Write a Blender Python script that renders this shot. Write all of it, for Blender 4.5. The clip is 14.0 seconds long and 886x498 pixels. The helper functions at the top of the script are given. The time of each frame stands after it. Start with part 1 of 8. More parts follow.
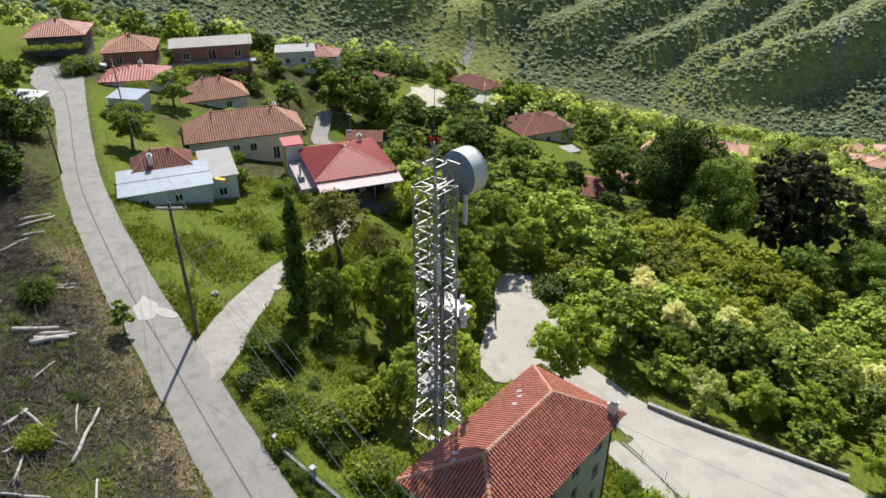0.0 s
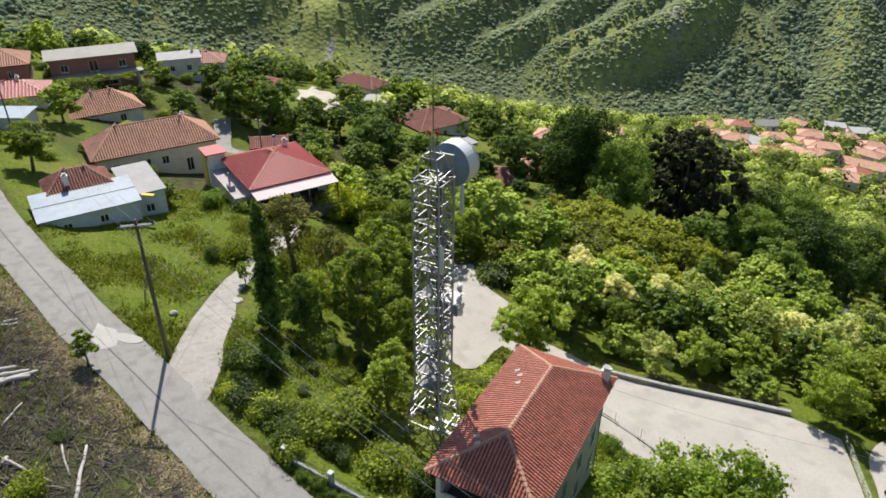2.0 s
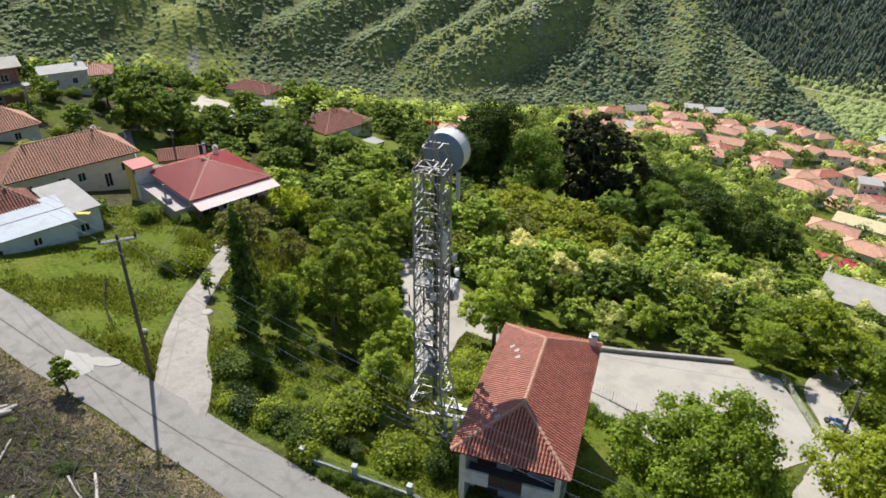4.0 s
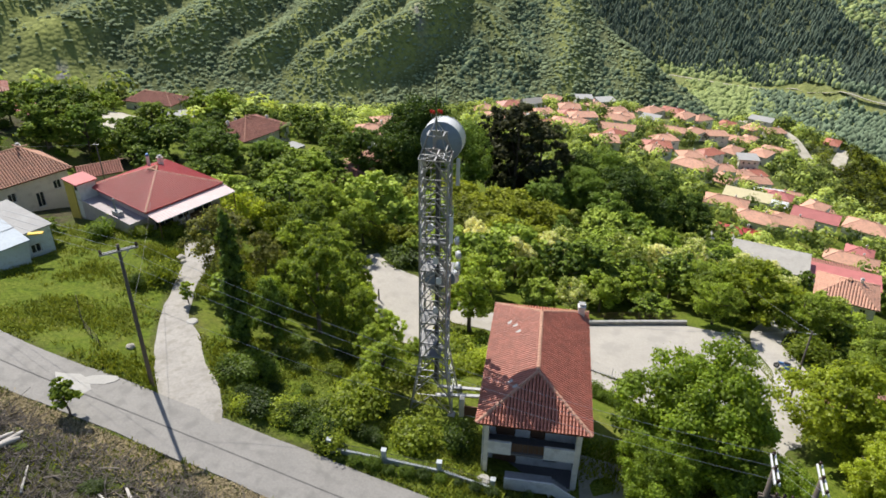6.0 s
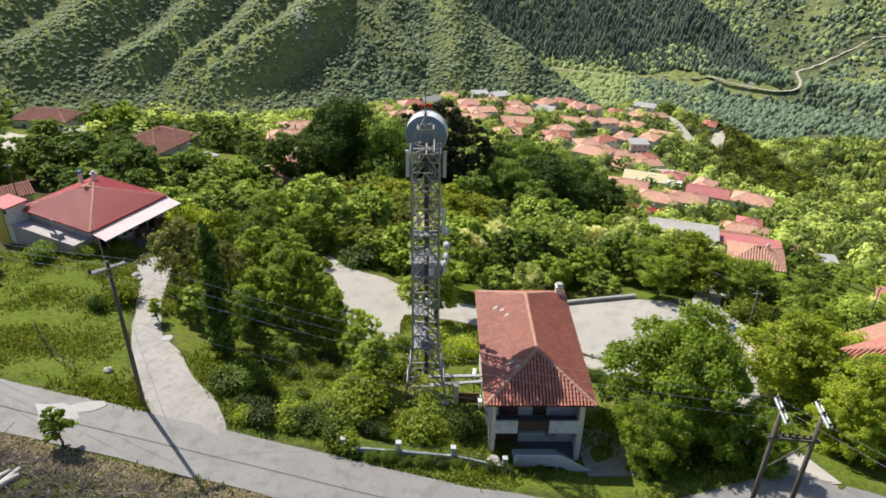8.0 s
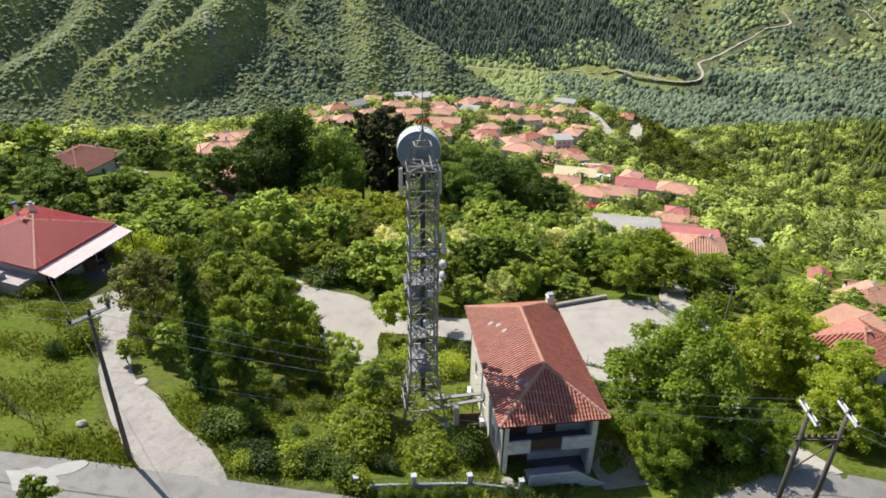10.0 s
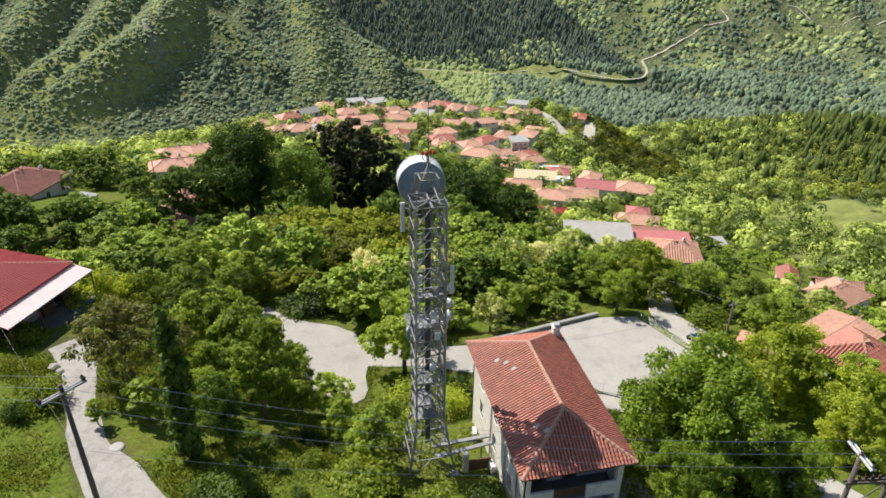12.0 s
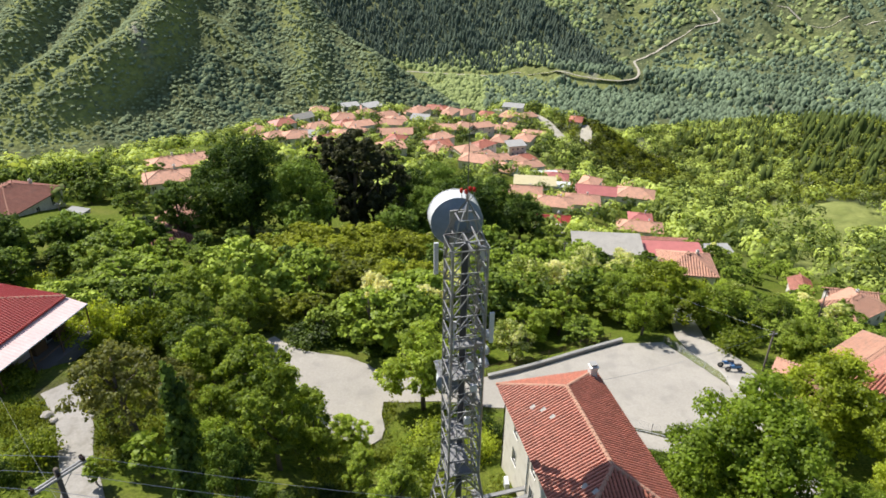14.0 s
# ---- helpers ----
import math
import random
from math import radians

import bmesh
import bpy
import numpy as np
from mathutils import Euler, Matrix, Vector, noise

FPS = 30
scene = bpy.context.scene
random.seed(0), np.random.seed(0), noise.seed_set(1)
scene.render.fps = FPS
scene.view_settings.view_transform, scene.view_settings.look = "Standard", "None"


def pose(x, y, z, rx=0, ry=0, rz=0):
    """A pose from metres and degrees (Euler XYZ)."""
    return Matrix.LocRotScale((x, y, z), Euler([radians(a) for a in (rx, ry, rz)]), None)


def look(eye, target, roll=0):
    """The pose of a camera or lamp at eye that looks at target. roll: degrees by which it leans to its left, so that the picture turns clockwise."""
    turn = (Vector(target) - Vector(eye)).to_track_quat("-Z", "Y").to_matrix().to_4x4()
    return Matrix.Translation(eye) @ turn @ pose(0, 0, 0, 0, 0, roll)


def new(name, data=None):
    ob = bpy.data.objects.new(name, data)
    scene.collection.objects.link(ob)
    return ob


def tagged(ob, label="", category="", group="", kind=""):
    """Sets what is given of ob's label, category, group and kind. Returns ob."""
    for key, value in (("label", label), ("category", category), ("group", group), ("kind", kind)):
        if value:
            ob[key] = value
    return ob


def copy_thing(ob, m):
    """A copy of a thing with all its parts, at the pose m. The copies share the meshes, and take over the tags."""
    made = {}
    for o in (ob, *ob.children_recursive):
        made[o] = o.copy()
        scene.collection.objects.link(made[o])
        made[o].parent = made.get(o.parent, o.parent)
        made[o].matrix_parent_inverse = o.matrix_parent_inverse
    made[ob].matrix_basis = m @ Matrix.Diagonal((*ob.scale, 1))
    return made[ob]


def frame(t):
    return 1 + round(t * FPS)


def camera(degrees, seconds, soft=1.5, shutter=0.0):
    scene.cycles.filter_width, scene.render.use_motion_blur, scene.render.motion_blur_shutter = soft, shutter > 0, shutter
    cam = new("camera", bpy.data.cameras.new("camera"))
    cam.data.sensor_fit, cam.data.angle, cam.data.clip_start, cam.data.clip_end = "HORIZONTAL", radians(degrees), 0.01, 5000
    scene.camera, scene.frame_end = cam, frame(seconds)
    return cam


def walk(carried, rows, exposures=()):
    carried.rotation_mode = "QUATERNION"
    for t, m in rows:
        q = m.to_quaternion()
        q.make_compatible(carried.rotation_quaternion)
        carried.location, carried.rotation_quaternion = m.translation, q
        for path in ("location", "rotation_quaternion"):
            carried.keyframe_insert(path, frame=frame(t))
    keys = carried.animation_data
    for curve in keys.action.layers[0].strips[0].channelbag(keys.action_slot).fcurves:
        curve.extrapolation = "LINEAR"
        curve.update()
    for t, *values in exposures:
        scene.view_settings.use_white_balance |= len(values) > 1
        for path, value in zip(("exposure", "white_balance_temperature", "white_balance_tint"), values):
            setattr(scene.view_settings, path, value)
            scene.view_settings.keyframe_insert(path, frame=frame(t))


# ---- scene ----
cam = camera(64.9, 14.0, 1.7)
# seconds, eye, target, roll
PATH = [
    (0, (27.18, -30.11, 37.73), (-1.41, 2.37, 12.67), -0.05),
    (0.5, (25.72, -31.50, 37.69), (-1.24, 2.31, 12.60), 0.02),
    (1, (24.12, -33.03, 37.64), (-0.95, 2.23, 12.57), 0.26),
    (1.5, (22.60, -34.44, 37.73), (-0.54, 2.08, 12.62), 0.36),
    (2, (21.03, -35.86, 37.68), (-0.25, 1.80, 12.61), 0.43),
    (2.5, (19.49, -37.25, 37.68), (0.01, 1.40, 12.65), 0.55),
    (3, (17.80, -38.51, 37.61), (0.26, 1.08, 12.61), 0.67),
    (5.5, (9.25, -44.18, 37.35), (0.96, -1.52, 12.62), 0.82),
    (6, (7.51, -45.07, 37.28), (0.91, -2.10, 12.59), 0.82),
    (6.5, (5.77, -45.85, 37.31), (1.31, -2.58, 12.64), 0.96),
    (7, (4.07, -46.54, 37.23), (1.57, -3.09, 12.61), 0.85),
    (7.5, (2.30, -46.90, 37.16), (1.46, -3.37, 12.57), 0.85),
    (8, (0.70, -46.90, 37.09), (1.30, -3.35, 12.54), 0.82),
    (10.5, (-5.61, -42.73, 37.24), (1.52, 0.31, 12.81), 0.87),
    (11, (-6.36, -41.33, 37.24), (1.70, 1.57, 12.85), 0.84),
    (11.5, (-7.00, -40.00, 37.29), (1.91, 2.75, 12.95), 0.82),
    (12, (-7.49, -38.71, 37.37), (1.85, 3.96, 13.05), 0.74),
    (12.5, (-7.87, -37.42, 37.40), (1.87, 5.19, 13.13), 0.72),
    (13, (-8.18, -36.04, 37.47), (1.76, 6.53, 13.21), 0.72),
    (13.5, (-8.56, -34.60, 37.44), (1.41, 7.98, 13.20), 0.71),
    (14, (-9.03, -33.09, 37.39), (0.87, 9.51, 13.15), 0.64),
]
walk(cam, [(t, look(eye, target, roll)) for t, eye, target, roll in PATH])

# ---------------------------------------------------------------- daylight
SUN_WAY = Vector((-6.55, 7.5, 12.25)).normalized()          # towards the sun
sun_up = math.asin(SUN_WAY.z)
sun_turn = math.atan2(SUN_WAY.x, SUN_WAY.y)
scene.view_settings.exposure = 0.5
world = bpy.data.worlds.new("sky")
scene.world = world
world.use_nodes = True
wn = world.node_tree
sky = wn.nodes.new("ShaderNodeTexSky")
sky.sky_type, sky.sun_disc, sky.sun_elevation, sky.sun_rotation = "NISHITA", False, sun_up, sun_turn
sky.altitude, sky.dust_density = 700, 1.2
wn.links.new(sky.outputs[0], wn.nodes["Background"].inputs[0])
wn.nodes["Background"].inputs[1].default_value = 0.106
sun = new("sun", bpy.data.lights.new("sun", "SUN"))
sun.data.energy, sun.data.angle, sun.data.color = 4.8, radians(0.55), (1.0, 0.95, 0.86)
sun.matrix_basis = look((0, 0, 200), Vector((0, 0, 200)) - SUN_WAY)

# ---------------------------------------------------------------- materials
def nodes_of(name):
    m = bpy.data.materials.new(name)
    m.use_nodes = True
    t = m.node_tree
    return m, t, t.nodes["Principled BSDF"], lambda kind: t.nodes.new("ShaderNode" + kind), t.links.new


def surface(name, colour, rough=0.8, fine=9.0, coarse=0.6, vary=0.25, bump=0.3, metal=0.0, stain=None, stain_much=0.5, piece=0.0, island=0.0, stretch=(1, 1, 1), spec=0.3):
    """A weathered surface: colour broken up at two sizes, a stain with a shape of its own, fine relief."""
    m, t, bsdf, node, link = nodes_of(name)
    geo, mapping = node("NewGeometry"), node("Mapping")
    mapping.inputs["Scale"].default_value = stretch
    link(geo.outputs["Position"], mapping.inputs["Vector"])
    n1, n2, n3 = node("TexNoise"), node("TexNoise"), node("TexNoise")
    for n, s, d in ((n1, coarse, 5), (n2, fine, 4), (n3, coarse * 2.7, 6)):
        n.inputs["Scale"].default_value, n.inputs["Detail"].default_value = s, d
        link(mapping.outputs[0], n.inputs["Vector"])
    add = node("Math")
    add.operation = "ADD"
    link(n1.outputs["Fac"], add.inputs[0])
    link(n2.outputs["Fac"], add.inputs[1])
    last = add.outputs[0]
    if piece or island:
        src = node("ObjectInfo").outputs["Random"] if piece else geo.outputs["Random Per Island"]
        ma = node("Math")
        ma.operation, ma.inputs[1].default_value = "MULTIPLY_ADD", piece or island
        link(src, ma.inputs[0])
        link(last, ma.inputs[2])
        last = ma.outputs[0]
    rng = node("MapRange")
    rng.inputs["From Min"].default_value, rng.inputs["From Max"].default_value = 0.55, 1.45 + (piece or island)
    rng.inputs["To Min"].default_value, rng.inputs["To Max"].default_value = 1 - vary, 1 + vary
    link(last, rng.inputs["Value"])
    tone = node("Mix")
    tone.data_type, tone.blend_type = "RGBA", "MULTIPLY"
    tone.inputs[0].default_value = 1.0
    tone.inputs[6].default_value = (*colour, 1)
    link(rng.outputs[0], tone.inputs[7])
    last = tone.outputs[2]
    if stain:
        ramp = node("ValToRGB")
        ramp.color_ramp.elements[0].position, ramp.color_ramp.elements[1].position = 0.5, 0.66
        ramp.color_ramp.elements[1].color = (stain_much, stain_much, stain_much, 1)
        link(n3.outputs["Fac"], ramp.inputs[0])
        mix = node("Mix")
        mix.data_type = "RGBA"
        link(ramp.outputs[0], mix.inputs[0])
        link(last, mix.inputs[6])
        mix.inputs[7].default_value = (*stain, 1)
        last = mix.outputs[2]
    link(last, bsdf.inputs["Base Color"])
    bsdf.inputs["Roughness"].default_value, bsdf.inputs["Metallic"].default_value = rough, metal
    bsdf.inputs["Specular IOR Level"].default_value = spec
    if bump:
        b = node("Bump")
        b.inputs["Strength"].default_value, b.inputs["Distance"].default_value = bump, 0.03
        link(n2.outputs["Fac"], b.inputs["Height"])
        link(b.outputs[0], bsdf.inputs["Normal"])
    return m


def leaves(name, dark, light, third=None, share=0.15, through_much=0.5, tone=0.0):
    """Foliage: each spray of leaves its own tone, some light passing through."""
    m, t, bsdf, node, link = nodes_of(name)
    t.nodes.remove(bsdf)
    geo, info, n1 = node("NewGeometry"), node("ObjectInfo"), node("TexNoise")
    n1.inputs["Scale"].default_value, n1.inputs["Detail"].default_value = 0.45, 4
    link(geo.outputs["Position"], n1.inputs["Vector"])
    a = node("Math")
    a.operation, a.inputs[1].default_value = "MULTIPLY_ADD", 0.42
    link(geo.outputs["Random Per Island"], a.inputs[0])
    link(n1.outputs["Fac"], a.inputs[2])
    b = node("Math")
    b.operation, b.inputs[1].default_value = "MULTIPLY_ADD", 0.5
    if tone:
        att = node("Attribute")
        att.attribute_name = "tone"
        b.inputs[1].default_value, a.inputs[1].default_value = tone, 0.16
        link(att.outputs["Fac"], b.inputs[0])
    else:
        link(info.outputs["Random"], b.inputs[0])
    link(a.outputs[0], b.inputs[2])
    ramp = node("ValToRGB")
    e = ramp.color_ramp.elements
    e[0].position, e[0].color, e[1].position, e[1].color = 0.42, (*dark, 1), 1.05 if not third else 1.0 - share, (*light, 1)
    e[1].position = min(e[1].position, 1.0)
    if third:
        k = e.new(1.0 - share * 0.6)
        k.color = (*third, 1)
    rng = node("MapRange")
    rng.inputs["From Min"].default_value, rng.inputs["From Max"].default_value = 0.25, 1.35
    link(b.outputs[0], rng.inputs["Value"])
    link(rng.outputs[0], ramp.inputs[0])
    d, tr, gl, mix, mix2, out = node("BsdfDiffuse"), node("BsdfTranslucent"), node("BsdfGlossy"), node("MixShader"), node("MixShader"), t.nodes["Material Output"]
    gl.inputs["Roughness"].default_value = 0.5
    mix.inputs[0].default_value, mix2.inputs[0].default_value = through_much, 0.015
    for shader, much in ((d, (0.76, 0.78, 0.74)), (tr, (1.4, 1.32, 0.85))):
        tint = node("Mix")
        tint.data_type, tint.blend_type = "RGBA", "MULTIPLY"
        tint.inputs[0].default_value = 1.0
        tint.inputs[7].default_value = (*much, 1)
        link(ramp.outputs[0], tint.inputs[6])
        link(tint.outputs[2], shader.inputs["Color"])
    link(d.outputs[0], mix.inputs[1])
    link(tr.outputs[0], mix.inputs[2])
    link(mix.outputs[0], mix2.inputs[1])
    link(gl.outputs[0], mix2.inputs[2])
    link(mix2.outputs[0], out.inputs["Surface"])
    return m


def ground_material():
    """Grass, weeds and dry stalks; bare earth and felled brush where 'cover' red says so; scrub on the mountains (blue), pale crests (green)."""
    m, t, bsdf, node, link = nodes_of("ground")
    geo, att, sep = node("NewGeometry"), node("Attribute"), node("SeparateColor")
    att.attribute_name = "cover"
    link(att.outputs["Color"], sep.inputs[0])

    def noise_tex(scale, detail=5, rough=0.6):
        n = node("TexNoise")
        n.inputs["Scale"].default_value, n.inputs["Detail"].default_value, n.inputs["Roughness"].default_value = scale, detail, rough
        link(geo.outputs["Position"], n.inputs["Vector"])
        return n.outputs["Fac"]

    def ramp(fac, *stops):
        r = node("ValToRGB")
        el = r.color_ramp.elements
        while len(el) < len(stops):
            el.new(0.5)
        for e, (p, c) in zip(el, stops):
            e.position, e.color = p, (*c, 1)
        link(fac, r.inputs[0])
        return r.outputs[0]

    def mix(fac, a, b, kind="MIX"):
        x = node("Mix")
        x.data_type, x.blend_type = "RGBA", kind
        for v, i in ((fac, 0), (a, 6), (b, 7)):
            if isinstance(v, (int, float)):
                x.inputs[i].default_value = v
            elif isinstance(v, tuple):
                x.inputs[i].default_value = (*v, 1)
            else:
                link(v, x.inputs[i])
        return x.outputs[2]

    small, mid, big = noise_tex(4.5), noise_tex(0.7), noise_tex(0.11)
    grass = ramp(small, (0.3, (0.04, 0.058, 0.008)), (0.5, (0.106, 0.136, 0.018)), (0.7, (0.19, 0.215, 0.04)))
    tall = ramp(noise_tex(2.2, 6), (0.35, (0.042, 0.07, 0.008)), (0.65, (0.14, 0.185, 0.02)))
    green = mix(ramp(mid, (0.4, (0, 0, 0)), (0.62, (1, 1, 1))), grass, tall)
    green = mix(ramp(big, (0.52, (0, 0, 0)), (0.75, (0.55, 0.55, 0.55))), green, (0.2, 0.175, 0.055))
    earth = ramp(noise_tex(1.6, 8, 0.7), (0.3, (0.015, 0.012, 0.008)), (0.5, (0.042, 0.034, 0.025)), (0.68, (0.125, 0.1, 0.072)))
    earth = mix(ramp(mid, (0.5, (0, 0, 0)), (0.6, (0.75, 0.75, 0.75))), earth, (0.06, 0.085, 0.02))
    c = mix(sep.outputs["Red"], green, earth)
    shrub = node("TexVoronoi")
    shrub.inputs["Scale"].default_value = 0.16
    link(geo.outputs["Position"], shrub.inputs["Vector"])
    # wood tones lean blue: distance haze painted into the mountain ground
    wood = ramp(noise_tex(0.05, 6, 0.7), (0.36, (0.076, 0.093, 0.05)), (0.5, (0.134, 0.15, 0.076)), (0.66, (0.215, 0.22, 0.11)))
    # clump middles lighter, gaps darker: shade between shrubs painted into the colour
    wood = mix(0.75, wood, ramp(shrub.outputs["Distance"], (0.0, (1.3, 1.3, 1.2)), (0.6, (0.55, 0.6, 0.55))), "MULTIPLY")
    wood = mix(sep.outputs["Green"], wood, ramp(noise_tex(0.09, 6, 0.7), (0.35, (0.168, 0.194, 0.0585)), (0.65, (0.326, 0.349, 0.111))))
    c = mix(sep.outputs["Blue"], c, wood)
    rock = node("Attribute")
    rock.attribute_name = "rock"
    c = mix(rock.outputs["Fac"], c, ramp(noise_tex(0.12, 8, 0.7), (0.35, (0.16, 0.15, 0.135)), (0.65, (0.42, 0.4, 0.37))))
    link(c, bsdf.inputs["Base Color"])
    bsdf.inputs["Roughness"].default_value, bsdf.inputs["Specular IOR Level"].default_value = 0.95, 0.1
    hi = node("Math")
    hi.operation = "MULTIPLY_ADD"
    inv = node("Math")
    inv.operation, inv.inputs[0].default_value = "SUBTRACT", 1.0
    link(shrub.outputs["Distance"], inv.inputs[1])
    link(inv.outputs[0], hi.inputs[0])
    link(sep.outputs["Blue"], hi.inputs[1])
    link(small, hi.inputs[2])
    b1 = node("Bump")
    b1.inputs["Strength"].default_value, b1.inputs["Distance"].default_value = 0.9, 0.12
    link(small, b1.inputs["Height"])
    wide = node("Math")
    wide.operation = "MULTIPLY"
    link(inv.outputs[0], wide.inputs[0])
    link(sep.outputs["Blue"], wide.inputs[1])
    b2 = node("Bump")
    b2.inputs["Strength"].default_value, b2.inputs["Distance"].default_value = 0.7, 2.0
    link(wide.outputs[0], b2.inputs["Height"])
    link(b1.outputs[0], b2.inputs["Normal"])
    link(b2.outputs[0], bsdf.inputs["Normal"])
    return m


GROUND = ground_material()
CONCRETE = surface("road_concrete", (0.23, 0.218, 0.203), 0.75, 7, 0.35, 0.2, 0.25, stain=(0.155, 0.148, 0.138), stain_much=0.6, spec=0.35)
PATHWAY = surface("path_concrete", (0.29, 0.27, 0.245), 0.75, 5, 0.5, 0.25, 0.4, stain=(0.2, 0.182, 0.155), stain_much=0.65, spec=0.35)
YARDSLAB = surface("yard_concrete", (0.365, 0.338, 0.3), 0.75, 5, 0.22, 0.16, 0.2, stain=(0.28, 0.262, 0.236), stain_much=0.6, spec=0.35)
FRESH = surface("fresh_concrete", (0.38, 0.365, 0.34), 0.85, 6, 0.6, 0.14, 0.2)
TAR = surface("tar_seam", (0.12, 0.115, 0.11), 0.9, 6, 1.2, 0.3, 0.2)
DIRT = surface("gravel_lot", (0.42, 0.385, 0.32), 0.95, 3, 0.3, 0.25, 0.5, stain=(0.3, 0.28, 0.18), stain_much=0.5)
STONE = surface("rubble_stone", (0.36, 0.33, 0.29), 0.9, 6, 1.0, 0.35, 0.6)
TILE = surface("clay_tile", (0.4, 0.14, 0.092), 0.5, 18, 0.5, 0.34, 0.25, stain=(0.28, 0.105, 0.068), stain_much=0.5, island=0.8, spec=0.55)
TILE_PIECE = surface("clay_tile_piece", (0.4, 0.14, 0.092), 0.5, 18, 0.5, 0.34, 0.25, stain=(0.28, 0.105, 0.068), stain_much=0.5, piece=0.8, spec=0.55)
TILE_PALE = surface("old_clay_tile", (0.56, 0.305, 0.215), 0.8, 14, 0.6, 0.3, 0.25, stain=(0.34, 0.22, 0.17), stain_much=0.6, island=0.7, piece=0.5)
TILE_BROWN = surface("brown_clay_tile", (0.3, 0.13, 0.1), 0.85, 14, 0.6, 0.28, 0.25, stain=(0.2, 0.12, 0.1), island=0.6)
# the clay darkened: shade of the channels between tiles put into the bed
TILE_BED_SHADED = surface("tile_bed", (0.11, 0.04, 0.028), 0.9, 14, 0.7, 0.3, 0.2)
MORTAR = surface("ridge_mortar", (0.42, 0.24, 0.17), 0.9, 9, 1.2, 0.25, 0.4)
REDMETAL = surface("red_metal_tile", (0.36, 0.04, 0.036), 0.45, 6, 0.5, 0.16, 0.08, spec=0.5)
PINKMETAL = surface("faded_red_sheet", (0.46, 0.16, 0.15), 0.5, 6, 0.7, 0.18, 0.05)
BLUEMETAL = surface("pale_blue_sheet", (0.31, 0.36, 0.42), 0.6, 5, 0.4, 0.16, 0.05, stain=(0.27, 0.27, 0.28), stain_much=0.45)
GREYSLAB = surface("grey_slab", (0.33, 0.325, 0.32), 0.9, 5, 0.5, 0.18, 0.25, stain=(0.3, 0.29, 0.28))
ETERNIT = surface("fibre_cement", (0.36, 0.34, 0.31), 0.9, 4, 0.3, 0.18, 0.2, stain=(0.28, 0.27, 0.25))
PLASTER = surface("white_plaster", (0.66, 0.645, 0.615), 0.85, 8, 0.5, 0.14, 0.15, stain=(0.42, 0.4, 0.37), stain_much=0.5)
MAUVEWALL = surface("mauve_plaster", (0.42, 0.37, 0.37), 0.88, 8, 0.5, 0.16, 0.15, stain=(0.3, 0.28, 0.27), stain_much=0.5)
AWNING = surface("faded_pink_sheet", (0.66, 0.49, 0.48), 0.8, 6, 0.7, 0.14, 0.05, stain=(0.68, 0.56, 0.55), stain_much=0.6, spec=0.3)
STRAW = surface("dry_grass", (0.33, 0.27, 0.165), 0.95, 6, 0.6, 0.4, 0.2, island=1.0, spec=0.05)
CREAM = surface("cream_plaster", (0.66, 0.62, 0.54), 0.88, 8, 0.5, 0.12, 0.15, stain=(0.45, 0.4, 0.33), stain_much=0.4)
BLUEWALL = surface("pale_blue_plaster", (0.5, 0.56, 0.6), 0.88, 8, 0.6, 0.16, 0.2, stain=(0.4, 0.43, 0.43), stain_much=0.55)
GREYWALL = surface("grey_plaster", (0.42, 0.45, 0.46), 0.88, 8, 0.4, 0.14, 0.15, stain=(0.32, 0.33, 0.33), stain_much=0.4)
OCHRE = surface("ochre_plaster", (0.55, 0.42, 0.1), 0.85, 8, 0.6, 0.12, 0.15)
OCHRE_PALE = surface("cream_sheet", (0.5, 0.44, 0.27), 0.85, 6, 0.5, 0.14, 0.1, stain=(0.42, 0.37, 0.25))
BRICK = surface("brick_wall", (0.3, 0.16, 0.13), 0.9, 10, 0.8, 0.25, 0.3, stain=(0.2, 0.13, 0.11))
# plaster of the dark house; on loggia and veranda floors it paints shade
DARKWALL = surface("dark_grey_plaster", (0.13, 0.125, 0.13), 0.85, 8, 0.6, 0.15, 0.15)
GLASS = surface("dark_pane", (0.03, 0.035, 0.04), 0.12, 4, 0.8, 0.2, 0.0, spec=0.6)
FRAME = surface("window_frame_paint", (0.7, 0.69, 0.65), 0.6, 20, 2, 0.1, 0.05)
SHUTTER = surface("brown_timber", (0.13, 0.075, 0.045), 0.7, 20, 2, 0.25, 0.15)
BARK = surface("bark", (0.13, 0.105, 0.085), 0.95, 12, 1.5, 0.35, 0.6)
POLEWOOD = surface("weathered_pole", (0.12, 0.1, 0.085), 0.9, 14, 1.2, 0.25, 0.3, stretch=(1, 1, 0.12))
DEADWOOD = surface("bleached_wood", (0.4, 0.375, 0.35), 0.9, 12, 1.0, 0.3, 0.3, island=0.7)
TWIGS = surface("dry_brush", (0.15, 0.13, 0.115), 0.95, 12, 0.5, 0.45, 0.2, island=1.4)
STEEL = surface("galvanised_steel", (0.36, 0.36, 0.365), 0.52, 10, 0.9, 0.2, 0.05, metal=0.7, stain=(0.4, 0.385, 0.36), stain_much=0.4)
GRATING = surface("steel_grating", (0.24, 0.24, 0.245), 0.75, 14, 1, 0.25, 0.2, metal=0.2)
DARKSTEEL = surface("dark_steel", (0.08, 0.08, 0.085), 0.6, 10, 1, 0.2, 0.1)
CABLE = surface("black_cable", (0.035, 0.035, 0.038), 0.6, 20, 2, 0.2, 0.05)
WIRE = surface("overhead_wire", (0.4, 0.4, 0.41), 0.35, 20, 2, 0.1, 0.0, metal=0.7)
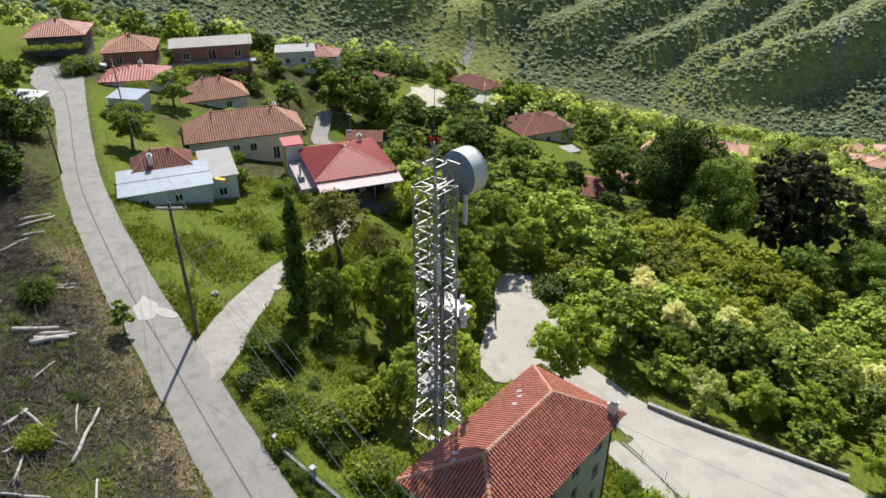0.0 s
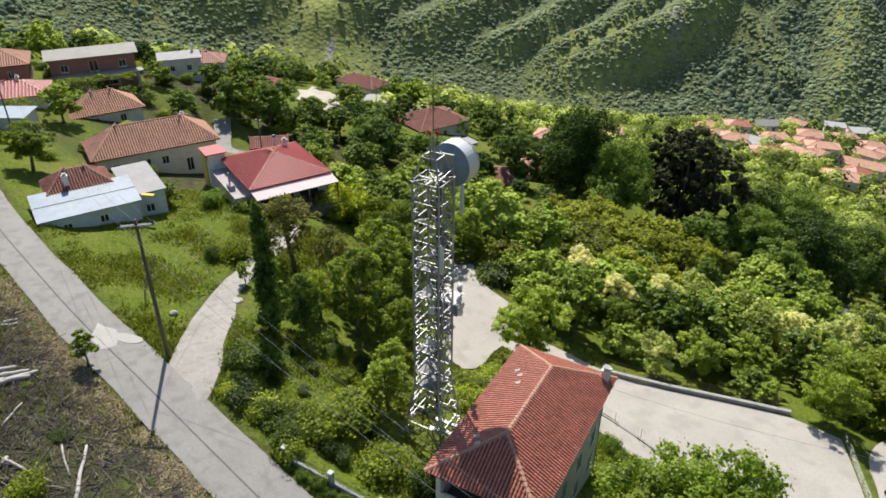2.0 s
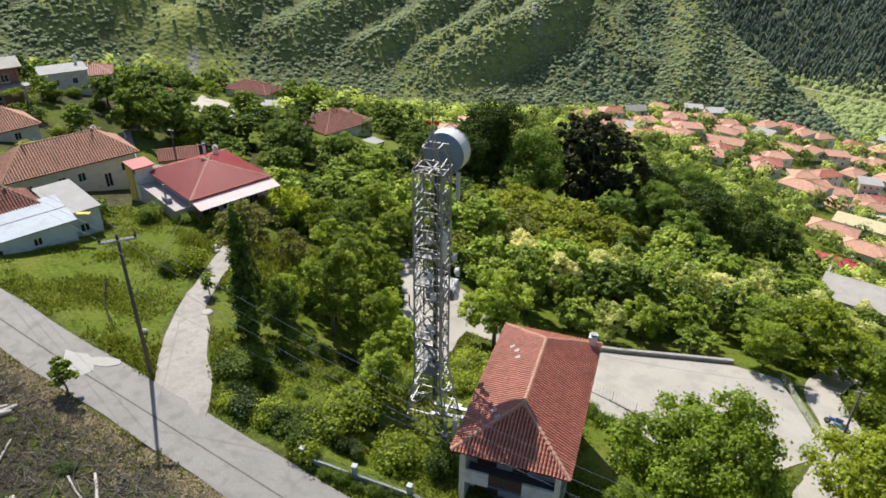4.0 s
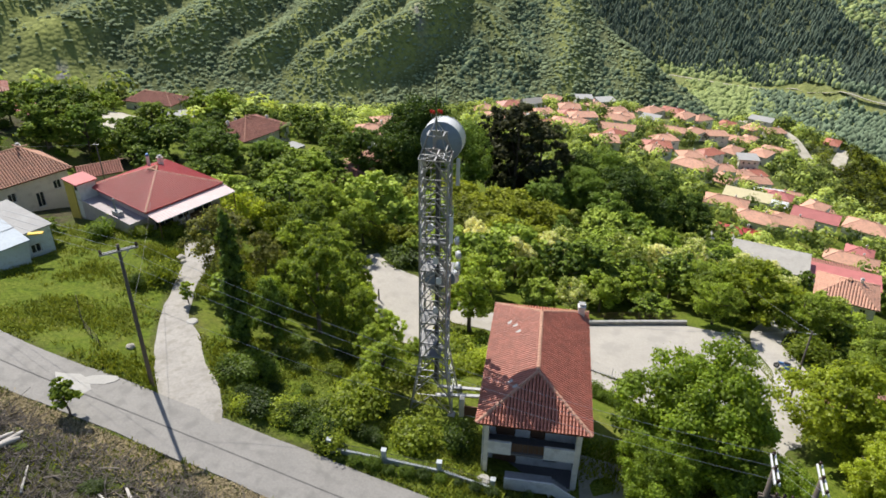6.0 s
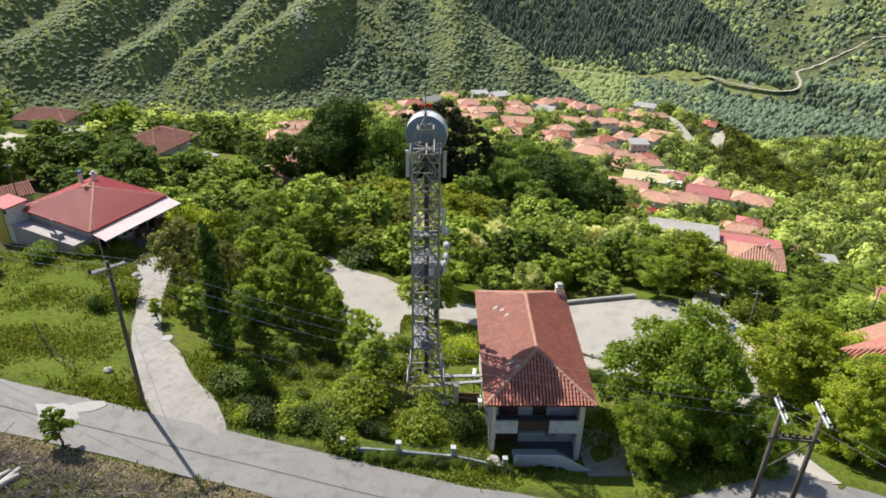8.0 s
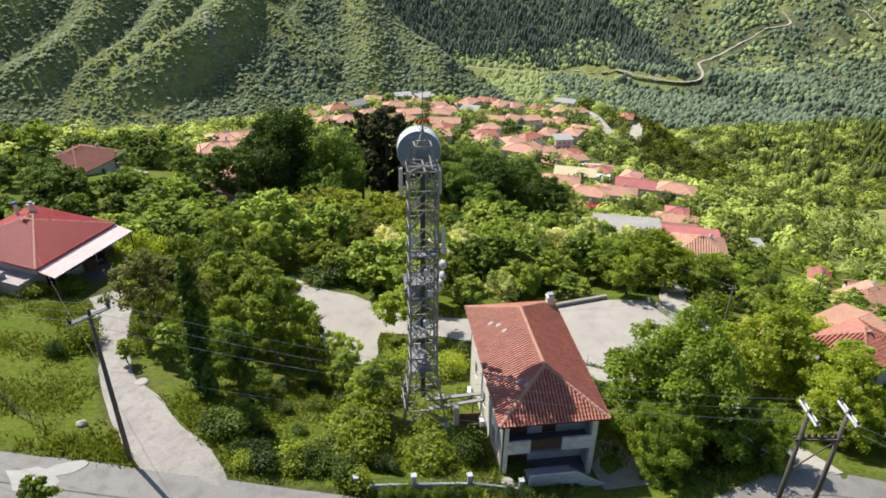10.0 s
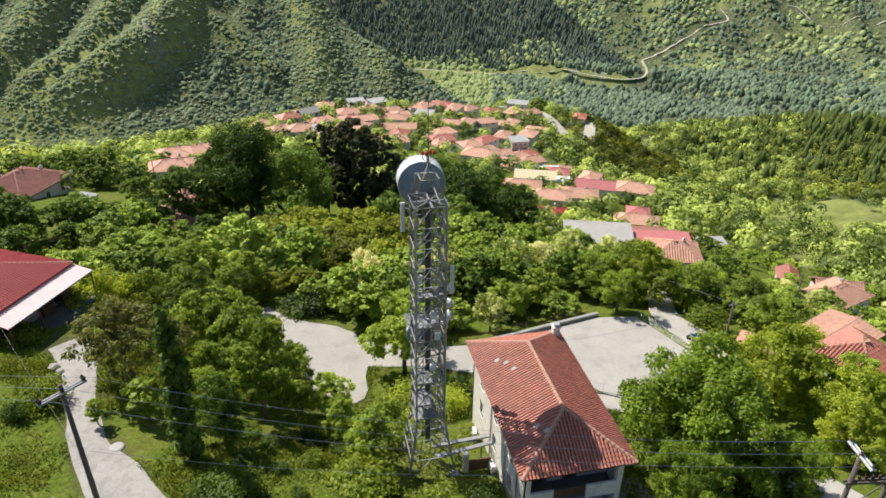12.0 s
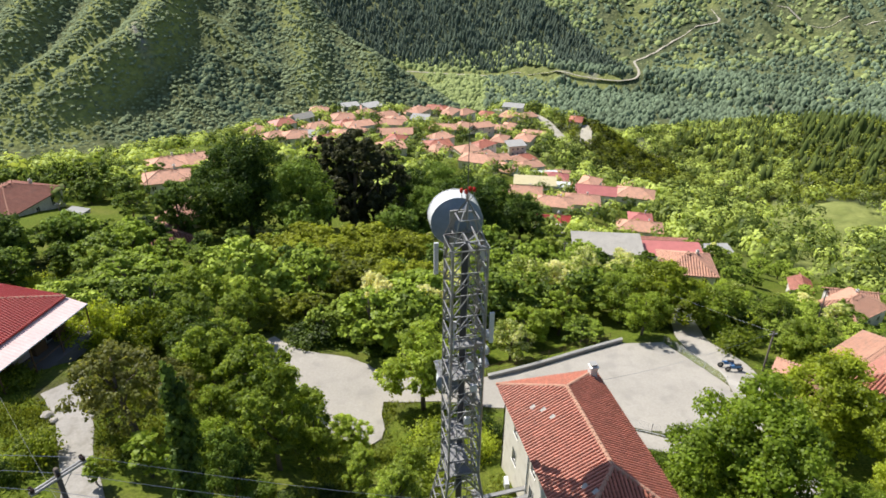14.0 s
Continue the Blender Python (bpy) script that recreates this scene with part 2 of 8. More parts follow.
RADOME = surface("grey_blue_drum", (0.19, 0.235, 0.29), 0.5, 5, 0.7, 0.16, 0.05)
WHITE = surface("white_enamel", (0.62, 0.63, 0.64), 0.45, 6, 0.8, 0.08, 0.04, stain=(0.55, 0.55, 0.54), stain_much=0.3)
REDPAINT = surface("red_lamp_glass", (0.5, 0.03, 0.02), 0.3, 8, 2, 0.1, 0.0)
ARMSTEEL = surface("weathered_arm_steel", (0.3, 0.3, 0.3), 0.7, 10, 1, 0.2, 0.1)
CERAMIC = surface("brown_ceramic", (0.05, 0.032, 0.028), 0.25, 8, 2, 0.1, 0.0)
BLUEPAINT = surface("blue_plastic", (0.08, 0.2, 0.42), 0.4, 8, 2, 0.15, 0.0)
YELLOW = surface("yellow_plastic", (0.7, 0.45, 0.03), 0.5, 8, 2, 0.15, 0.0)
LEAF_LIGHT = leaves("locust_leaves", (0.16, 0.225, 0.022), (0.62, 0.74, 0.12), through_much=0.5)
LEAF_BRAMBLE = leaves("bramble_leaves", (0.04, 0.072, 0.009), (0.24, 0.34, 0.036), through_much=0.5)
LEAF_BUSH = leaves("bush_leaves", (0.14, 0.19, 0.015), (0.56, 0.64, 0.065), through_much=0.5)
LEAF_MID = leaves("broad_leaves", (0.07, 0.115, 0.013), (0.42, 0.53, 0.065), through_much=0.42)
LEAF_GARDEN = leaves("garden_tree_leaves", (0.065, 0.11, 0.013), (0.42, 0.54, 0.068), through_much=0.2)
LEAF_GARDEN_LIGHT = leaves("light_garden_leaves", (0.14, 0.2, 0.022), (0.6, 0.72, 0.12), through_much=0.22)
LEAF_DARK = leaves("dark_leaves", (0.048, 0.088, 0.015), (0.27, 0.385, 0.06), through_much=0.3)
LEAF_WALNUT = leaves("walnut_leaves", (0.068, 0.114, 0.012), (0.39, 0.52, 0.055), through_much=0.5)
LEAF_PINE = leaves("pine_needles", (0.04, 0.045, 0.02), (0.16, 0.16, 0.065), through_much=0.25)
LEAF_YELLOW = leaves("young_yellow_leaves", (0.085, 0.105, 0.009), (0.42, 0.46, 0.036), through_much=0.3)
LEAF_OLIVE = leaves("brownish_leaves", (0.14, 0.15, 0.035), (0.42, 0.43, 0.12))
LEAF_OAKSCRUB = leaves("oak_scrub_woods", (0.045, 0.06, 0.008), (0.3, 0.34, 0.035), through_much=0.35, tone=0.7)
LEAF_BLOSSOM = leaves("blossoming_locust", (0.2, 0.26, 0.035), (0.56, 0.64, 0.14), (0.85, 0.84, 0.52), 0.4, 0.5)
LEAF_FAR = leaves("hill_woods", (0.09, 0.13, 0.026), (0.66, 0.76, 0.19), through_much=0.25, tone=0.8)
LEAF_RIDGE = leaves("ridge_woods", (0.09, 0.115, 0.02), (0.46, 0.52, 0.09), through_much=0.35, tone=0.7)
# SCRUB to VALE and CONIFER mixed bluer: distance haze put into their base colour
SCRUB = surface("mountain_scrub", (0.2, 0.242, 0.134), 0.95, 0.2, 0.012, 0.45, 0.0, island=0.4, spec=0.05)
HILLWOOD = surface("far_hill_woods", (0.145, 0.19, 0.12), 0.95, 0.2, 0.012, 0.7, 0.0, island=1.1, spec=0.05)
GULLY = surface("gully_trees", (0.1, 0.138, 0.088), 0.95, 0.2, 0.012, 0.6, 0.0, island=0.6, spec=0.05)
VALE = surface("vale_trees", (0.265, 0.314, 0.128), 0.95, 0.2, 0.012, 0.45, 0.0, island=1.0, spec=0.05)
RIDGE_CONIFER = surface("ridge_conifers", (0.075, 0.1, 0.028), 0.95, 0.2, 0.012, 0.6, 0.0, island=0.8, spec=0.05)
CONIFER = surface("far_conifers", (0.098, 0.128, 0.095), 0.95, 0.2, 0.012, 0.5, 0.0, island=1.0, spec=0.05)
GRASS = leaves("grass_blades", (0.1, 0.13, 0.012), (0.34, 0.38, 0.05), (0.42, 0.4, 0.14), 0.04, 0.2)
# ---------------------------------------------------------------- lie of the land
# Centre lines of the roads: x, y, z, width.
MAIN_ROAD = [(-111, 18.0, 3.2, 4.0), (-105, 16.2, 3.2, 7.5), (-98.5, 14.2, 3.2, 8.0), (-91, 12.2, 3.3, 5.6), (-79, 7.8, 3.5, 4.4), (-63, 1.4, 3.7, 4.2),
             (-51, -3, 3.6, 4.2), (-37, -7, 3.1, 4.3), (-28.6, -9.1, 2.5, 4.4), (-20, -10.9, 1.75, 4.4), (-9.8, -13.1, 0.85, 4.5),
             (-2.6, -14.5, 0.0, 4.5), (4.5, -15.6, -0.8, 4.5), (13, -16.2, -1.6, 4.4), (20.5, -14.4, -2.3, 4.4), (27.5, -12.2, -3.0, 4.6),
             (36, -14.0, -4.2, 4.4), (50, -18, -6.6, 4.4), (70, -26, -9, 4.4)]
DRIVEWAY = [(-15.2, -12.2, 1.2, 4.2), (-16.3, -10.2, 1.4, 4.4), (-17.3, -8.3, 1.42, 4.3), (-19.0, -6.0, 1.25, 4.0), (-22.1, -1.4, 0.9, 3.5), (-24.2, 2.4, 0.6, 2.5), (-25.7, 6.4, 0.3, 2.3),
            (-26.8, 10.5, 0.0, 2.4), (-27.6, 14.0, -0.3, 3.0), (-29.5, 17.5, -0.6, 3.2)]
BACK_LANE = [(-14.5, 31, -8.5, 3.6), (-11.4, 26.6, -8.3, 5.0), (-7, 23.6, -8.5, 6.6), (-2.8, 21.6, -8.8, 4.6), (3, 20.0, -9.0, 3.6), (9, 18.9, -9.3, 5.0),
             (14, 18.9, -9.7, 6.4)]
TURNING = [(-4.6, 13.8), (-3.6, 14.4), (-3.1, 15.6), (-3.1, 17.6), (-2.7, 19.2), (-1.9, 20.8), (-2.2, 22.8), (-3.4, 25.2), (-6.0, 26.9), (-11.0, 27.6), (-12.0, 25), (-10.5, 19.8), (-8.6, 16.4), (-6.8, 14.4)]
LOWER_LANE = [(28.6, -10.6, -3.3, 5.4), (28.4, -5.2, -5.0, 4.0), (29.2, 0, -6.9, 3.2), (31.2, 6, -8.5, 3.2), (33.4, 11.5, -9.2, 3.4), (35.2, 17.5, -10.0, 3.6), (34.5, 24, -11.0, 3.4), (38, 32, -14, 3.2), (46, 44, -21, 3.2)]
FOOT_LANE = [(8.5, 13.6, -8.6, 1.6), (13.2, 12.3, -8.9, 1.9), (18.2, 10, -8.9, 1.9), (23.5, 6.6, -8.6, 1.9)]
UPPER_STREET = [(-81, 56.5, -9.2, 3.0), (-76, 51.5, -10.0, 3.2), (-71.5, 47.2, -10.5, 3.2), (-64, 45.5, -9.6, 3.4), (-56.5, 41, -7.6, 3.6), (-52, 36, -5.8, 3.4)]
VILLAGE_STREET = [(28, 68, -27, 2.6), (32, 76, -29.5, 2.6), (33, 84, -32.5, 2.6), (34, 96, -36.5, 2.6)]
FAR_BEND = [(133, 420, -113, 5.5), (146, 396, -109, 6), (153, 378, -108.6, 6), (158, 352, -114, 7), (168, 348, -117, 8), (178, 366, -114, 7), (186, 384, -116, 6)]
MEADOW = [(236, 306), (262, 296), (300, 262), (306, 236), (262, 206), (214, 178), (176, 172), (168, 192), (206, 226), (224, 262)]
YARD = [(9.6, 14.6), (10, 20.6), (17.5, 22.9), (25.4, 24.8), (30.2, 24.2), (31.9, 18.5), (33.2, 13.4), (29, 9.6), (23.5, 8.7), (18.6, 11.6)]
YARD_Z = (-9.0, -0.035, -0.075)      # level at (14, 14), fall per metre along x and y
SPOTS_NEAR = [(-1.3, -2.3, -3.3), (1.5, 2, -3.6), (-2.2, -8.4, -1.6), (2.2, -10.2, -1.1), (-1.6, -10.6, -0.25), (6, -10, -2.4), (12, -9.5, -3.2), (3, 4, -4.4), (4, 8, -6),
              (14, -6, -4.2), (14, 2, -6.2), (13.2, 8, -7.9), (-9, 6, -3.6), (-10, -2, -0.9), (-6, -8.6, 0.0), (-15, 2, -1.0), (-14, 12, -4.2), (-4, 10, -7.0), (-20, 16, -3.2),
              (20, -4, -5.4), (-33, 3, 1.2), (-28, -4, 1.9), (-32, 10, 0.2), (18, 27, -12.5), (8, 26, -11), (-2, 30, -10.6)]
SPOTS_SOUTH = [(-14.5, -20, 2.6), (-22, -15, 2.9), (-30, -20, 5.2), (-45, -14, 5.5), (-62, -8, 5.8), (-30, -40, 9), (0, -24, 1.4), (0, -45, 4), (30, -30, -1), (60, -45, -9), (-90, -5, 6), (-130, -30, 14), (-60, -70, 16),
               (0, -120, 12), (120, -90, -25), (-180, -120, 40), (0, -400, 90), (-400, -300, 120), (300, -300, -40)]
SPOTS_TOWN = [(-38, 24, -0.9), (-46, 9, 0.9), (-57, 25, -3.0), (-80, 33, -2.0), (-99, 46, -0.5), (-112, 24, 2.8), (-85, 22, 1.6), (-90, 72, -8), (-106, 98, -19.5), (-112, 70, -8), (-140, 112, -22), (-114, 138, -29),
              (-90, 102, -23.6), (-60, 112, -25.6), (-67, 56, -12.6), (-45, 62, -15), (-26, 82, -21.5), (-20, 50, -13), (8, 48, -17), (7, 104, -31), (-40, 142, -36.5), (-88, 246, -67)]
BROW = [(83, 350, -93.7), (94, 353, -93.8), (-23, 273, -70.9), (-17, 268, -71.1), (-12, 288, -74.8), (-3, 307, -78.9), (6, 341, -86.5), (9, 354, -91.0), (79, 361, -95.8)]
RIDGE = [(159, 371, -125.1), (231, 434, -148.3), (307, 482, -164.5), (352, 512, -175.0), (412, 531, -181.5), (435, 492, -167.7), (436, 443, -149.9), (429, 398, -135.0)]
SPOTS_EAST = [(44, 10, -9.6), (47, 5, -10.5), (38, 16, -11.2), (60, 60, -32), (90, 60, -40.5), (59, 128, -54), (55, 108, -44), (60, 88, -37.6), (84, 99, -47.5), (108, 167, -75.5), (104, 197, -77), (133, 211, -89.5), (114, 292, -106.5),
              (111, 312, -101.5), (154, 358, -118), (104, 356, -103), (30, 400, -102), (93, 391, -111), (38, 281, -79), (207, 351, -135), (60, 20, -16), (110, 20, -36)]
SPOTS_OUTER = [(385, 475, -174), (400, 552, -194), (367, 381, -161), (258, 400, -165), (284, 259, -124), (227, 219, -119), (254, 277, -140), (60, 490, -150), (20, 640, -270), (200, 560, -220), (320, 640, -235), (560, 400, -205),
               (560, 640, -240), (470, 690, -300), (-120, 420, -150), (-330, 330, -140), (-560, 690, -205), (-540, 356, -112), (-200, 600, -220), (-300, 120, -70), (-190, 95, -26), (-170, 30, 0), (420, 40, -110), (700, 100, -150), (-600, 100, -70)]


def near_land():
    roads = [p[:3] for line in (MAIN_ROAD, DRIVEWAY, BACK_LANE, LOWER_LANE, FOOT_LANE, UPPER_STREET, VILLAGE_STREET, FAR_BEND) for p in line]
    turning = [(x, y, -8.6 + 0.03 * min(y - 22.0, 0.0)) for x, y in TURNING[::2]]
    yard = turning + [(x, y, YARD_Z[0] + YARD_Z[1] * (x - 14) + YARD_Z[2] * (y - 14)) for x, y in YARD]
    p = np.array(roads + yard + SPOTS_NEAR + SPOTS_SOUTH + SPOTS_TOWN + BROW + RIDGE + SPOTS_EAST + SPOTS_OUTER, float)
    n = len(p)
    far = np.linalg.norm(p[:, None, :2] - p[None, :, :2], axis=2)
    a = np.zeros((n + 3, n + 3))
    a[:n, :n] = far - np.diag(0.5 + 0.0015 * np.hypot(p[:, 0], p[:, 1]))
    a[:n, n:] = np.c_[np.ones(n), p[:, :2]]
    a[n:, :n] = a[:n, n:].T
    return p, np.linalg.solve(a, np.r_[p[:, 2], 0, 0, 0])


LAND_P, LAND_W = near_land()


def smooth(a, b, x):
    t = np.clip((x - a) / (b - a), 0, 1)
    return t * t * (3 - 2 * t)


def wavy(x, y, seed, octaves=4, ridged=False):
    """Sum of turned sine fields: cheap, smooth, repeatable unevenness, about -1 to 1."""
    rng = np.random.RandomState(seed)
    out, amp, total = 0.0, 1.0, 0.0
    for _ in range(octaves):
        v = 0.0
        for _ in range(3):
            a, ph, k = rng.uniform(0, 6.283), rng.uniform(0, 6.283), rng.uniform(0.7, 1.35)
            v = v + np.sin((x * np.cos(a) + y * np.sin(a)) * k + ph + 0.9 * np.sin((x * np.sin(a) - y * np.cos(a)) * k * 0.7 + ph * 2))
        v = v / 3
        out, total = out + amp * ((1 - 2 * np.abs(v)) if ridged else v), total + amp
        x, y, amp = x * 2.03, y * 2.03, amp * 0.5
    return out / total


# Crest lines of the spurs on the near mountain: points, height over the slope, half width.
SPURS_ONE = [([(-173, 1400), (-176, 1277), (-191, 1204), (-217, 1131), (-256, 1071), (-292, 1018), (-321, 974), (-341, 920)], 40, 62), ([(-235, 1370), (-270, 1232), (-288, 1164), (-305, 1106), (-333, 1059), (-362, 1010), (-372, 960)], 28, 46), ([(-335, 1330), (-358, 1250), (-368, 1176), (-389, 1095), (-417, 1022), (-450, 960)], 30, 52), ([(-176, 1277), (-127, 1221), (-89, 1189), (-63, 1160), (-37, 1124)], 22, 46), ([(-217, 1131), (-182, 1089), (-153, 1051), (-140, 1015)], 18, 38), ([(3, 1380), (27, 1252), (36, 1183), (35, 1090)], 26, 60), ([(105, 1300), (125, 1236), (135, 1160), (147, 1090)], 20, 50)]
SPURS_TWO = [([(-60, 1330), (-98, 1208), (-122, 1125), (-128, 1040)], 14, 36), ([(-480, 1300), (-490, 1150), (-530, 1010), (-560, 900)], 30, 60), ([(-620, 1200), (-600, 1050), (-640, 920), (-660, 800)], 28, 60), ([(-800, 1100), (-740, 950), (-740, 820), (-760, 700)], 30, 70), ([(-1000, 900), (-900, 760), (-880, 640)], 30, 80)]
SPURS = SPURS_ONE + SPURS_TWO


def mountain_spurs(x, y):
    """Height of the spurs over the even slope of the near mountain."""
    out = np.zeros(np.shape(x))
    xs, ys = x + 10 * wavy(x / 80, y / 80, 12, 2), y + 10 * wavy(x / 80, y / 80, 13, 2)
    for line, tall, wide in SPURS:
        d = np.full(np.shape(x), 1e9)
        for (x0, y0), (x1, y1) in zip(line, line[1:]):
            t = np.clip(((xs - x0) * (x1 - x0) + (ys - y0) * (y1 - y0)) / ((x1 - x0) ** 2 + (y1 - y0) ** 2), 0, 1)
            d = np.minimum(d, np.hypot(xs - x0 - t * (x1 - x0), ys - y0 - t * (y1 - y0)))
        out = np.maximum(out, 1.75 * tall / (1 + (d / (0.8 * wide)) ** 2) ** 1.1)
    return out


def mountains(x, y):
    """Heights of the near mountain, the conifer mountain and the far hills."""
    r, az = np.hypot(x, y + 40), np.degrees(np.arctan2(x, y + 40))
    floor = np.interp(az, [-90, -70, -50, -30, -12, 0, 20, 45, 90], [-120, -150, -212, -270, -312, -330, -340, -345, -330])
    foot = np.interp(az, [-90, -70, -50, -30, -12, 0, 12, 30], [620, 760, 930, 1000, 1020, 1040, 1080, 1150])
    up = np.maximum(r - foot, 0)
    crest = np.interp(az, [-90, -60, -30, -15, -6, 0, 4.9, 8.9, 12.5, 16], [420, 380, 300, 160, 10, -146, -230, -268, -302, -340])
    spur = mountain_spurs(x, y)
    rise = floor + 0.44 * up + 0.0001 * up**2 + (spur - 20 + 7 * wavy(x / 70, y / 70, 9, 3)) * smooth(0, 140, up) + 2 * wavy(x / 26, y / 26, 3, 2)
    top = foot + (crest - floor) / 0.5
    a = np.minimum(rise, crest + 3 * wavy(x / 40, y / 40, 11, 2) - 0.45 * np.maximum(r - top, 0))
    ub = np.maximum(r - np.interp(az, [-8, 8, 11, 15.4, 21.4, 28], [1420, 1400, 1385, 1362, 1305, 1300]) - 8 * np.sin(az / 0.8), 0)
    b = -322 + 0.42 * ub + (wavy(az / 2.0 + ub / 160, ub / 200, 14, 3, True) * 30 + wavy(x / 60, y / 60, 15, 3) * 8) * smooth(20, 240, ub)
    uc = np.maximum(r - np.interp(az, [15, 22, 30, 45], [1420, 1240, 1250, 1150]), 0)
    c = -344 + 1.0 * np.minimum(uc, 48) + 0.13 * np.maximum(uc - 48, 0) + 0.00022 * np.maximum(uc - 420, 0) ** 2 + (wavy(az / 3.4, uc / 190, 21, 4) * 20 + 5 * wavy(x / 40, y / 40, 22, 3)) * smooth(30, 200, uc)
    return a, np.where(az > -8, b, -400), np.where(az > 15, c, -400), floor + 5 * wavy(x / 90, y / 90, 31, 3), spur, up, az


def far_land(x, y):
    """Valley and the mountains beyond it, by bearing and distance from the village edge."""
    return np.maximum.reduce(mountains(x, y)[:4])


def road_table():
    rows = []
    for line in (MAIN_ROAD, DRIVEWAY, BACK_LANE, LOWER_LANE, FOOT_LANE, UPPER_STREET, VILLAGE_STREET, FAR_BEND):
        for p, q in zip(line, line[1:]):
            rows.append((p, q))
    return rows


ROAD_ROWS = road_table()


def in_poly(x, y, poly):
    inside = np.zeros(np.shape(x), bool)
    for (x0, y0), (x1, y1) in zip(poly, poly[1:] + poly[:1]):
        cut = ((y0 > y) != (y1 > y)) & (x < (x1 - x0) * (y - y0) / ((y1 - y0) or 1e-9) + x0)
        inside ^= cut
    return inside


def edge_far(x, y, poly):
    best = np.full(np.shape(x), 1e9)
    for (x0, y0), (x1, y1) in zip(poly, poly[1:] + poly[:1]):
        t = np.clip(((x - x0) * (x1 - x0) + (y - y0) * (y1 - y0)) / ((x1 - x0) ** 2 + (y1 - y0) ** 2), 0, 1)
        best = np.minimum(best, np.hypot(x - x0 - t * (x1 - x0), y - y0 - t * (y1 - y0)))
    return best




def road_near(x, y):
    """How far outside the nearest road's edge (negative: on it), and that road's level."""
    best, level = np.full(np.shape(x), 1e9), np.zeros(np.shape(x))
    for (x0, y0, z0, w0), (x1, y1, z1, w1) in ROAD_ROWS:
        t = np.clip(((x - x0) * (x1 - x0) + (y - y0) * (y1 - y0)) / ((x1 - x0) ** 2 + (y1 - y0) ** 2), 0, 1)
        off = np.hypot(x - x0 - t * (x1 - x0), y - y0 - t * (y1 - y0)) - (w0 + t * (w1 - w0)) / 2
        near = off < best
        best, level = np.where(near, off, best), np.where(near, z0 + t * (z1 - z0), level)
    on = in_poly(x, y, YARD)
    off = np.where(on, -1.0, 1.0) * edge_far(x, y, YARD)
    zy = YARD_Z[0] + YARD_Z[1] * (x - 14) + YARD_Z[2] * (y - 14)
    level = np.where(off < best, zy, level)
    best = np.minimum(best, off)
    off = np.where(in_poly(x, y, TURNING), -1.0, 1.0) * edge_far(x, y, TURNING)
    zt = np.interp(x, [p[0] for p in BACK_LANE], [p[2] for p in BACK_LANE]) + 0.03 * np.minimum(y - 22.0, 0.0)
    level = np.where(off < best, zt, level)
    return np.minimum(best, off), level


def land(x, y, rough=True):
    """Height of the ground."""
    x, y = np.asarray(x, float), np.asarray(y, float)
    shape = x.shape
    x, y = x.ravel(), y.ravel()
    z = np.full(x.shape, LAND_W[-3]) + LAND_W[-2] * x + LAND_W[-1] * y
    for (px, py, _), w in zip(LAND_P, LAND_W):
        z += w * np.hypot(x - px, y - py)
    r, az = np.hypot(x, y + 40), np.degrees(np.arctan2(x, y + 40))
    if rough:
        off, level = road_near(x, y)
        bumps = 0.16 * wavy(x / 1.7, y / 1.7, 41, 3) + 0.3 * wavy(x / 6, y / 6, 42, 2) + smooth(80, 300, r) * 2.2 * wavy(x / 24, y / 24, 43, 3)
        z = z + bumps * smooth(0.2, 3, off)
        z = np.where(off < 4, level - 0.05 + (z - level + 0.05) * smooth(0.25, 4, off), z)
    begin = np.interp(az, [-80, -50, -20, 10, 30, 50], [420, 520, 520, 560, 760, 800])
    w = smooth(0, 1, (r - begin) / 240)
    north = np.abs(az) < 100
    f = far_land(x, y)
    z = np.where(north, z * (1 - w) + f * w, z)
    return z.reshape(shape)

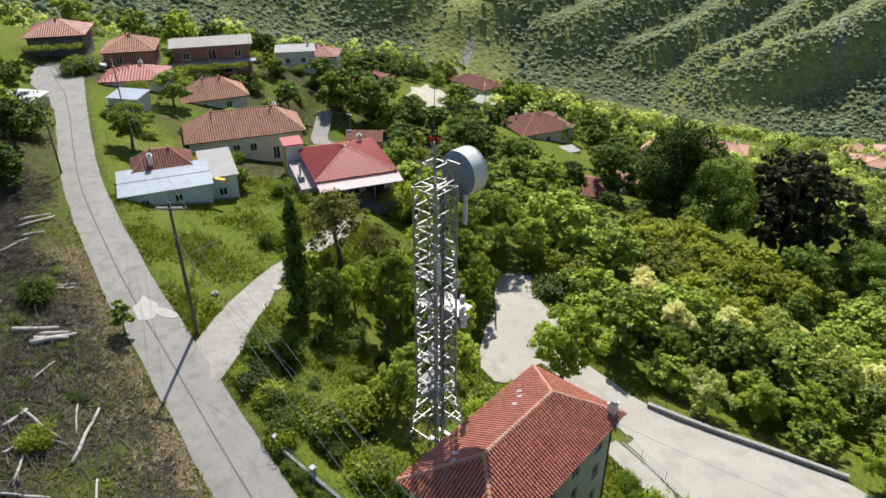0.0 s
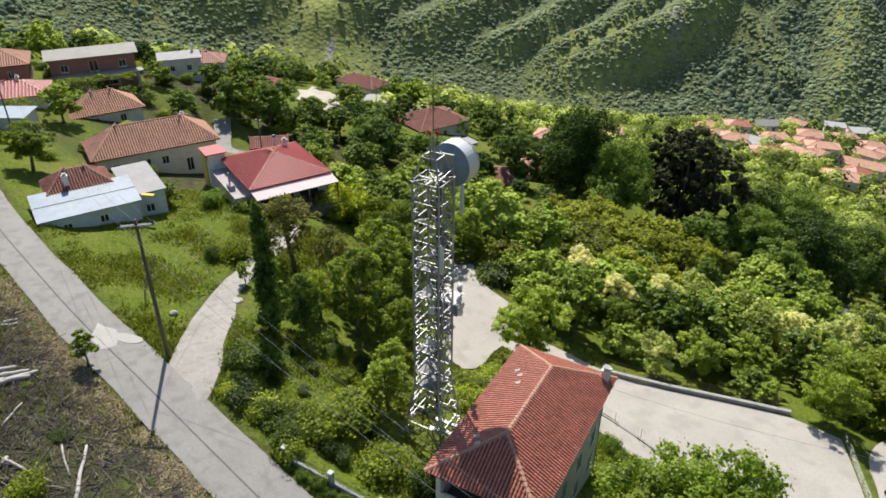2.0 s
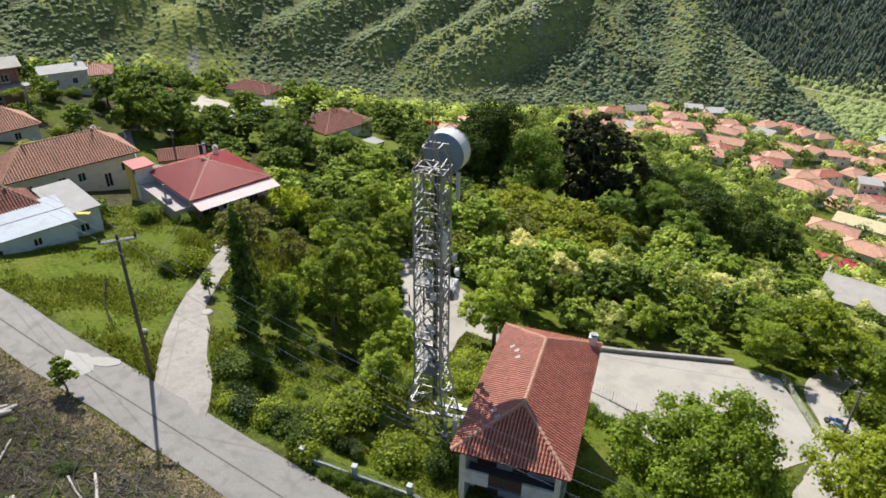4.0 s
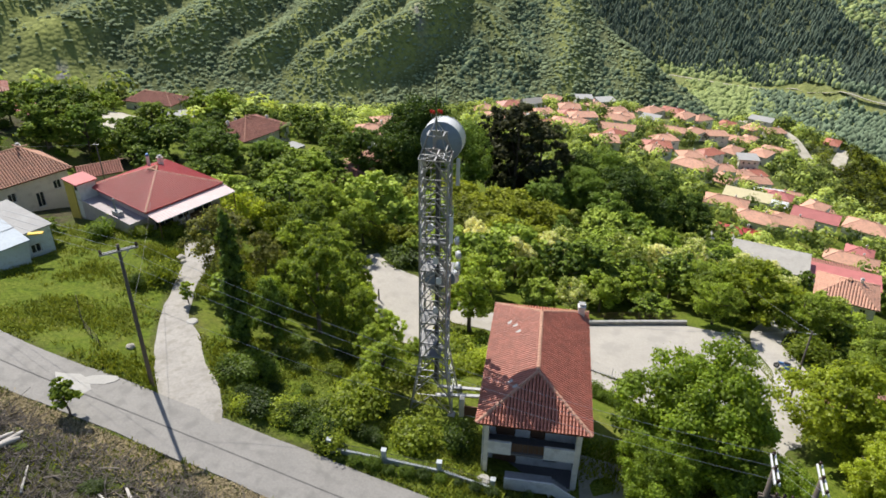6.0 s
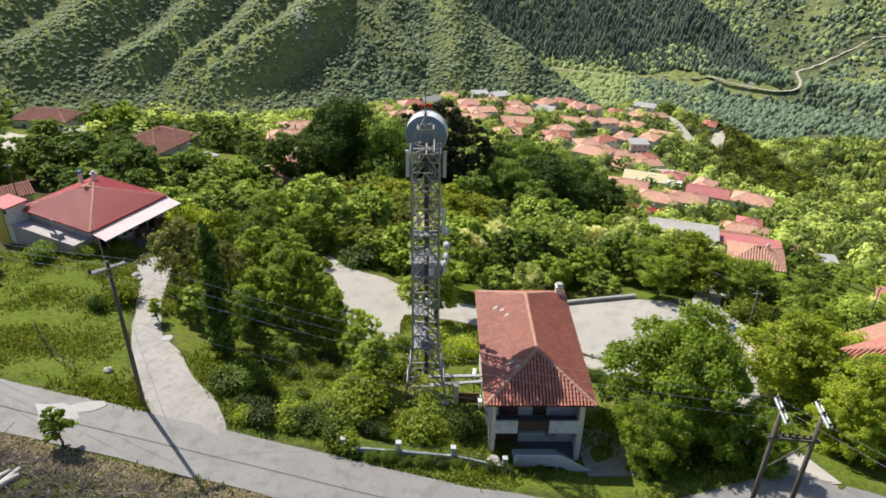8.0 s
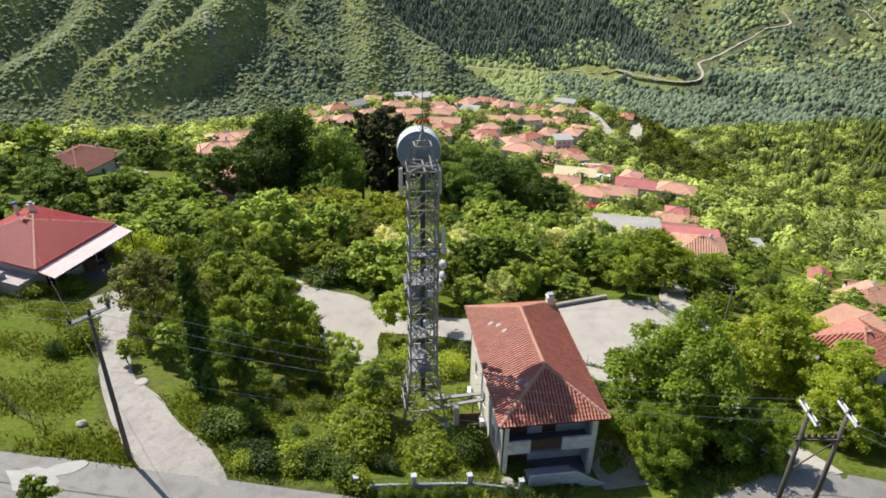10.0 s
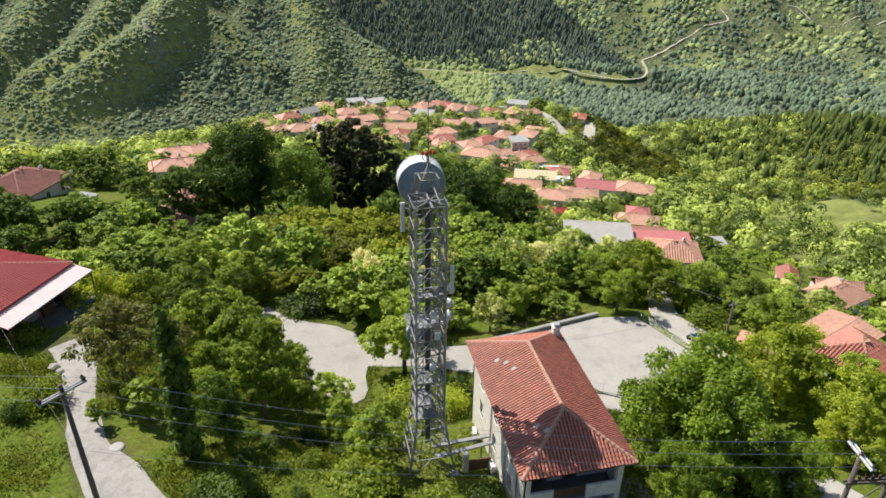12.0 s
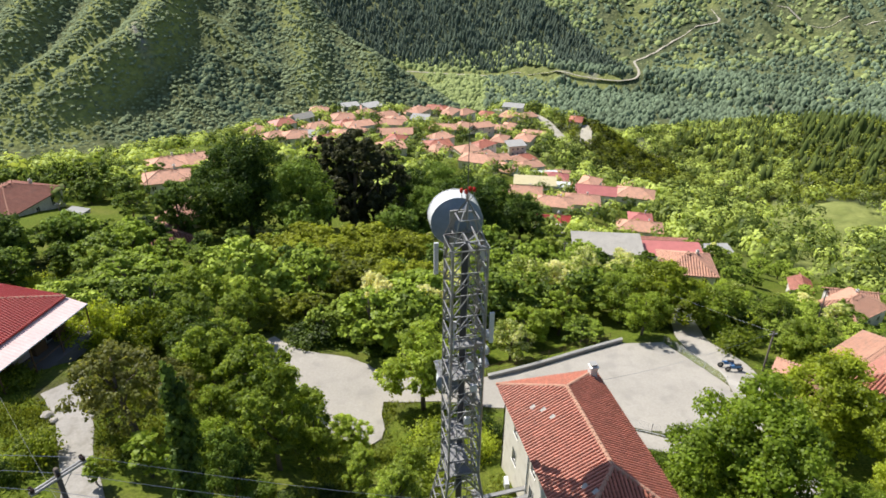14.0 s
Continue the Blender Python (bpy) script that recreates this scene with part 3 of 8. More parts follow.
# ---------------------------------------------------------------- builders
class Shape:
    """Gathers vertices and faces of one mesh."""

    def __init__(self):
        self.v, self.f = [], []

    def add(self, verts, faces):
        n = len(self.v)
        self.v += [tuple(p) for p in verts]
        self.f += [tuple(n + i for i in face) for face in faces]
        return self

    def box(self, x0, x1, y0, y1, z0, z1, m=None):
        v = [Vector(p) for p in ((x0, y0, z0), (x1, y0, z0), (x1, y1, z0), (x0, y1, z0), (x0, y0, z1), (x1, y0, z1), (x1, y1, z1), (x0, y1, z1))]
        return self.add([m @ p for p in v] if m else v, [(0, 3, 2, 1), (4, 5, 6, 7), (0, 1, 5, 4), (1, 2, 6, 5), (2, 3, 7, 6), (3, 0, 4, 7)])

    def tube(self, points, radii, sides=6, closed=True):
        pts = [Vector(p) for p in points]
        if not isinstance(radii, (list, tuple)):
            radii = [radii] * len(pts)
        verts, faces = [], []
        side = None
        for i, p in enumerate(pts):
            way = (pts[min(i + 1, len(pts) - 1)] - pts[max(i - 1, 0)]).normalized()
            if side is None or abs(side.dot(way)) > 0.95:
                side = way.cross(Vector((0, 0, 1)) if abs(way.z) < 0.9 else Vector((1, 0, 0))).normalized()
            side = (side - way * side.dot(way)).normalized()
            up = way.cross(side)
            for k in range(sides):
                a = 2 * math.pi * k / sides
                verts.append(p + (side * math.cos(a) + up * math.sin(a)) * radii[i])
        for i in range(len(pts) - 1):
            for k in range(sides):
                a, b = i * sides + k, i * sides + (k + 1) % sides
                faces.append((a, b, b + sides, a + sides))
        if closed:
            faces += [tuple(reversed(range(sides))), tuple(range((len(pts) - 1) * sides, len(pts) * sides))]
        return self.add(verts, faces)

    def angle_bar(self, p, q, w):
        """A steel angle: two thin flanges."""
        p, q = Vector(p), Vector(q)
        way = (q - p).normalized()
        a = way.cross(Vector((0, 0, 1)) if abs(way.z) < 0.9 else Vector((1, 0, 0))).normalized()
        b = way.cross(a)
        t = w * 0.16
        for s, d in ((a, b), (b, a)):
            c = [p, p + s * w, p + s * w + d * t, p + d * t, q, q + s * w, q + s * w + d * t, q + d * t]
            self.add(c, [(0, 3, 2, 1), (4, 5, 6, 7), (0, 1, 5, 4), (1, 2, 6, 5), (2, 3, 7, 6), (3, 0, 4, 7)])
        return self

    def lathe(self, profile, sides, m=None):
        """Turns (radius, height) rows about z."""
        v, f = [], []
        for r, z in profile:
            for k in range(sides):
                a = 2 * math.pi * k / sides
                p = Vector((r * math.cos(a), r * math.sin(a), z))
                v.append(m @ p if m else p)
        for i in range(len(profile) - 1):
            for k in range(sides):
                a, b = i * sides + k, i * sides + (k + 1) % sides
                f.append((a, b, b + sides, a + sides))
        return self.add(v, f)

    def mesh(self, name, material, soft=False):
        me = bpy.data.meshes.new(name)
        me.from_pydata(self.v, [], self.f)
        me.materials.append(material)
        if soft:
            me.polygons.foreach_set("use_smooth", [True] * len(me.polygons))
        me.update()
        return me


def part(name, shape, material, parent, label="", soft=False):
    me = shape if isinstance(shape, bpy.types.Mesh) else shape.mesh(name, material, soft)
    ob = new(name, me)
    ob.parent = parent
    return tagged(ob, label)


def thing(name, label, category, m=None, group="", kind=""):
    ob = new(name)
    ob.empty_display_size = 0.3
    if m:
        ob.matrix_basis = m
    return tagged(ob, label, category, group, kind)


def arrays_mesh(name, verts, faces, material, soft=False):
    """A mesh from numpy rows: vertices (n, 3) and faces (m, 3 or 4)."""
    me = bpy.data.meshes.new(name)
    n, k = faces.shape
    me.vertices.add(len(verts))
    me.vertices.foreach_set("co", np.asarray(verts, np.float32).ravel())
    me.loops.add(n * k)
    me.loops.foreach_set("vertex_index", np.asarray(faces, np.int32).ravel())
    me.polygons.add(n)
    me.polygons.foreach_set("loop_start", np.arange(0, n * k, k, dtype=np.int32))
    me.polygons.foreach_set("loop_total", np.full(n, k, np.int32))
    if soft:
        me.polygons.foreach_set("use_smooth", np.ones(n, bool))
    me.materials.append(material)
    me.update(calc_edges=True)
    return me


def height(x, y):
    return float(land(np.array([x]), np.array([y]))[0])


# ---------------------------------------------------------------- ground
def build_ground():
    turn = np.radians(np.r_[np.arange(-86, 63.9, 0.36), np.arange(64, 273.5, 3.0)])
    ring = np.r_[0.05, 1.0, 2.0, np.geomspace(3.0, 4700, 350)]
    rr, tt = np.meshgrid(ring, turn, indexing="ij")
    x, y = rr * np.sin(tt), -40 + rr * np.cos(tt)
    z = land(x, y)
    nr, nt = rr.shape
    verts = np.c_[x.ravel(), y.ravel(), z.ravel()]
    i, j = np.meshgrid(np.arange(nr - 1), np.arange(nt), indexing="ij")
    a, b = i * nt + j, i * nt + (j + 1) % nt
    faces = np.c_[a.ravel(), (a + nt).ravel(), (b + nt).ravel(), b.ravel()]
    me = arrays_mesh("ground", verts, faces, GROUND, True)
    X, Y, Z = verts.T
    r, az = np.hypot(X, Y + 40), np.degrees(np.arctan2(X, Y + 40))
    # felled slope south of the main road
    line = np.interp(X, [p[0] for p in MAIN_ROAD], [p[1] for p in MAIN_ROAD])
    off, _ = road_near(X, Y)
    felled = smooth(1.9, 3.2, line - Y) * smooth(26, 14, X) * smooth(-95, -60, X) * (0.75 + 0.4 * wavy(X / 5, Y / 5, 51, 3))
    verge = 0.8 * smooth(0.9, 0.1, off) * (r < 300) * (0.6 + 0.5 * wavy(X / 2, Y / 2, 52, 2))
    wild = smooth(260, 480, r)
    a_hill, b_hill, c_hill, low, spur, up, _ = mountains(X, Y)
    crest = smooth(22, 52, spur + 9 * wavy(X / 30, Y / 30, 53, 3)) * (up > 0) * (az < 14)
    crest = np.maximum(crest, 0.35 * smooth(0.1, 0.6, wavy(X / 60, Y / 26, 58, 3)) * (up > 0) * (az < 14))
    meadow = smooth(0.15, 0.6, wavy(X / 50, Y / 30, 54, 3)) * (az > 16) * (r > 1000) * 0.6
    vale = smooth(1150, 1240, r + 30 * wavy(X / 60, Y / 60, 59, 2)) * (b_hill < -300) * (a_hill < np.maximum(b_hill, low) + 1) * (az > 3) * (az < 27) * (0.6 + 0.4 * wavy(X / 25, Y / 25, 60, 3))
    west_vale = smooth(0, 0.5, 1 - np.hypot((az + 37.5 + (r - 1000) * 0.012) / 5.5, (r - 1010) / 190)) * (0.75 + 0.5 * wavy(X / 35, Y / 35, 64, 3))
    west_vale = np.maximum(west_vale, 0.7 * smooth(0.1, 0.5, wavy(X / 45, Y / 22, 65, 3)) * (az < -42) * (r > 520))
    terrace = smooth(150, 240, r) * smooth(420, 330, r) * smooth(26, 34, az) * smooth(-0.3, 0.3, wavy(X / 20, Y / 20, 57, 3)) * 0.8
    field = in_poly(X, Y, MEADOW) * (0.75 + 0.25 * wavy(X / 12, Y / 6, 66, 3))
    terrace = np.maximum(terrace, field)
    wild = np.maximum(wild, terrace)
    hamlet = 0.9 * smooth(-0.35, 0.2, wavy(X / 7, Y / 7, 63, 3)) * smooth(-130, -118, X) * smooth(-40, -50, X) * smooth(14, 20, Y) * smooth(80, 66, Y)
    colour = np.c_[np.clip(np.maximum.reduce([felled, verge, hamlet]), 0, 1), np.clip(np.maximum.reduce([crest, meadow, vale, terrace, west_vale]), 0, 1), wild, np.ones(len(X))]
    cliff = 0.75 * smooth(0.15, 0.5, wavy(X / 14, Y / 14, 55, 4) + 0.35 * wavy(X / 70, Y / 70, 56, 2)) * (az > 22) * (r > 1150) * (r < 1310)
    slide = np.exp(-(((X + 219) + (Y - 1124) * 0.4) / 9) ** 2 - ((Y - 1124) / 30) ** 2) * 1.2
    river = np.maximum(np.hypot((X - 850) / 40, (Y - 816) / 22) < 1, np.hypot((X + 622 + (Y - 757) * 0.3) / 7, (Y - 757) / 42) < 1) * 1.0
    rock = me.attributes.new("rock", "FLOAT", "POINT")
    rock.data.foreach_set("value", np.clip(np.maximum.reduce([cliff, slide, river]), 0, 1).astype(np.float32))
    layer = me.color_attributes.new("cover", "FLOAT_COLOR", "POINT")
    layer.data.foreach_set("color", colour.astype(np.float32).ravel())
    return tagged(new("ground", me), "grassy hillside, felled slope and wooded mountains beyond", "ground", kind="structure")


ground = build_ground()


def spline(rows, step=1.0):
    """Points along a smooth line through rows of numbers."""
    p = np.array(rows, float)
    out = []
    for i in range(len(p) - 1):
        a, b, c, d = p[max(i - 1, 0)], p[i], p[i + 1], p[min(i + 2, len(p) - 1)]
        n = max(2, int(np.hypot(*(c - b)[:2]) / step))
        for t in np.linspace(0, 1, n, endpoint=False):
            s = 0.5 * ((2 * b) + (c - a) * t + (2 * a - 5 * b + 4 * c - d) * t**2 + (3 * b - a - 3 * c + d) * t**3)
            out.append(s)
    out.append(p[-1])
    return np.array(out)


def strip(name, rows, material, label, kind_word, lift=0.03, edge=0.12, seed=1, ragged=0.15, side=0.0, width=None, deep=0.3):
    """A slab of road along a line, with ragged edges and a little thickness."""
    p = spline(rows, 1.0)
    way = np.gradient(p[:, :2], axis=0)
    way /= np.linalg.norm(way, axis=1)[:, None]
    right = np.c_[way[:, 1], -way[:, 0]]
    along = np.r_[0, np.cumsum(np.hypot(*np.diff(p[:, :2], axis=0).T))]
    half = (p[:, 3] if width is None else np.full(len(p), width)) / 2
    s = Shape()
    cols = 7
    for i in range(len(p)):
        for k in range(cols):
            u = -1 + 2 * min(max(k - 1, 0), cols - 3) / (cols - 3)
            jag = ragged * float(wavy(np.array([along[i] / 1.3 + 40 * (u > 0)]), np.array([seed * 3.0]), 60 + seed, 3)[0]) if abs(u) == 1 else 0
            at = p[i, :2] + right[i] * (u * (half[i] + jag) + side)
            drop = -deep if k in (0, cols - 1) else lift - 0.04 * u * u
            s.v.append((at[0], at[1], p[i, 2] + drop))
    for i in range(len(p) - 1):
        for k in range(cols - 1):
            a = i * cols + k
            s.f.append((a, a + 1, a + cols + 1, a + cols))
    ob = new(name, s.mesh(name, material, False))
    return tagged(ob, label, kind_word, kind="structure")


strip("road", MAIN_ROAD, CONCRETE, "worn pale concrete village road with tar seam", "road", lift=0.05, seed=1)
strip("pavement", DRIVEWAY, PATHWAY, "rough pale concrete driveway across the grass", "driveway", lift=0.04, seed=2, ragged=0.3)
strip("back_lane", BACK_LANE, YARDSLAB, "pale concrete lane behind the tower", "road", lift=0.04, seed=3, ragged=0.3)
TURN_BED = np.array([p[:3] for p in BACK_LANE])


def turning_z(x, y):
    return float(np.interp(x, TURN_BED[:, 0], TURN_BED[:, 2])) + 0.05 + 0.03 * min(y - 22.0, 0.0)


strip("lower_lane", LOWER_LANE, YARDSLAB, "narrow concrete lane below the yard", "road", lift=0.04, seed=4, ragged=0.25)
strip("foot_lane", FOOT_LANE, YARDSLAB, "narrow concrete footway beside the hedge", "footway", lift=0.05, seed=5)
strip("upper_street", UPPER_STREET, CONCRETE, "grey concrete street between village houses", "road", lift=0.35, seed=6)
strip("village_street", VILLAGE_STREET, CONCRETE, "narrow grey village street among trees", "road", lift=0.08, seed=7)
strip("hairpin_road", FAR_BEND, DIRT, "pale road bend at the village edge", "road", lift=0.25, seed=8)
strip("road_seam", [(x, y, z, 0.3) for x, y, z, w in MAIN_ROAD], TAR, "dark tar seam along the concrete road", "seam", lift=0.058, seed=9, ragged=0.12, side=0.25, width=0.26, deep=0.0)


FAR_VALE_ROAD = [(227, 1316), (286, 1289), (358, 1259), (430, 1234), (485, 1160), (542, 1126), (589, 1106), (612, 1106), (626, 1134), (634, 1166), (660, 1176), (681, 1182), (739, 1204), (801, 1213), (828, 1216), (836, 1238), (840, 1265)]
FAR_HIGH_ROAD = [(928, 1260), (961, 1215), (982, 1148), (1026, 1107), (1092, 1085)]
for road_name, road_line in (("vale_road", FAR_VALE_ROAD), ("high_road", FAR_HIGH_ROAD)):
    pts = spline([(x, y, 0.0, 4.2) for x, y in road_line], 12)
    pts[:, 2] = land(pts[:, 0], pts[:, 1]) + 0.5
    strip(road_name, [tuple(p) for p in pts], DIRT, "pale road winding across the far hills", "road", lift=0.3, ragged=0.8, seed=11, deep=0.4)


def slab(name, poly, z_of, thick, material, label, word, bulge=0.0):
    s = Shape()
    n = len(poly)
    s.v = [(x, y, z_of(x, y)) for x, y in poly] + [(x, y, z_of(x, y) - thick) for x, y in poly]
    s.f = [tuple(range(n))] + [(i, i + n, (i + 1) % n + n, (i + 1) % n) for i in range(n)]
    return tagged(new(name, s.mesh(name, material)), label, word, kind="structure")


def yard_z(x, y):
    return YARD_Z[0] + YARD_Z[1] * (x - 14) + YARD_Z[2] * (y - 14) + 0.02


slab("turning_place", TURNING, turning_z, 0.6, YARDSLAB, "pale concrete turning place on the lane", "turning place")
slab("side_court", [(12.2, -10.4), (16.2, -10.2), (16.0, -3.4), (12.2, -3.2)], lambda x, y: height(x, y) + 0.12, 0.5, CONCRETE, "grey concrete court beside the house", "court")
slab("yard", YARD[::-1], yard_z, 0.4, YARDSLAB, "broad pale concrete yard below the house", "yard")


def blotch(cx, cy, rx, ry, turn, n, seed):
    rng = random.Random(seed)
    out = []
    for i in range(n):
        a = 2 * math.pi * i / n
        k = rng.uniform(0.75, 1.15)
        x, y = rx * k * math.cos(a), ry * k * math.sin(a)
        out.append((cx + x * math.cos(turn) - y * math.sin(turn), cy + x * math.sin(turn) + y * math.cos(turn)))
    return out


def main_level(x, y):
    return float(road_near(np.array([x]), np.array([y]))[1][0])


slab("road_patch", blotch(-26.0, -9.4, 1.9, 1.0, -0.4, 14, 3), lambda x, y: main_level(x, y) + 0.066, 0.05, FRESH, "bright patch of fresh concrete on the road", "patch")
slab("road_patch_tongue", blotch(-24.4, -8.6, 1.5, 0.5, 0.35, 10, 5), lambda x, y: main_level(x, y) + 0.071, 0.05, FRESH, "bright tongue of fresh concrete by the verge", "patch")
slab("gravel_lot", blotch(-101, 110, 15, 6.5, 2.2, 16, 8), lambda x, y: height(x, y) + 0.5, 1.5, DIRT, "pale gravel turning place at the village edge", "gravel lot")

# ---------------------------------------------------------------- houses
def wall_panel(s, length, z0, z1, thick, holes, m):
    """One wall along x with openings (x0, x1, z0, z1) cut through, as one connected shell."""
    xs = sorted({0.0, length, *(v for h in holes for v in h[:2])})
    zs = sorted({z0, z1, *(v for h in holes for v in h[2:4])})
    solid = {(i, j) for i in range(len(xs) - 1) for j in range(len(zs) - 1)
             if not any(h[0] <= (xs[i] + xs[i + 1]) / 2 <= h[1] and h[2] <= (zs[j] + zs[j + 1]) / 2 <= h[3] for h in holes)}
    index, verts, faces = {}, [], []

    def at(i, j, k):
        if (i, j, k) not in index:
            index[i, j, k] = len(verts)
            verts.append(m @ Vector((xs[i], thick * k, zs[j])))
        return index[i, j, k]

    for i, j in solid:
        faces.append((at(i, j, 0), at(i + 1, j, 0), at(i + 1, j + 1, 0), at(i, j + 1, 0)))
        faces.append((at(i, j + 1, 1), at(i + 1, j + 1, 1), at(i + 1, j, 1), at(i, j, 1)))
        for (di, dj), (p, q) in (((0, -1), ((i, j), (i + 1, j))), ((1, 0), ((i + 1, j), (i + 1, j + 1))), ((0, 1), ((i + 1, j + 1), (i, j + 1))), ((-1, 0), ((i, j + 1), (i, j)))):
            if (i + di, j + dj) not in solid:
                faces.append((at(*q, 0), at(*p, 0), at(*p, 1), at(*q, 1)))
    s.add(verts, faces)


WINDOW_MESHES = {}


def window_meshes(w, h, frame_mat, pane_mat):
    key = (round(w, 2), round(h, 2), frame_mat.name, pane_mat.name)
    if key not in WINDOW_MESHES:
        s, p = Shape(), Shape()
        b = 0.07
        wall_panel(s, w, 0.0, h, 0.08, [(b, w / 2 - 0.03, b, h - b), (w / 2 + 0.03, w - b, b, h - b)], Matrix.Translation((0, -0.02, 0)))
        p.box(b, w / 2 - 0.03, 0.02, 0.04, b, h - b)
        q = Shape().box(w / 2 + 0.03, w - b, 0.02, 0.04, b, h - b)
        WINDOW_MESHES[key] = (s.mesh("window", frame_mat), p.mesh("pane", pane_mat), q.mesh("pane", pane_mat))
    return WINDOW_MESHES[key]


def roof_faces(lx, ly, eave, rise, over, kind, run=None):
    """Corners of the slopes, each as (eave start, eave end, top end, top start), for a roof about the middle of the plan."""
    X, Y = lx / 2 + over, ly / 2 + over
    z, t = eave, eave + rise
    if kind == "hip":
        if ly >= lx:
            r = X if run is None else run
            a, b = Vector((0, -Y + r, t)), Vector((0, Y - r, t))
            return [(Vector((-X, -Y, z)), Vector((X, -Y, z)), a, a), (Vector((X, -Y, z)), Vector((X, Y, z)), b, a), (Vector((X, Y, z)), Vector((-X, Y, z)), b, b), (Vector((-X, Y, z)), Vector((-X, -Y, z)), a, b)]
        r = Y if run is None else run
        a, b = Vector((-X + r, 0, t)), Vector((X - r, 0, t))
        return [(Vector((-X, -Y, z)), Vector((X, -Y, z)), b, a), (Vector((X, -Y, z)), Vector((X, Y, z)), b, b), (Vector((X, Y, z)), Vector((-X, Y, z)), a, b), (Vector((-X, Y, z)), Vector((-X, -Y, z)), a, a)]
    if kind == "gable":
        if ly >= lx:
            a, b = Vector((0, -Y, t)), Vector((0, Y, t))
            return [(Vector((X, -Y, z)), Vector((X, Y, z)), b, a), (Vector((-X, Y, z)), Vector((-X, -Y, z)), a, b)]
        a, b = Vector((-X, 0, t)), Vector((X, 0, t))
        return [(Vector((-X, -Y, z)), Vector((X, -Y, z)), b, a), (Vector((X, Y, z)), Vector((-X, Y, z)), a, b)]
    # single pitch, low towards -y
    return [(Vector((-X, -Y, z)), Vector((X, -Y, z)), Vector((X, Y, t)), Vector((-X, Y, t)))]


def slope_solid(s, faces, thick=0.14):
    for a, b, c, d in faces:
        down = Vector((0, 0, -thick))
        tri = (c - d).length < 1e-6
        top = [a, b, c] if tri else [a, b, c, d]
        n = len(top)
        s.add(top + [p + down for p in top], [tuple(range(n)), tuple(reversed(range(n, 2 * n)))] + [(i, i + n, (i + 1) % n + n, (i + 1) % n) for i in range(n)])


def tile_rows(a, b, c, d, pitch, course):
    """Places of the tiles on one slope: matrices with x along the eave, y up the slope."""
    e = (b - a).normalized()
    n = e.cross(((c + d) / 2) - a).normalized()
    up = n.cross(e)
    length, tall = (b - a).length, (d - a).dot(up)
    ls, rs = (d - a).dot(e), (c - a).dot(e)
    out = []
    rows, cols = int(tall / course), int(length / pitch)
    for i in range(rows + 1):
        t = (i + 0.45) * course / tall
        if t > 1:
            break
        lo, hi = ls * t, length + (rs - length) * t
        for k in range(cols + 1):
            x = (k + 0.5) * pitch
            if lo - 0.1 < x < hi + 0.1:
                o = a + e * x + up * (i * course - 0.04)
                out.append(Matrix.Translation(o) @ Matrix((e, up, n)).transposed().to_4x4())
    return out


def tile_shape(pitch, course, seg=4, high=0.1):
    s = Shape()
    v = []
    for y, w, lift in ((0, 0.42, 0.035), (course * 1.06, 0.34, 0.0)):
        for k in range(seg + 1):
            a = math.pi * k / seg
            v.append((-math.cos(a) * pitch * w, y, math.sin(a) * high + lift))
    n = seg + 1
    f = [(k, k + 1, k + 1 + n, k + n) for k in range(seg)] + [tuple(reversed(range(n)))]
    return s.add(v, f)


def joined_tiles(name, spots, unit, material):
    v = np.array([tuple(p) for p in unit.v])
    out = np.concatenate([(np.array(m.to_3x3()) @ v.T).T + np.array(m.translation) for m in spots])
    n = len(v)
    quads = np.array([f for f in unit.f if len(f) == 4])
    faces = np.concatenate([quads + i * n for i in range(len(spots))])
    return arrays_mesh(name, out, faces, material)


def cap_row(s, p, q, r=0.13, course=0.36):
    """Half-round ridge tiles along a line."""
    p, q = Vector(p), Vector(q)
    way, n = (q - p), max(1, int((q - p).length / course))
    e = way.normalized()
    side = e.cross(Vector((0, 0, 1))).normalized()
    up = side.cross(e)
    for i in range(n):
        a, b = p + way * (i / n), p + way * ((i + 1.12) / n)
        v = []
        for o, k in ((a, 1.12), (b, 0.9)):
            for j in range(6):
                t = math.pi * j / 5
                v.append(o + side * (math.cos(t) * r * k) + up * (math.sin(t) * r * k - 0.02))
        s.add(v, [(j, j + 1, j + 7, j + 6) for j in range(5)] + [(5, 4, 3, 2, 1, 0)])


def roof_lines(faces):
    """Ridge and hip lines of the slopes, each once."""
    seen, out = set(), []
    for a, b, c, d in faces:
        for p, q in ((b, c), (d, c)):
            if (p - q).length > 0.05:
                key = tuple(sorted((tuple(round(v, 2) for v in p), tuple(round(v, 2) for v in q))))
                if key not in seen:
                    seen.add(key)
                    out.append((p, q))
    return out


def chimney(parent, x, y, z0, z1, w=0.5, material=None, cowl=False):
    s = Shape().box(x - w / 2, x + w / 2, y - w / 2, y + w / 2, z0, z1).box(x - w / 2 - 0.07, x + w / 2 + 0.07, y - w / 2 - 0.07, y + w / 2 + 0.07, z1, z1 + 0.1)
    ob = part("chimney", s, material or PLASTER, parent)
    c = Shape().box(x - w * 0.3, x + w * 0.3, y - w * 0.3, y + w * 0.3, z1 + 0.1, z1 + 0.28).box(x - w * 0.45, x + w * 0.45, y - w * 0.45, y + w * 0.45, z1 + 0.28, z1 + 0.34)
    part("cowl", c, GREYSLAB, ob)
    return ob


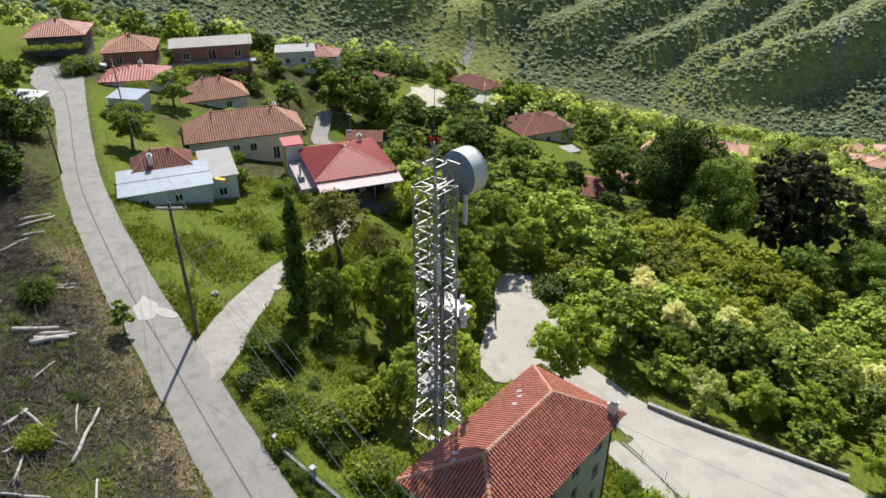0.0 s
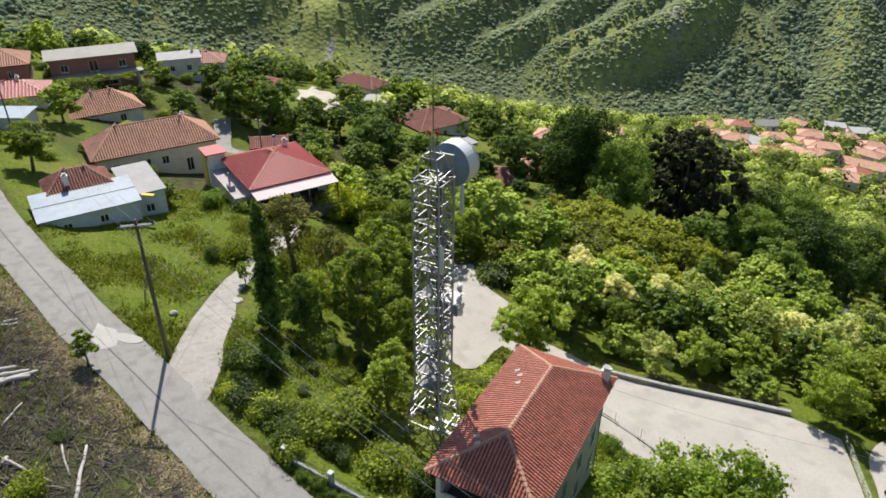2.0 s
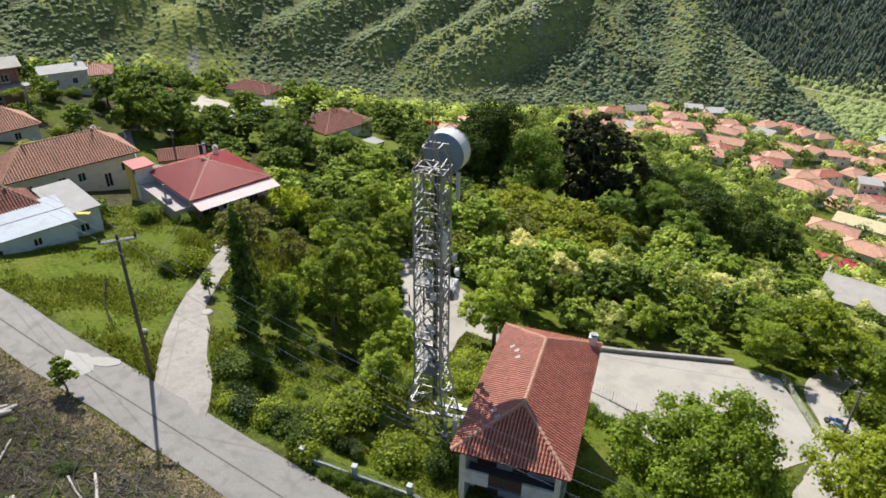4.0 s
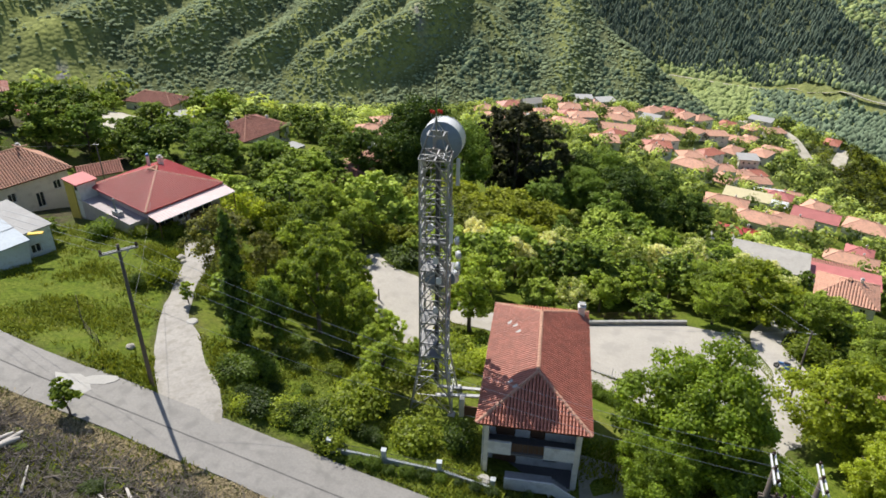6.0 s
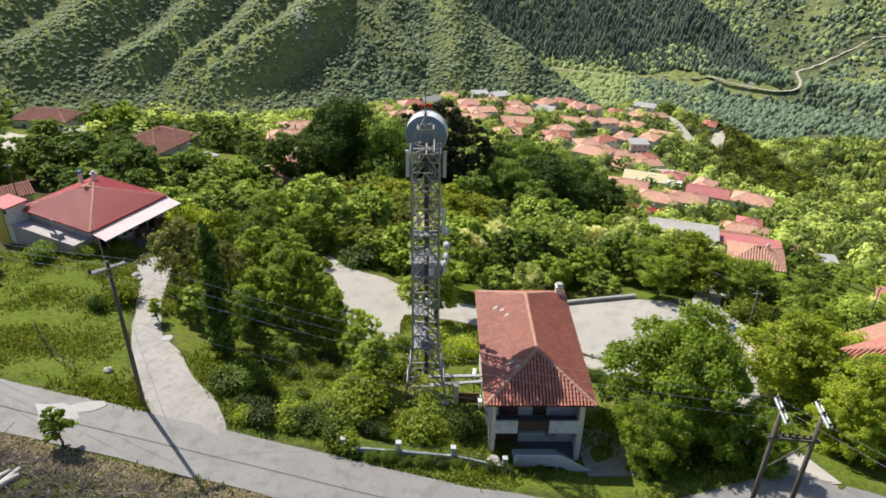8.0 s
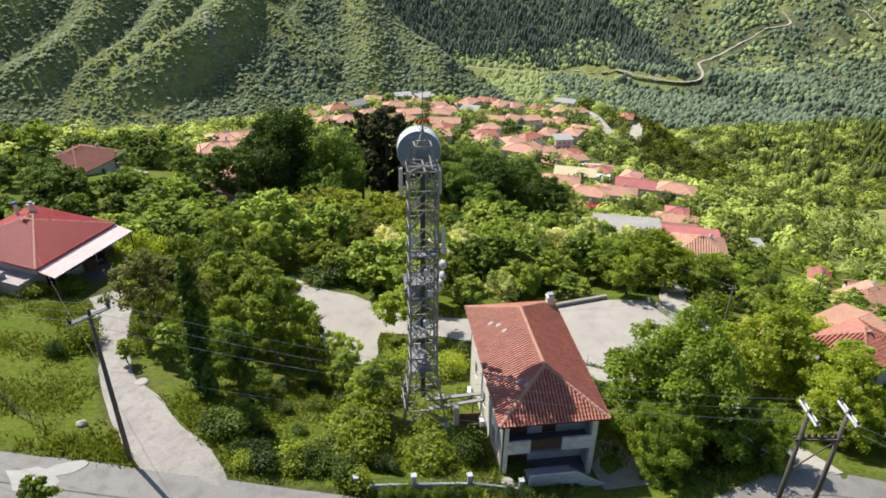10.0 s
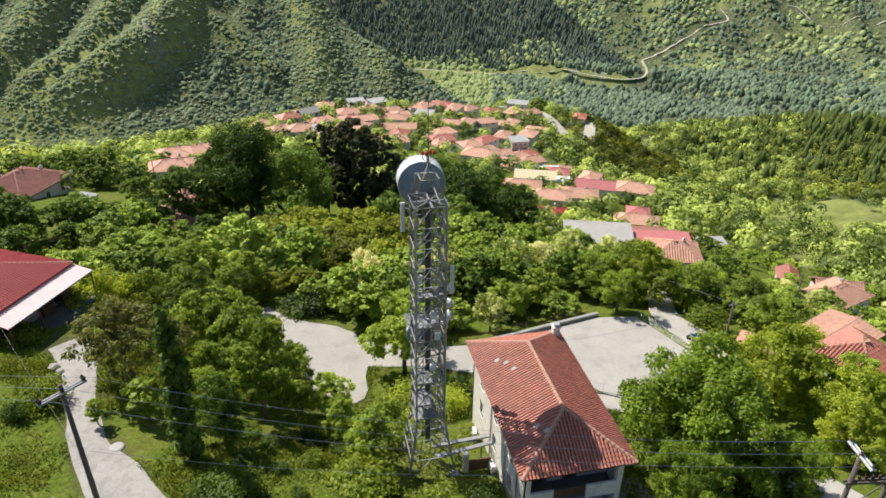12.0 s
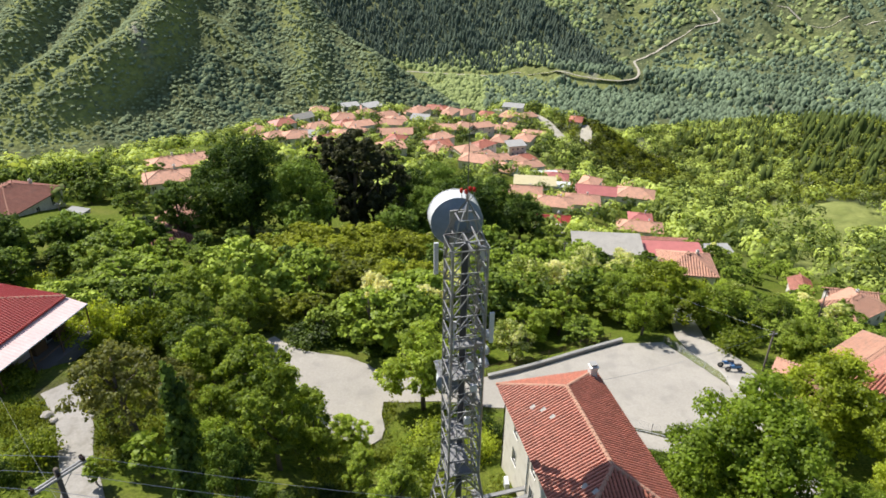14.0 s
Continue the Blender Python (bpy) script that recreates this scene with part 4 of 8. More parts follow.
def house(name, label, cx, cy, yaw, lx, ly, base, eave, rise, wall, roof, kind="hip", over=0.45, run=None, tiles=None, glazing=(), chimneys=(), caps=True, thick=0.25, group="", window_size=(1.0, 1.2), roof_bed=None):
    """A house on its plan (lx by ly) turned by yaw degrees; glazing: rows of (side, along 0..1, sill over the base)."""
    m = pose(cx, cy, base, 0, 0, yaw)
    top = thing(name, label, "house", m, group)
    h = eave - base
    s = Shape()
    ww, wh = window_size
    places = {"s": (Matrix.Translation((-lx / 2, -ly / 2, 0)), lx), "e": (Matrix.Translation((lx / 2, -ly / 2, 0)) @ pose(0, 0, 0, 0, 0, 90), ly),
              "n": (Matrix.Translation((lx / 2, ly / 2, 0)) @ pose(0, 0, 0, 0, 0, 180), lx), "w": (Matrix.Translation((-lx / 2, ly / 2, 0)) @ pose(0, 0, 0, 0, 0, 270), ly)}
    holes = {k: [] for k in places}
    for side, u, sill, *more in glazing:
        w, t = more if more else (ww, wh)
        x = places[side][1] * u - w / 2
        holes[side].append((x, x + w, sill, sill + t))
    for k, (pm, length) in places.items():
        trim = thick if k in "ew" else 0.0
        s = Shape()
        wall_panel(s, length - 2 * trim, -1.6, h, thick, [(a - trim, b - trim, c, d) for a, b, c, d in holes[k]], pm @ Matrix.Translation((trim, 0, 0)))
        part("wall", s, wall, top)
    for k, (pm, _) in places.items():
        for x0, x1, z0, z1 in holes[k]:
            fr, pa, pb = window_meshes(x1 - x0, z1 - z0, FRAME, GLASS)
            w = part("window", fr, FRAME, top)
            w.matrix_basis = pm @ Matrix.Translation((x0, 0.1, z0))
            for p in (pa, pb):
                part("pane", p, GLASS, w)
            if cy < 60:
                part("sill", Shape().box(-0.08, x1 - x0 + 0.08, -0.16, -0.025, -0.07, 0.0), FRAME, w)
    faces = roof_faces(lx, ly, h, rise, over, kind, run)
    s = Shape()
    slope_solid(s, faces)
    if kind == "gable":
        for y in ((-1, 1)):
            if ly >= lx:
                s.add([(-lx / 2, y * (ly / 2 - 0.02), h - 0.1), (lx / 2, y * (ly / 2 - 0.02), h - 0.1), (0, y * (ly / 2 - 0.02), h + rise - 0.12)], [(0, 1, 2)])
            else:
                s.add([(y * (lx / 2 - 0.02), -ly / 2, h - 0.1), (y * (lx / 2 - 0.02), ly / 2, h - 0.1), (y * (lx / 2 - 0.02), 0, h + rise - 0.12)], [(0, 1, 2)])
    if kind == "hip" or kind == "gable":
        s.box(-lx / 2 - 0.02, lx / 2 + 0.02, -ly / 2 - 0.02, ly / 2 + 0.02, h - 0.12, h - 0.02)
    roof_ob = part("roof", s, roof_bed or roof, top)
    if tiles:
        pitch, course = tiles
        spots = [q for f in faces for q in tile_rows(*f, pitch, course)]
        me = joined_tiles("roof_tiles", spots, tile_shape(pitch, course), roof)
        tagged(part("roof_tiles", me, roof, roof_ob), kind="stuff")
    if caps:
        for p, q in roof_lines(faces):
            s = Shape()
            cap_row(s, p, q, 0.13 if tiles else 0.12, 30.0)
            part("ridge_capping", s, roof if not tiles else MORTAR, roof_ob)
    for x, y, z in chimneys:
        chimney(top, x, y, h + 0.1, h + z)
    return top

# ---------------------------------------------------------------- the house beside the tower
def main_house():
    base = -3.1
    top = thing("village_house", "two-storey grey house with hipped clay tile roof and front loggia", "house", pose(8.45, -1.2, base))
    X, Y, h = 3.45, 6.98, 2.7 - base           # half plan, eaves over the base
    floor1 = 2.75
    s = Shape()
    # east and west walls with windows through them, north wall, foundation
    east = [(y, y + 0.95, z, z + 1.35) for y in (2.2, 5.6, 8.6, 11.6) for z in (0.9 - 2.75, 0.9, floor1 + 0.85)]
    west = [(y, y + 0.9, z, z + 1.25) for y in (2.4, 6.2, 10.2) for z in (0.9, floor1 + 0.85)]
    pe = Matrix.Translation((X, -Y, 0)) @ pose(0, 0, 0, 0, 0, 90)
    pw = Matrix.Translation((-X, Y, 0)) @ pose(0, 0, 0, 0, 0, 270)
    pn = Matrix.Translation((X, Y, 0)) @ pose(0, 0, 0, 0, 0, 180)
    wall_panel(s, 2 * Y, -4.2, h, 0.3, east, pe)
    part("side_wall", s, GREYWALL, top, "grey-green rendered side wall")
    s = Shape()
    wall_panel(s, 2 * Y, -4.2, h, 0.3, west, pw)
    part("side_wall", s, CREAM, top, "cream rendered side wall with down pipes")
    s = Shape()
    wall_panel(s, 2 * X, -4.2, h, 0.3, [(2.6, 3.6, 0.9, 2.2)], pn)
    part("rear_wall", s, CREAM, top)
    # loggia: recessed front with two openings, parapet and floor
    s = Shape()
    wall_panel(s, 2 * X, -1.2, h, 0.25, [(0.75, 2.2, floor1, floor1 + 2.15), (3.3, 4.4, floor1, floor1 + 2.15), (5.2, 6.3, floor1 + 0.9, floor1 + 2.1), (0.6, 2.4, 0.0, 2.1), (4.4, 5.4, 0.6, 1.8)], Matrix.Translation((-X, -Y + 1.7, 0)))
    part("front_wall", s, PLASTER, top, "white rendered wall at the back of the loggia")
    # floor darkened to carry the shade of the loggia in its colour
    s = Shape().box(-X, X, -Y, -Y + 1.75, floor1 - 0.2, floor1).box(-X, X, -Y + 0.02, -Y + 1.75, -1.2, 0.02)
    part("loggia_floor", s, DARKWALL, top)
    for x0, x1 in ((-X + 0.34, -X + 2.0), (X - 2.55, X - 0.4)):
        part("parapet", Shape().box(x0, x1, -Y - 0.02, -Y + 0.16, floor1 - 0.22, floor1 + 0.95), PLASTER, top, "white rendered balcony parapet")
    for x, w in ((-X, 0.34), (X - 0.4, 0.4)):
        part("pillar", Shape().box(x, x + w, -Y - 0.01, -Y + 0.4, -1.2, h - 0.1), CREAM, top)
    part("beam", Shape().box(-X + 0.34, X - 0.4, -Y + 0.02, -Y + 0.3, h - 0.32, h - 0.1), PLASTER, top)
    # dark boards added to stand for the shade and clutter behind the rail
    for i in range(6):
        x = -X + 2.05 + i * 0.4
        part("balcony_board", Shape().box(x, x + 0.37, -Y + 0.1, -Y + 0.13, floor1 + 0.08, floor1 + 0.84), SHUTTER, top, "dark board for the shade and clutter behind the balcony rail")
    rail = part("railing", Shape().tube([(-X + 2.0, -Y + 0.07, floor1 + 0.95), (X - 2.55, -Y + 0.07, floor1 + 0.95)], 0.02, 4), DARKSTEEL, top)
    for i in range(13):
        x = -X + 2.05 + i * 0.19
        part("baluster", Shape().tube([(x, -Y + 0.07, floor1), (x, -Y + 0.07, floor1 + 0.95)], 0.012, 4), DARKSTEEL, rail)
    # outside stair down to the road side
    stair = part("stair", Shape().box(-1.75, 1.65, -Y - 1.4, -Y - 0.025, 0.72, 0.95), GREYSLAB, top, "grey concrete outside stair")
    for i in range(10):
        x, z = 1.65 + i * 0.28, 0.76 - i * 0.19
        part("step", Shape().box(x, x + 0.28, -Y - 1.35, -Y - 0.1, z - 0.3, z), GREYSLAB, stair)
    s = Shape()
    v = [(-1.75, 1.75), (1.7, 1.75), (4.5, -0.15), (4.5, -1.15), (1.7, 0.7), (-1.75, 0.65)]
    for y in (-Y - 1.5, -Y - 1.38):
        s.v += [(x, y, z) for x, z in v]
    s.f += [tuple(range(6)), tuple(reversed(range(6, 12)))] + [(i, (i + 1) % 6, (i + 1) % 6 + 6, i + 6) for i in range(6)]
    part("balustrade", s, PLASTER, stair, "solid rendered stair parapet")
    for x in (-1.7, 0.0, 1.4):
        part("stair_post", Shape().box(x, x + 0.25, -Y - 1.4, -Y - 1.1, -1.4, 0.8), PLASTER, stair)
    # windows and doors
    for pm, rows, shut in ((pe, east, True), (pw, west, False), (pn, [(2.6, 3.6, 0.9, 2.2)], False)):
        for x0, x1, z0, z1 in rows:
            fr, pa, pb = window_meshes(x1 - x0, z1 - z0, FRAME, GLASS)
            w = part("window", fr, FRAME, top)
            w.matrix_basis = pm @ Matrix.Translation((x0, 0.12, z0))
            for p in (pa, pb):
                part("pane", p, GLASS, w)
            part("sill", Shape().box(-0.08, x1 - x0 + 0.08, -0.18, -0.025, -0.07, 0.0), FRAME, w)
    for x0, x1, z0, z1 in ((0.75, 2.2, floor1, floor1 + 2.15), (3.3, 4.4, floor1, floor1 + 2.15), (0.6, 2.4, 0.0, 2.1)):
        d = part("door", Shape().box(x0 - X + 0.05, x1 - X - 0.05, -Y + 1.76, -Y + 1.82, z0, z1 - 0.05), SHUTTER, top, "dark brown timber door")
        part("door_handle", Shape().tube([(x1 - X - 0.2, -Y + 1.72, z0 + 1.0), (x1 - X - 0.2, -Y + 1.76, z0 + 1.0)], 0.03, 6), STEEL, d)
    part("down_pipe", Shape().tube([(-X - 0.08, -Y + 0.2, h - 0.1), (-X - 0.08, -Y + 0.2, 0.3), (-X - 0.35, -Y + 0.1, -0.2)], 0.05, 6), PLASTER, top)
    for y in (-2.6, 1.2):
        part("down_pipe", Shape().tube([(-X - 0.07, y, h - 0.1), (-X - 0.07, y, -1.6)], 0.05, 6), GREYWALL, top)
    # roof
    faces = roof_faces(2 * X, 2 * Y, h, 2.14, 0.55, "hip", 3.7)
    s = Shape()
    slope_solid(s, faces, 0.12)
    s.box(-X - 0.5, X + 0.5, -Y - 0.5, Y + 0.5, h - 0.2, h - 0.1)
    roof = part("roof", s, TILE_BED_SHADED, top, "hipped roof of red clay barrel tiles")
    unit = tile_shape(0.245, 0.31)
    single = unit.mesh("tile", TILE_PIECE)
    rest, spare = [], 50
    rng = random.Random(4)
    for i, f in enumerate(faces):
        for q in tile_rows(*f, 0.245, 0.31):
            q = q @ Matrix.Translation((rng.uniform(-0.008, 0.008), rng.uniform(-0.015, 0.015), 0)) @ pose(0, 0, 0, 0, 0, rng.uniform(-1.2, 1.2))
            nearest = i == 0 or (i == 3 and q.translation.y < -3.9 and spare > 0)
            if nearest:
                spare -= i == 3
                t = part("tile", single, TILE_PIECE, roof)
                t.matrix_basis = q
            else:
                rest.append(q)
    tagged(part("roof_tiles", joined_tiles("roof_tiles", rest, unit, TILE), TILE, roof), kind="stuff")
    for p, q in roof_lines(faces):
        n = max(1, int((q - p).length / 0.36))
        for i in range(n):
            s = Shape()
            cap_row(s, p.lerp(q, i / n), p.lerp(q, (i + 1) / n), 0.15, 30.0)
            part("ridge_tile", s, MORTAR, roof)
    # pale repairs on the west slope
    for y, u in ((3.6, 1.5), (2.9, 2.0), (1.9, 2.3), (-4.2, 2.1), (-4.9, 2.5)):
        x = -X - 0.55 + u
        z = h + 2.14 * u / 4.0
        part("mortar_patch", Shape().box(-0.2, 0.2, -0.14, 0.14, 0.06, 0.13, Matrix.Translation((x, y, z)) @ pose(0, 0, 0, 0, -28, 20)), FRESH, roof, "pale mortar patch on the tiles")
    chimney(top, X - 0.1, Y - 0.35, h - 0.4, h + 1.15, 0.55, PLASTER)
    return top


main_house()


def red_house():
    cx, cy, yaw, base = -38.0, 24.8, -27.7, -0.9
    lx, ly, eave = 10.6, 9.4, 2.46
    # wide dark panes on side e are added to stand for the veranda's shade
    top = house("red_roof_house", "low pinkish house with red metal roof and ochre stair tower", cx, cy, yaw, lx, ly, base, eave, 1.95, MAUVEWALL, REDMETAL, "hip", 0.5, 5.2,
                (0.25, 0.36), [("e", 0.2, 0.1, 2.4, 2.2), ("e", 0.75, 0.0, 2.6, 2.2), ("e", 0.46, 0.7, 1.6, 1.5), ("s", 0.3, 0.9)], [(-2.6, 2.6, 1.9)], True, window_size=(1.1, 1.2), roof_bed=REDMETAL)
    h = eave - base
    # awning on posts along the south-east side
    s = Shape()
    n = 60
    for i in range(n + 1):
        y = -ly / 2 - 0.4 + (ly + 1.0) * i / n
        w = 0.025 * (i % 2)
        s.v += [(lx / 2 + 0.35, y, h - 0.2 + w), (lx / 2 + 2.55, y, h - 0.55 + w)]
    s.f += [(2 * i, 2 * i + 1, 2 * i + 3, 2 * i + 2) for i in range(n)]
    aw = part("awning", s, AWNING, top, "faded pink corrugated sheet awning")
    part("gutter", Shape().tube([(lx / 2 + 2.55, -ly / 2 - 0.4, h - 0.58), (lx / 2 + 2.55, ly / 2 + 0.6, h - 0.58)], 0.05, 6), WHITE, aw)
    for y in (-ly / 2 - 0.2, -1.6, 1.5, ly / 2 + 0.4):
        part("post", Shape().box(lx / 2 + 2.35, lx / 2 + 2.45, y, y + 0.1, -1.6, h - 0.55), SHUTTER, top)
    # floor slab in dark grey: the awning's shade put into its colour
    part("veranda_floor", Shape().box(lx / 2 + 0.003, lx / 2 + 2.8, -ly / 2 - 0.6, ly / 2 + 0.8, -1.2, 0.02), DARKWALL, top, "veranda floor darkened for the shade under the awning")
    for y in (-3.2, 0.4, 2.9):
        part("veranda_shelf", Shape().box(lx / 2 + 0.05, lx / 2 + 0.6, y, y + 1.3, 0.02, 0.95), SHUTTER, top)
    part("veranda_rail", Shape().tube([(lx / 2 + 2.4, -ly / 2 - 0.2, 0.95), (lx / 2 + 2.4, ly / 2 + 0.4, 0.95)], 0.04, 6), SHUTTER, top)
    # lower flat-roofed terrace block with parapet on the south-west side
    s = Shape().box(-lx / 2 - 1.4, lx / 2 - 0.2, -ly / 2 - 2.1, -ly / 2 - 0.003, -1.8, h - 1.15)
    s.box(-lx / 2 - 1.4, lx / 2 - 0.2, -ly / 2 - 2.15, -ly / 2 - 2.0, h - 1.15, h - 1.0).box(lx / 2 - 0.35, lx / 2 - 0.2, -ly / 2 - 2.0, -ly / 2 - 0.01, h - 1.15, h - 1.0)
    part("terrace", s, MAUVEWALL, top, "pinkish grey rendered lean-to with flat roof")
    part("window", Shape().box(lx / 2 - 0.21, lx / 2 - 0.18, -ly / 2 - 1.5, -ly / 2 - 0.8, 0.9, 1.6), GLASS, top)
    # stair tower
    tx, ty = -lx / 2 - 1.0, -ly / 2 - 1.2
    tw = part("stair_tower", Shape().box(tx - 1.6, tx + 0.4, ty - 1.1, ty + 1.3, -2.0, h + 0.9), OCHRE, top, "ochre yellow stair tower")
    part("tower_front", Shape().box(tx + 0.4, tx + 1.35, ty - 0.95, ty + 1.2, 0.0, h + 0.9), PLASTER, tw)
    part("tower_window", Shape().box(tx + 0.55, tx + 1.05, ty - 0.97, ty - 0.94, h + 0.1, h + 0.6), GLASS, tw)
    part("tower_roof", Shape().box(tx - 1.75, tx + 1.55, ty - 1.25, ty + 1.45, h + 0.9, h + 1.04), REDMETAL, tw, "flat red painted roof slab")
    # chimneys: blue-capped flue and a pair of pots on the terrace
    part("flue", Shape().tube([(-3.6, 1.6, h + 0.5), (-3.6, 1.6, h + 2.2)], 0.2, 8), PLASTER, top)
    part("flue_cap", Shape().tube([(-3.6, 1.6, h + 2.2), (-3.6, 1.6, h + 2.5)], [0.24, 0.2], 8), BLUEPAINT, top, "blue flue cap")
    part("chimney_stack", Shape().box(1.2, 2.4, -ly / 2 - 1.9, -ly / 2 - 1.2, h - 1.15, h - 0.55).tube([(1.5, -ly / 2 - 1.55, h - 0.55), (1.5, -ly / 2 - 1.55, h + 0.9)], 0.12, 8), GREYSLAB, top)
    return top


red_house()


def old_house():
    """Low blue-washed house: blue sheet lean-to roof, old tiles behind, grey slab annexe."""
    yaw = 63.9
    top = house("blue_house", "low blue-washed old house with pale sheet roof", -46.6, 4.4, yaw, 9.8, 5.2, 0.9, 3.75, 0.85, BLUEWALL, BLUEMETAL, "pent", 0.3, None, None,
                [("s", 0.25, 1.2, 0.9, 0.7), ("s", 0.62, 1.1, 0.9, 0.9)], (), False)
    part("sheet_seams", Shape().box(-5.2, 5.2, -0.02, 0.02, 3.3, 3.34), BLUEMETAL, top)
    old = house("tiled_house", "small old house with hipped weathered tile roof", -50.6, 6.4, yaw, 6.4, 4.4, 0.9, 4.35, 1.75, BLUEWALL, TILE_BROWN, "hip", 0.3, 2.3, (0.3, 0.34), (), ((-1.2, -1.6, 1.6),), True, roof_bed=TILE_BED_SHADED)
    an = house("slab_annexe", "annexe with flat grey concrete slab roof", -46.7, 11.4, yaw, 3.6, 8.6, 0.6, 3.8, 0.12, BLUEWALL, GREYSLAB, "pent", 0.25, None, None, [("s", 0.5, 0.6, 1.0, 1.0)], (), False)
    return top, old, an


old_house()
house("tiled_long_house", "long cream house with weathered hipped tile roof", -60.6, 24.6, 61.5, 16.0, 7.4, -3.0, 1.3, 2.9, CREAM, TILE_PALE, "hip", 0.5, 4.0, (0.34, 0.38),
      [("s", 0.15, 1.9), ("s", 0.4, 1.9), ("s", 0.55, 1.9), ("s", 0.75, 0.2, 1.0, 2.0), ("s", 0.9, 1.9)], [(5.0, 1.5, 2.6)], roof_bed=TILE_BED_SHADED)
house("tiled_cottage", "cottage with pale hipped tile roof and blue wall", -83.2, 33.6, 66, 10.4, 7.0, -3.0, -0.2, 2.7, BLUEWALL, TILE_PALE, "hip", 0.45, None, (0.36, 0.42), [("s", 0.3, 0.9), ("s", 0.7, 0.9)], (), roof_bed=TILE_BED_SHADED)
house("pink_roof_house", "low house with faded red sheet roof", -93.0, 25.2, 52, 10.0, 7.4, 0.9, 3.1, 1.6, PLASTER, PINKMETAL, "hip", 0.4, None, (0.5, 0.5), [("s", 0.5, 0.8)], [(1.0, 0.5, 2.0)], roof_bed=PINKMETAL)
house("orange_roof_house", "brick house with orange hipped tile roof", -106.2, 31.4, 55, 8.8, 8.4, 1.4, 4.7, 2.2, BRICK, TILE_PALE, "hip", 0.5, None, (0.4, 0.45), [("s", 0.3, 1.0), ("s", 0.7, 1.0), ("e", 0.5, 1.0)], (), roof_bed=TILE_BED_SHADED)
house("dark_house", "dark grey house with red tile roof and white window frames", -118.6, 23.8, 56, 9.6, 8.8, 2.4, 7.0, 2.2, DARKWALL, TILE, "hip", 0.7, None, (0.4, 0.45), [("s", 0.18, 2.3, 0.8, 1.4), ("s", 0.36, 2.3, 0.8, 1.4), ("s", 0.75, 2.3, 1.4, 1.3), ("e", 0.5, 2.3)], [(0.5, 1.0, 2.9)], roof_bed=TILE_BED_SHADED)


def unfinished_house():
    """Brick upper storey over an open, dark ground floor with pillars and a balcony slab."""
    lx, ly, base, eave = 14.2, 7.0, -1.4, 4.4
    # wide ground-floor panes are added to stand for the shade of the open storey
    top = house("unfinished_house", "long two-storey brick house with grey fibre cement roof", -99.4, 44.4, 57, lx, ly, base, eave, 0.9, BRICK, ETERNIT, "gable", 0.7, None, None,
                [("s", 0.16, 3.3, 1.3, 1.3), ("s", 0.5, 3.0, 1.5, 2.0), ("s", 0.84, 3.3, 1.3, 1.3), ("s", 0.14, 0.2, 2.2, 2.2), ("s", 0.4, 0.2, 2.6, 2.2), ("s", 0.68, 0.2, 2.6, 2.2), ("s", 0.9, 0.8, 1.0, 1.0)], (), False)
    part("balcony", Shape().box(-lx / 2 - 0.4, lx / 2 + 1.0, -ly / 2 - 2.2, -ly / 2 - 0.002, 2.6, 2.82), GREYSLAB, top, "bare concrete balcony slab")
    for i in range(5):
        x = -lx / 2 + i * lx / 4
        part("pillar", Shape().box(x - 0.17, x + 0.17, -ly / 2 - 2.1, -ly / 2 - 1.76, -1.6, 2.6), GREYSLAB, top)
    for i in range(3):
        x = -lx / 2 + 0.3 + i * (lx - 0.6) / 2
        part("upper_pillar", Shape().box(x - 0.14, x + 0.14, -ly / 2 - 0.5, -ly / 2 - 0.22, 2.82, 5.8), BRICK, top)
    part("balcony_rail", Shape().tube([(-lx / 2, -ly / 2 - 2.1, 3.7), (lx / 2 + 0.9, -ly / 2 - 2.1, 3.7)], 0.03, 6), DARKSTEEL, top)
    return top


unfinished_house()


def arbour(x, y, yaw, lx, ly, tall, seed):
    """Vine grown over a light timber frame."""
    z = height(x, y)
    top = thing("vine_arbour", "timber arbour overgrown with green vine leaves", "arbour", pose(x, y, z, 0, 0, yaw), "vine arbours")
    for i in range(4):
        for w in (-ly / 2, ly / 2):
            u = -lx / 2 + lx * i / 3
            part("post", Shape().tube([(u, w, -0.8), (u, w, tall)], 0.06, 6), POLEWOOD, top)
    for w in (-ly / 2, ly / 2):
        part("beam", Shape().box(-lx / 2 - 0.2, lx / 2 + 0.2, w - 0.05, w + 0.05, tall, tall + 0.1), POLEWOOD, top)
    rng = np.random.RandomState(seed)
    c = [(rng.uniform(-lx / 2, lx / 2), rng.uniform(-ly / 2, ly / 2), tall + rng.uniform(0.0, 0.35)) for _ in range(40)]
    v, f = sprays(rng, c, [(0.7, 0.7, 0.25)] * 40, 5200, 0.16, 0.6)
    part("vine", arrays_mesh("vine", v, f, LEAF_BUSH), LEAF_BUSH, top)


def oil_drum(x, y, paint, label):
    top = thing("barrel", label, "barrel", pose(x, y, height(x, y)), "barrels")
    part("body", Shape().lathe([(0.0, 0.0), (0.3, 0.0), (0.3, 0.28), (0.315, 0.3), (0.3, 0.32), (0.3, 0.58), (0.315, 0.6), (0.3, 0.62), (0.3, 0.9), (0.0, 0.9)], 14), paint, top)


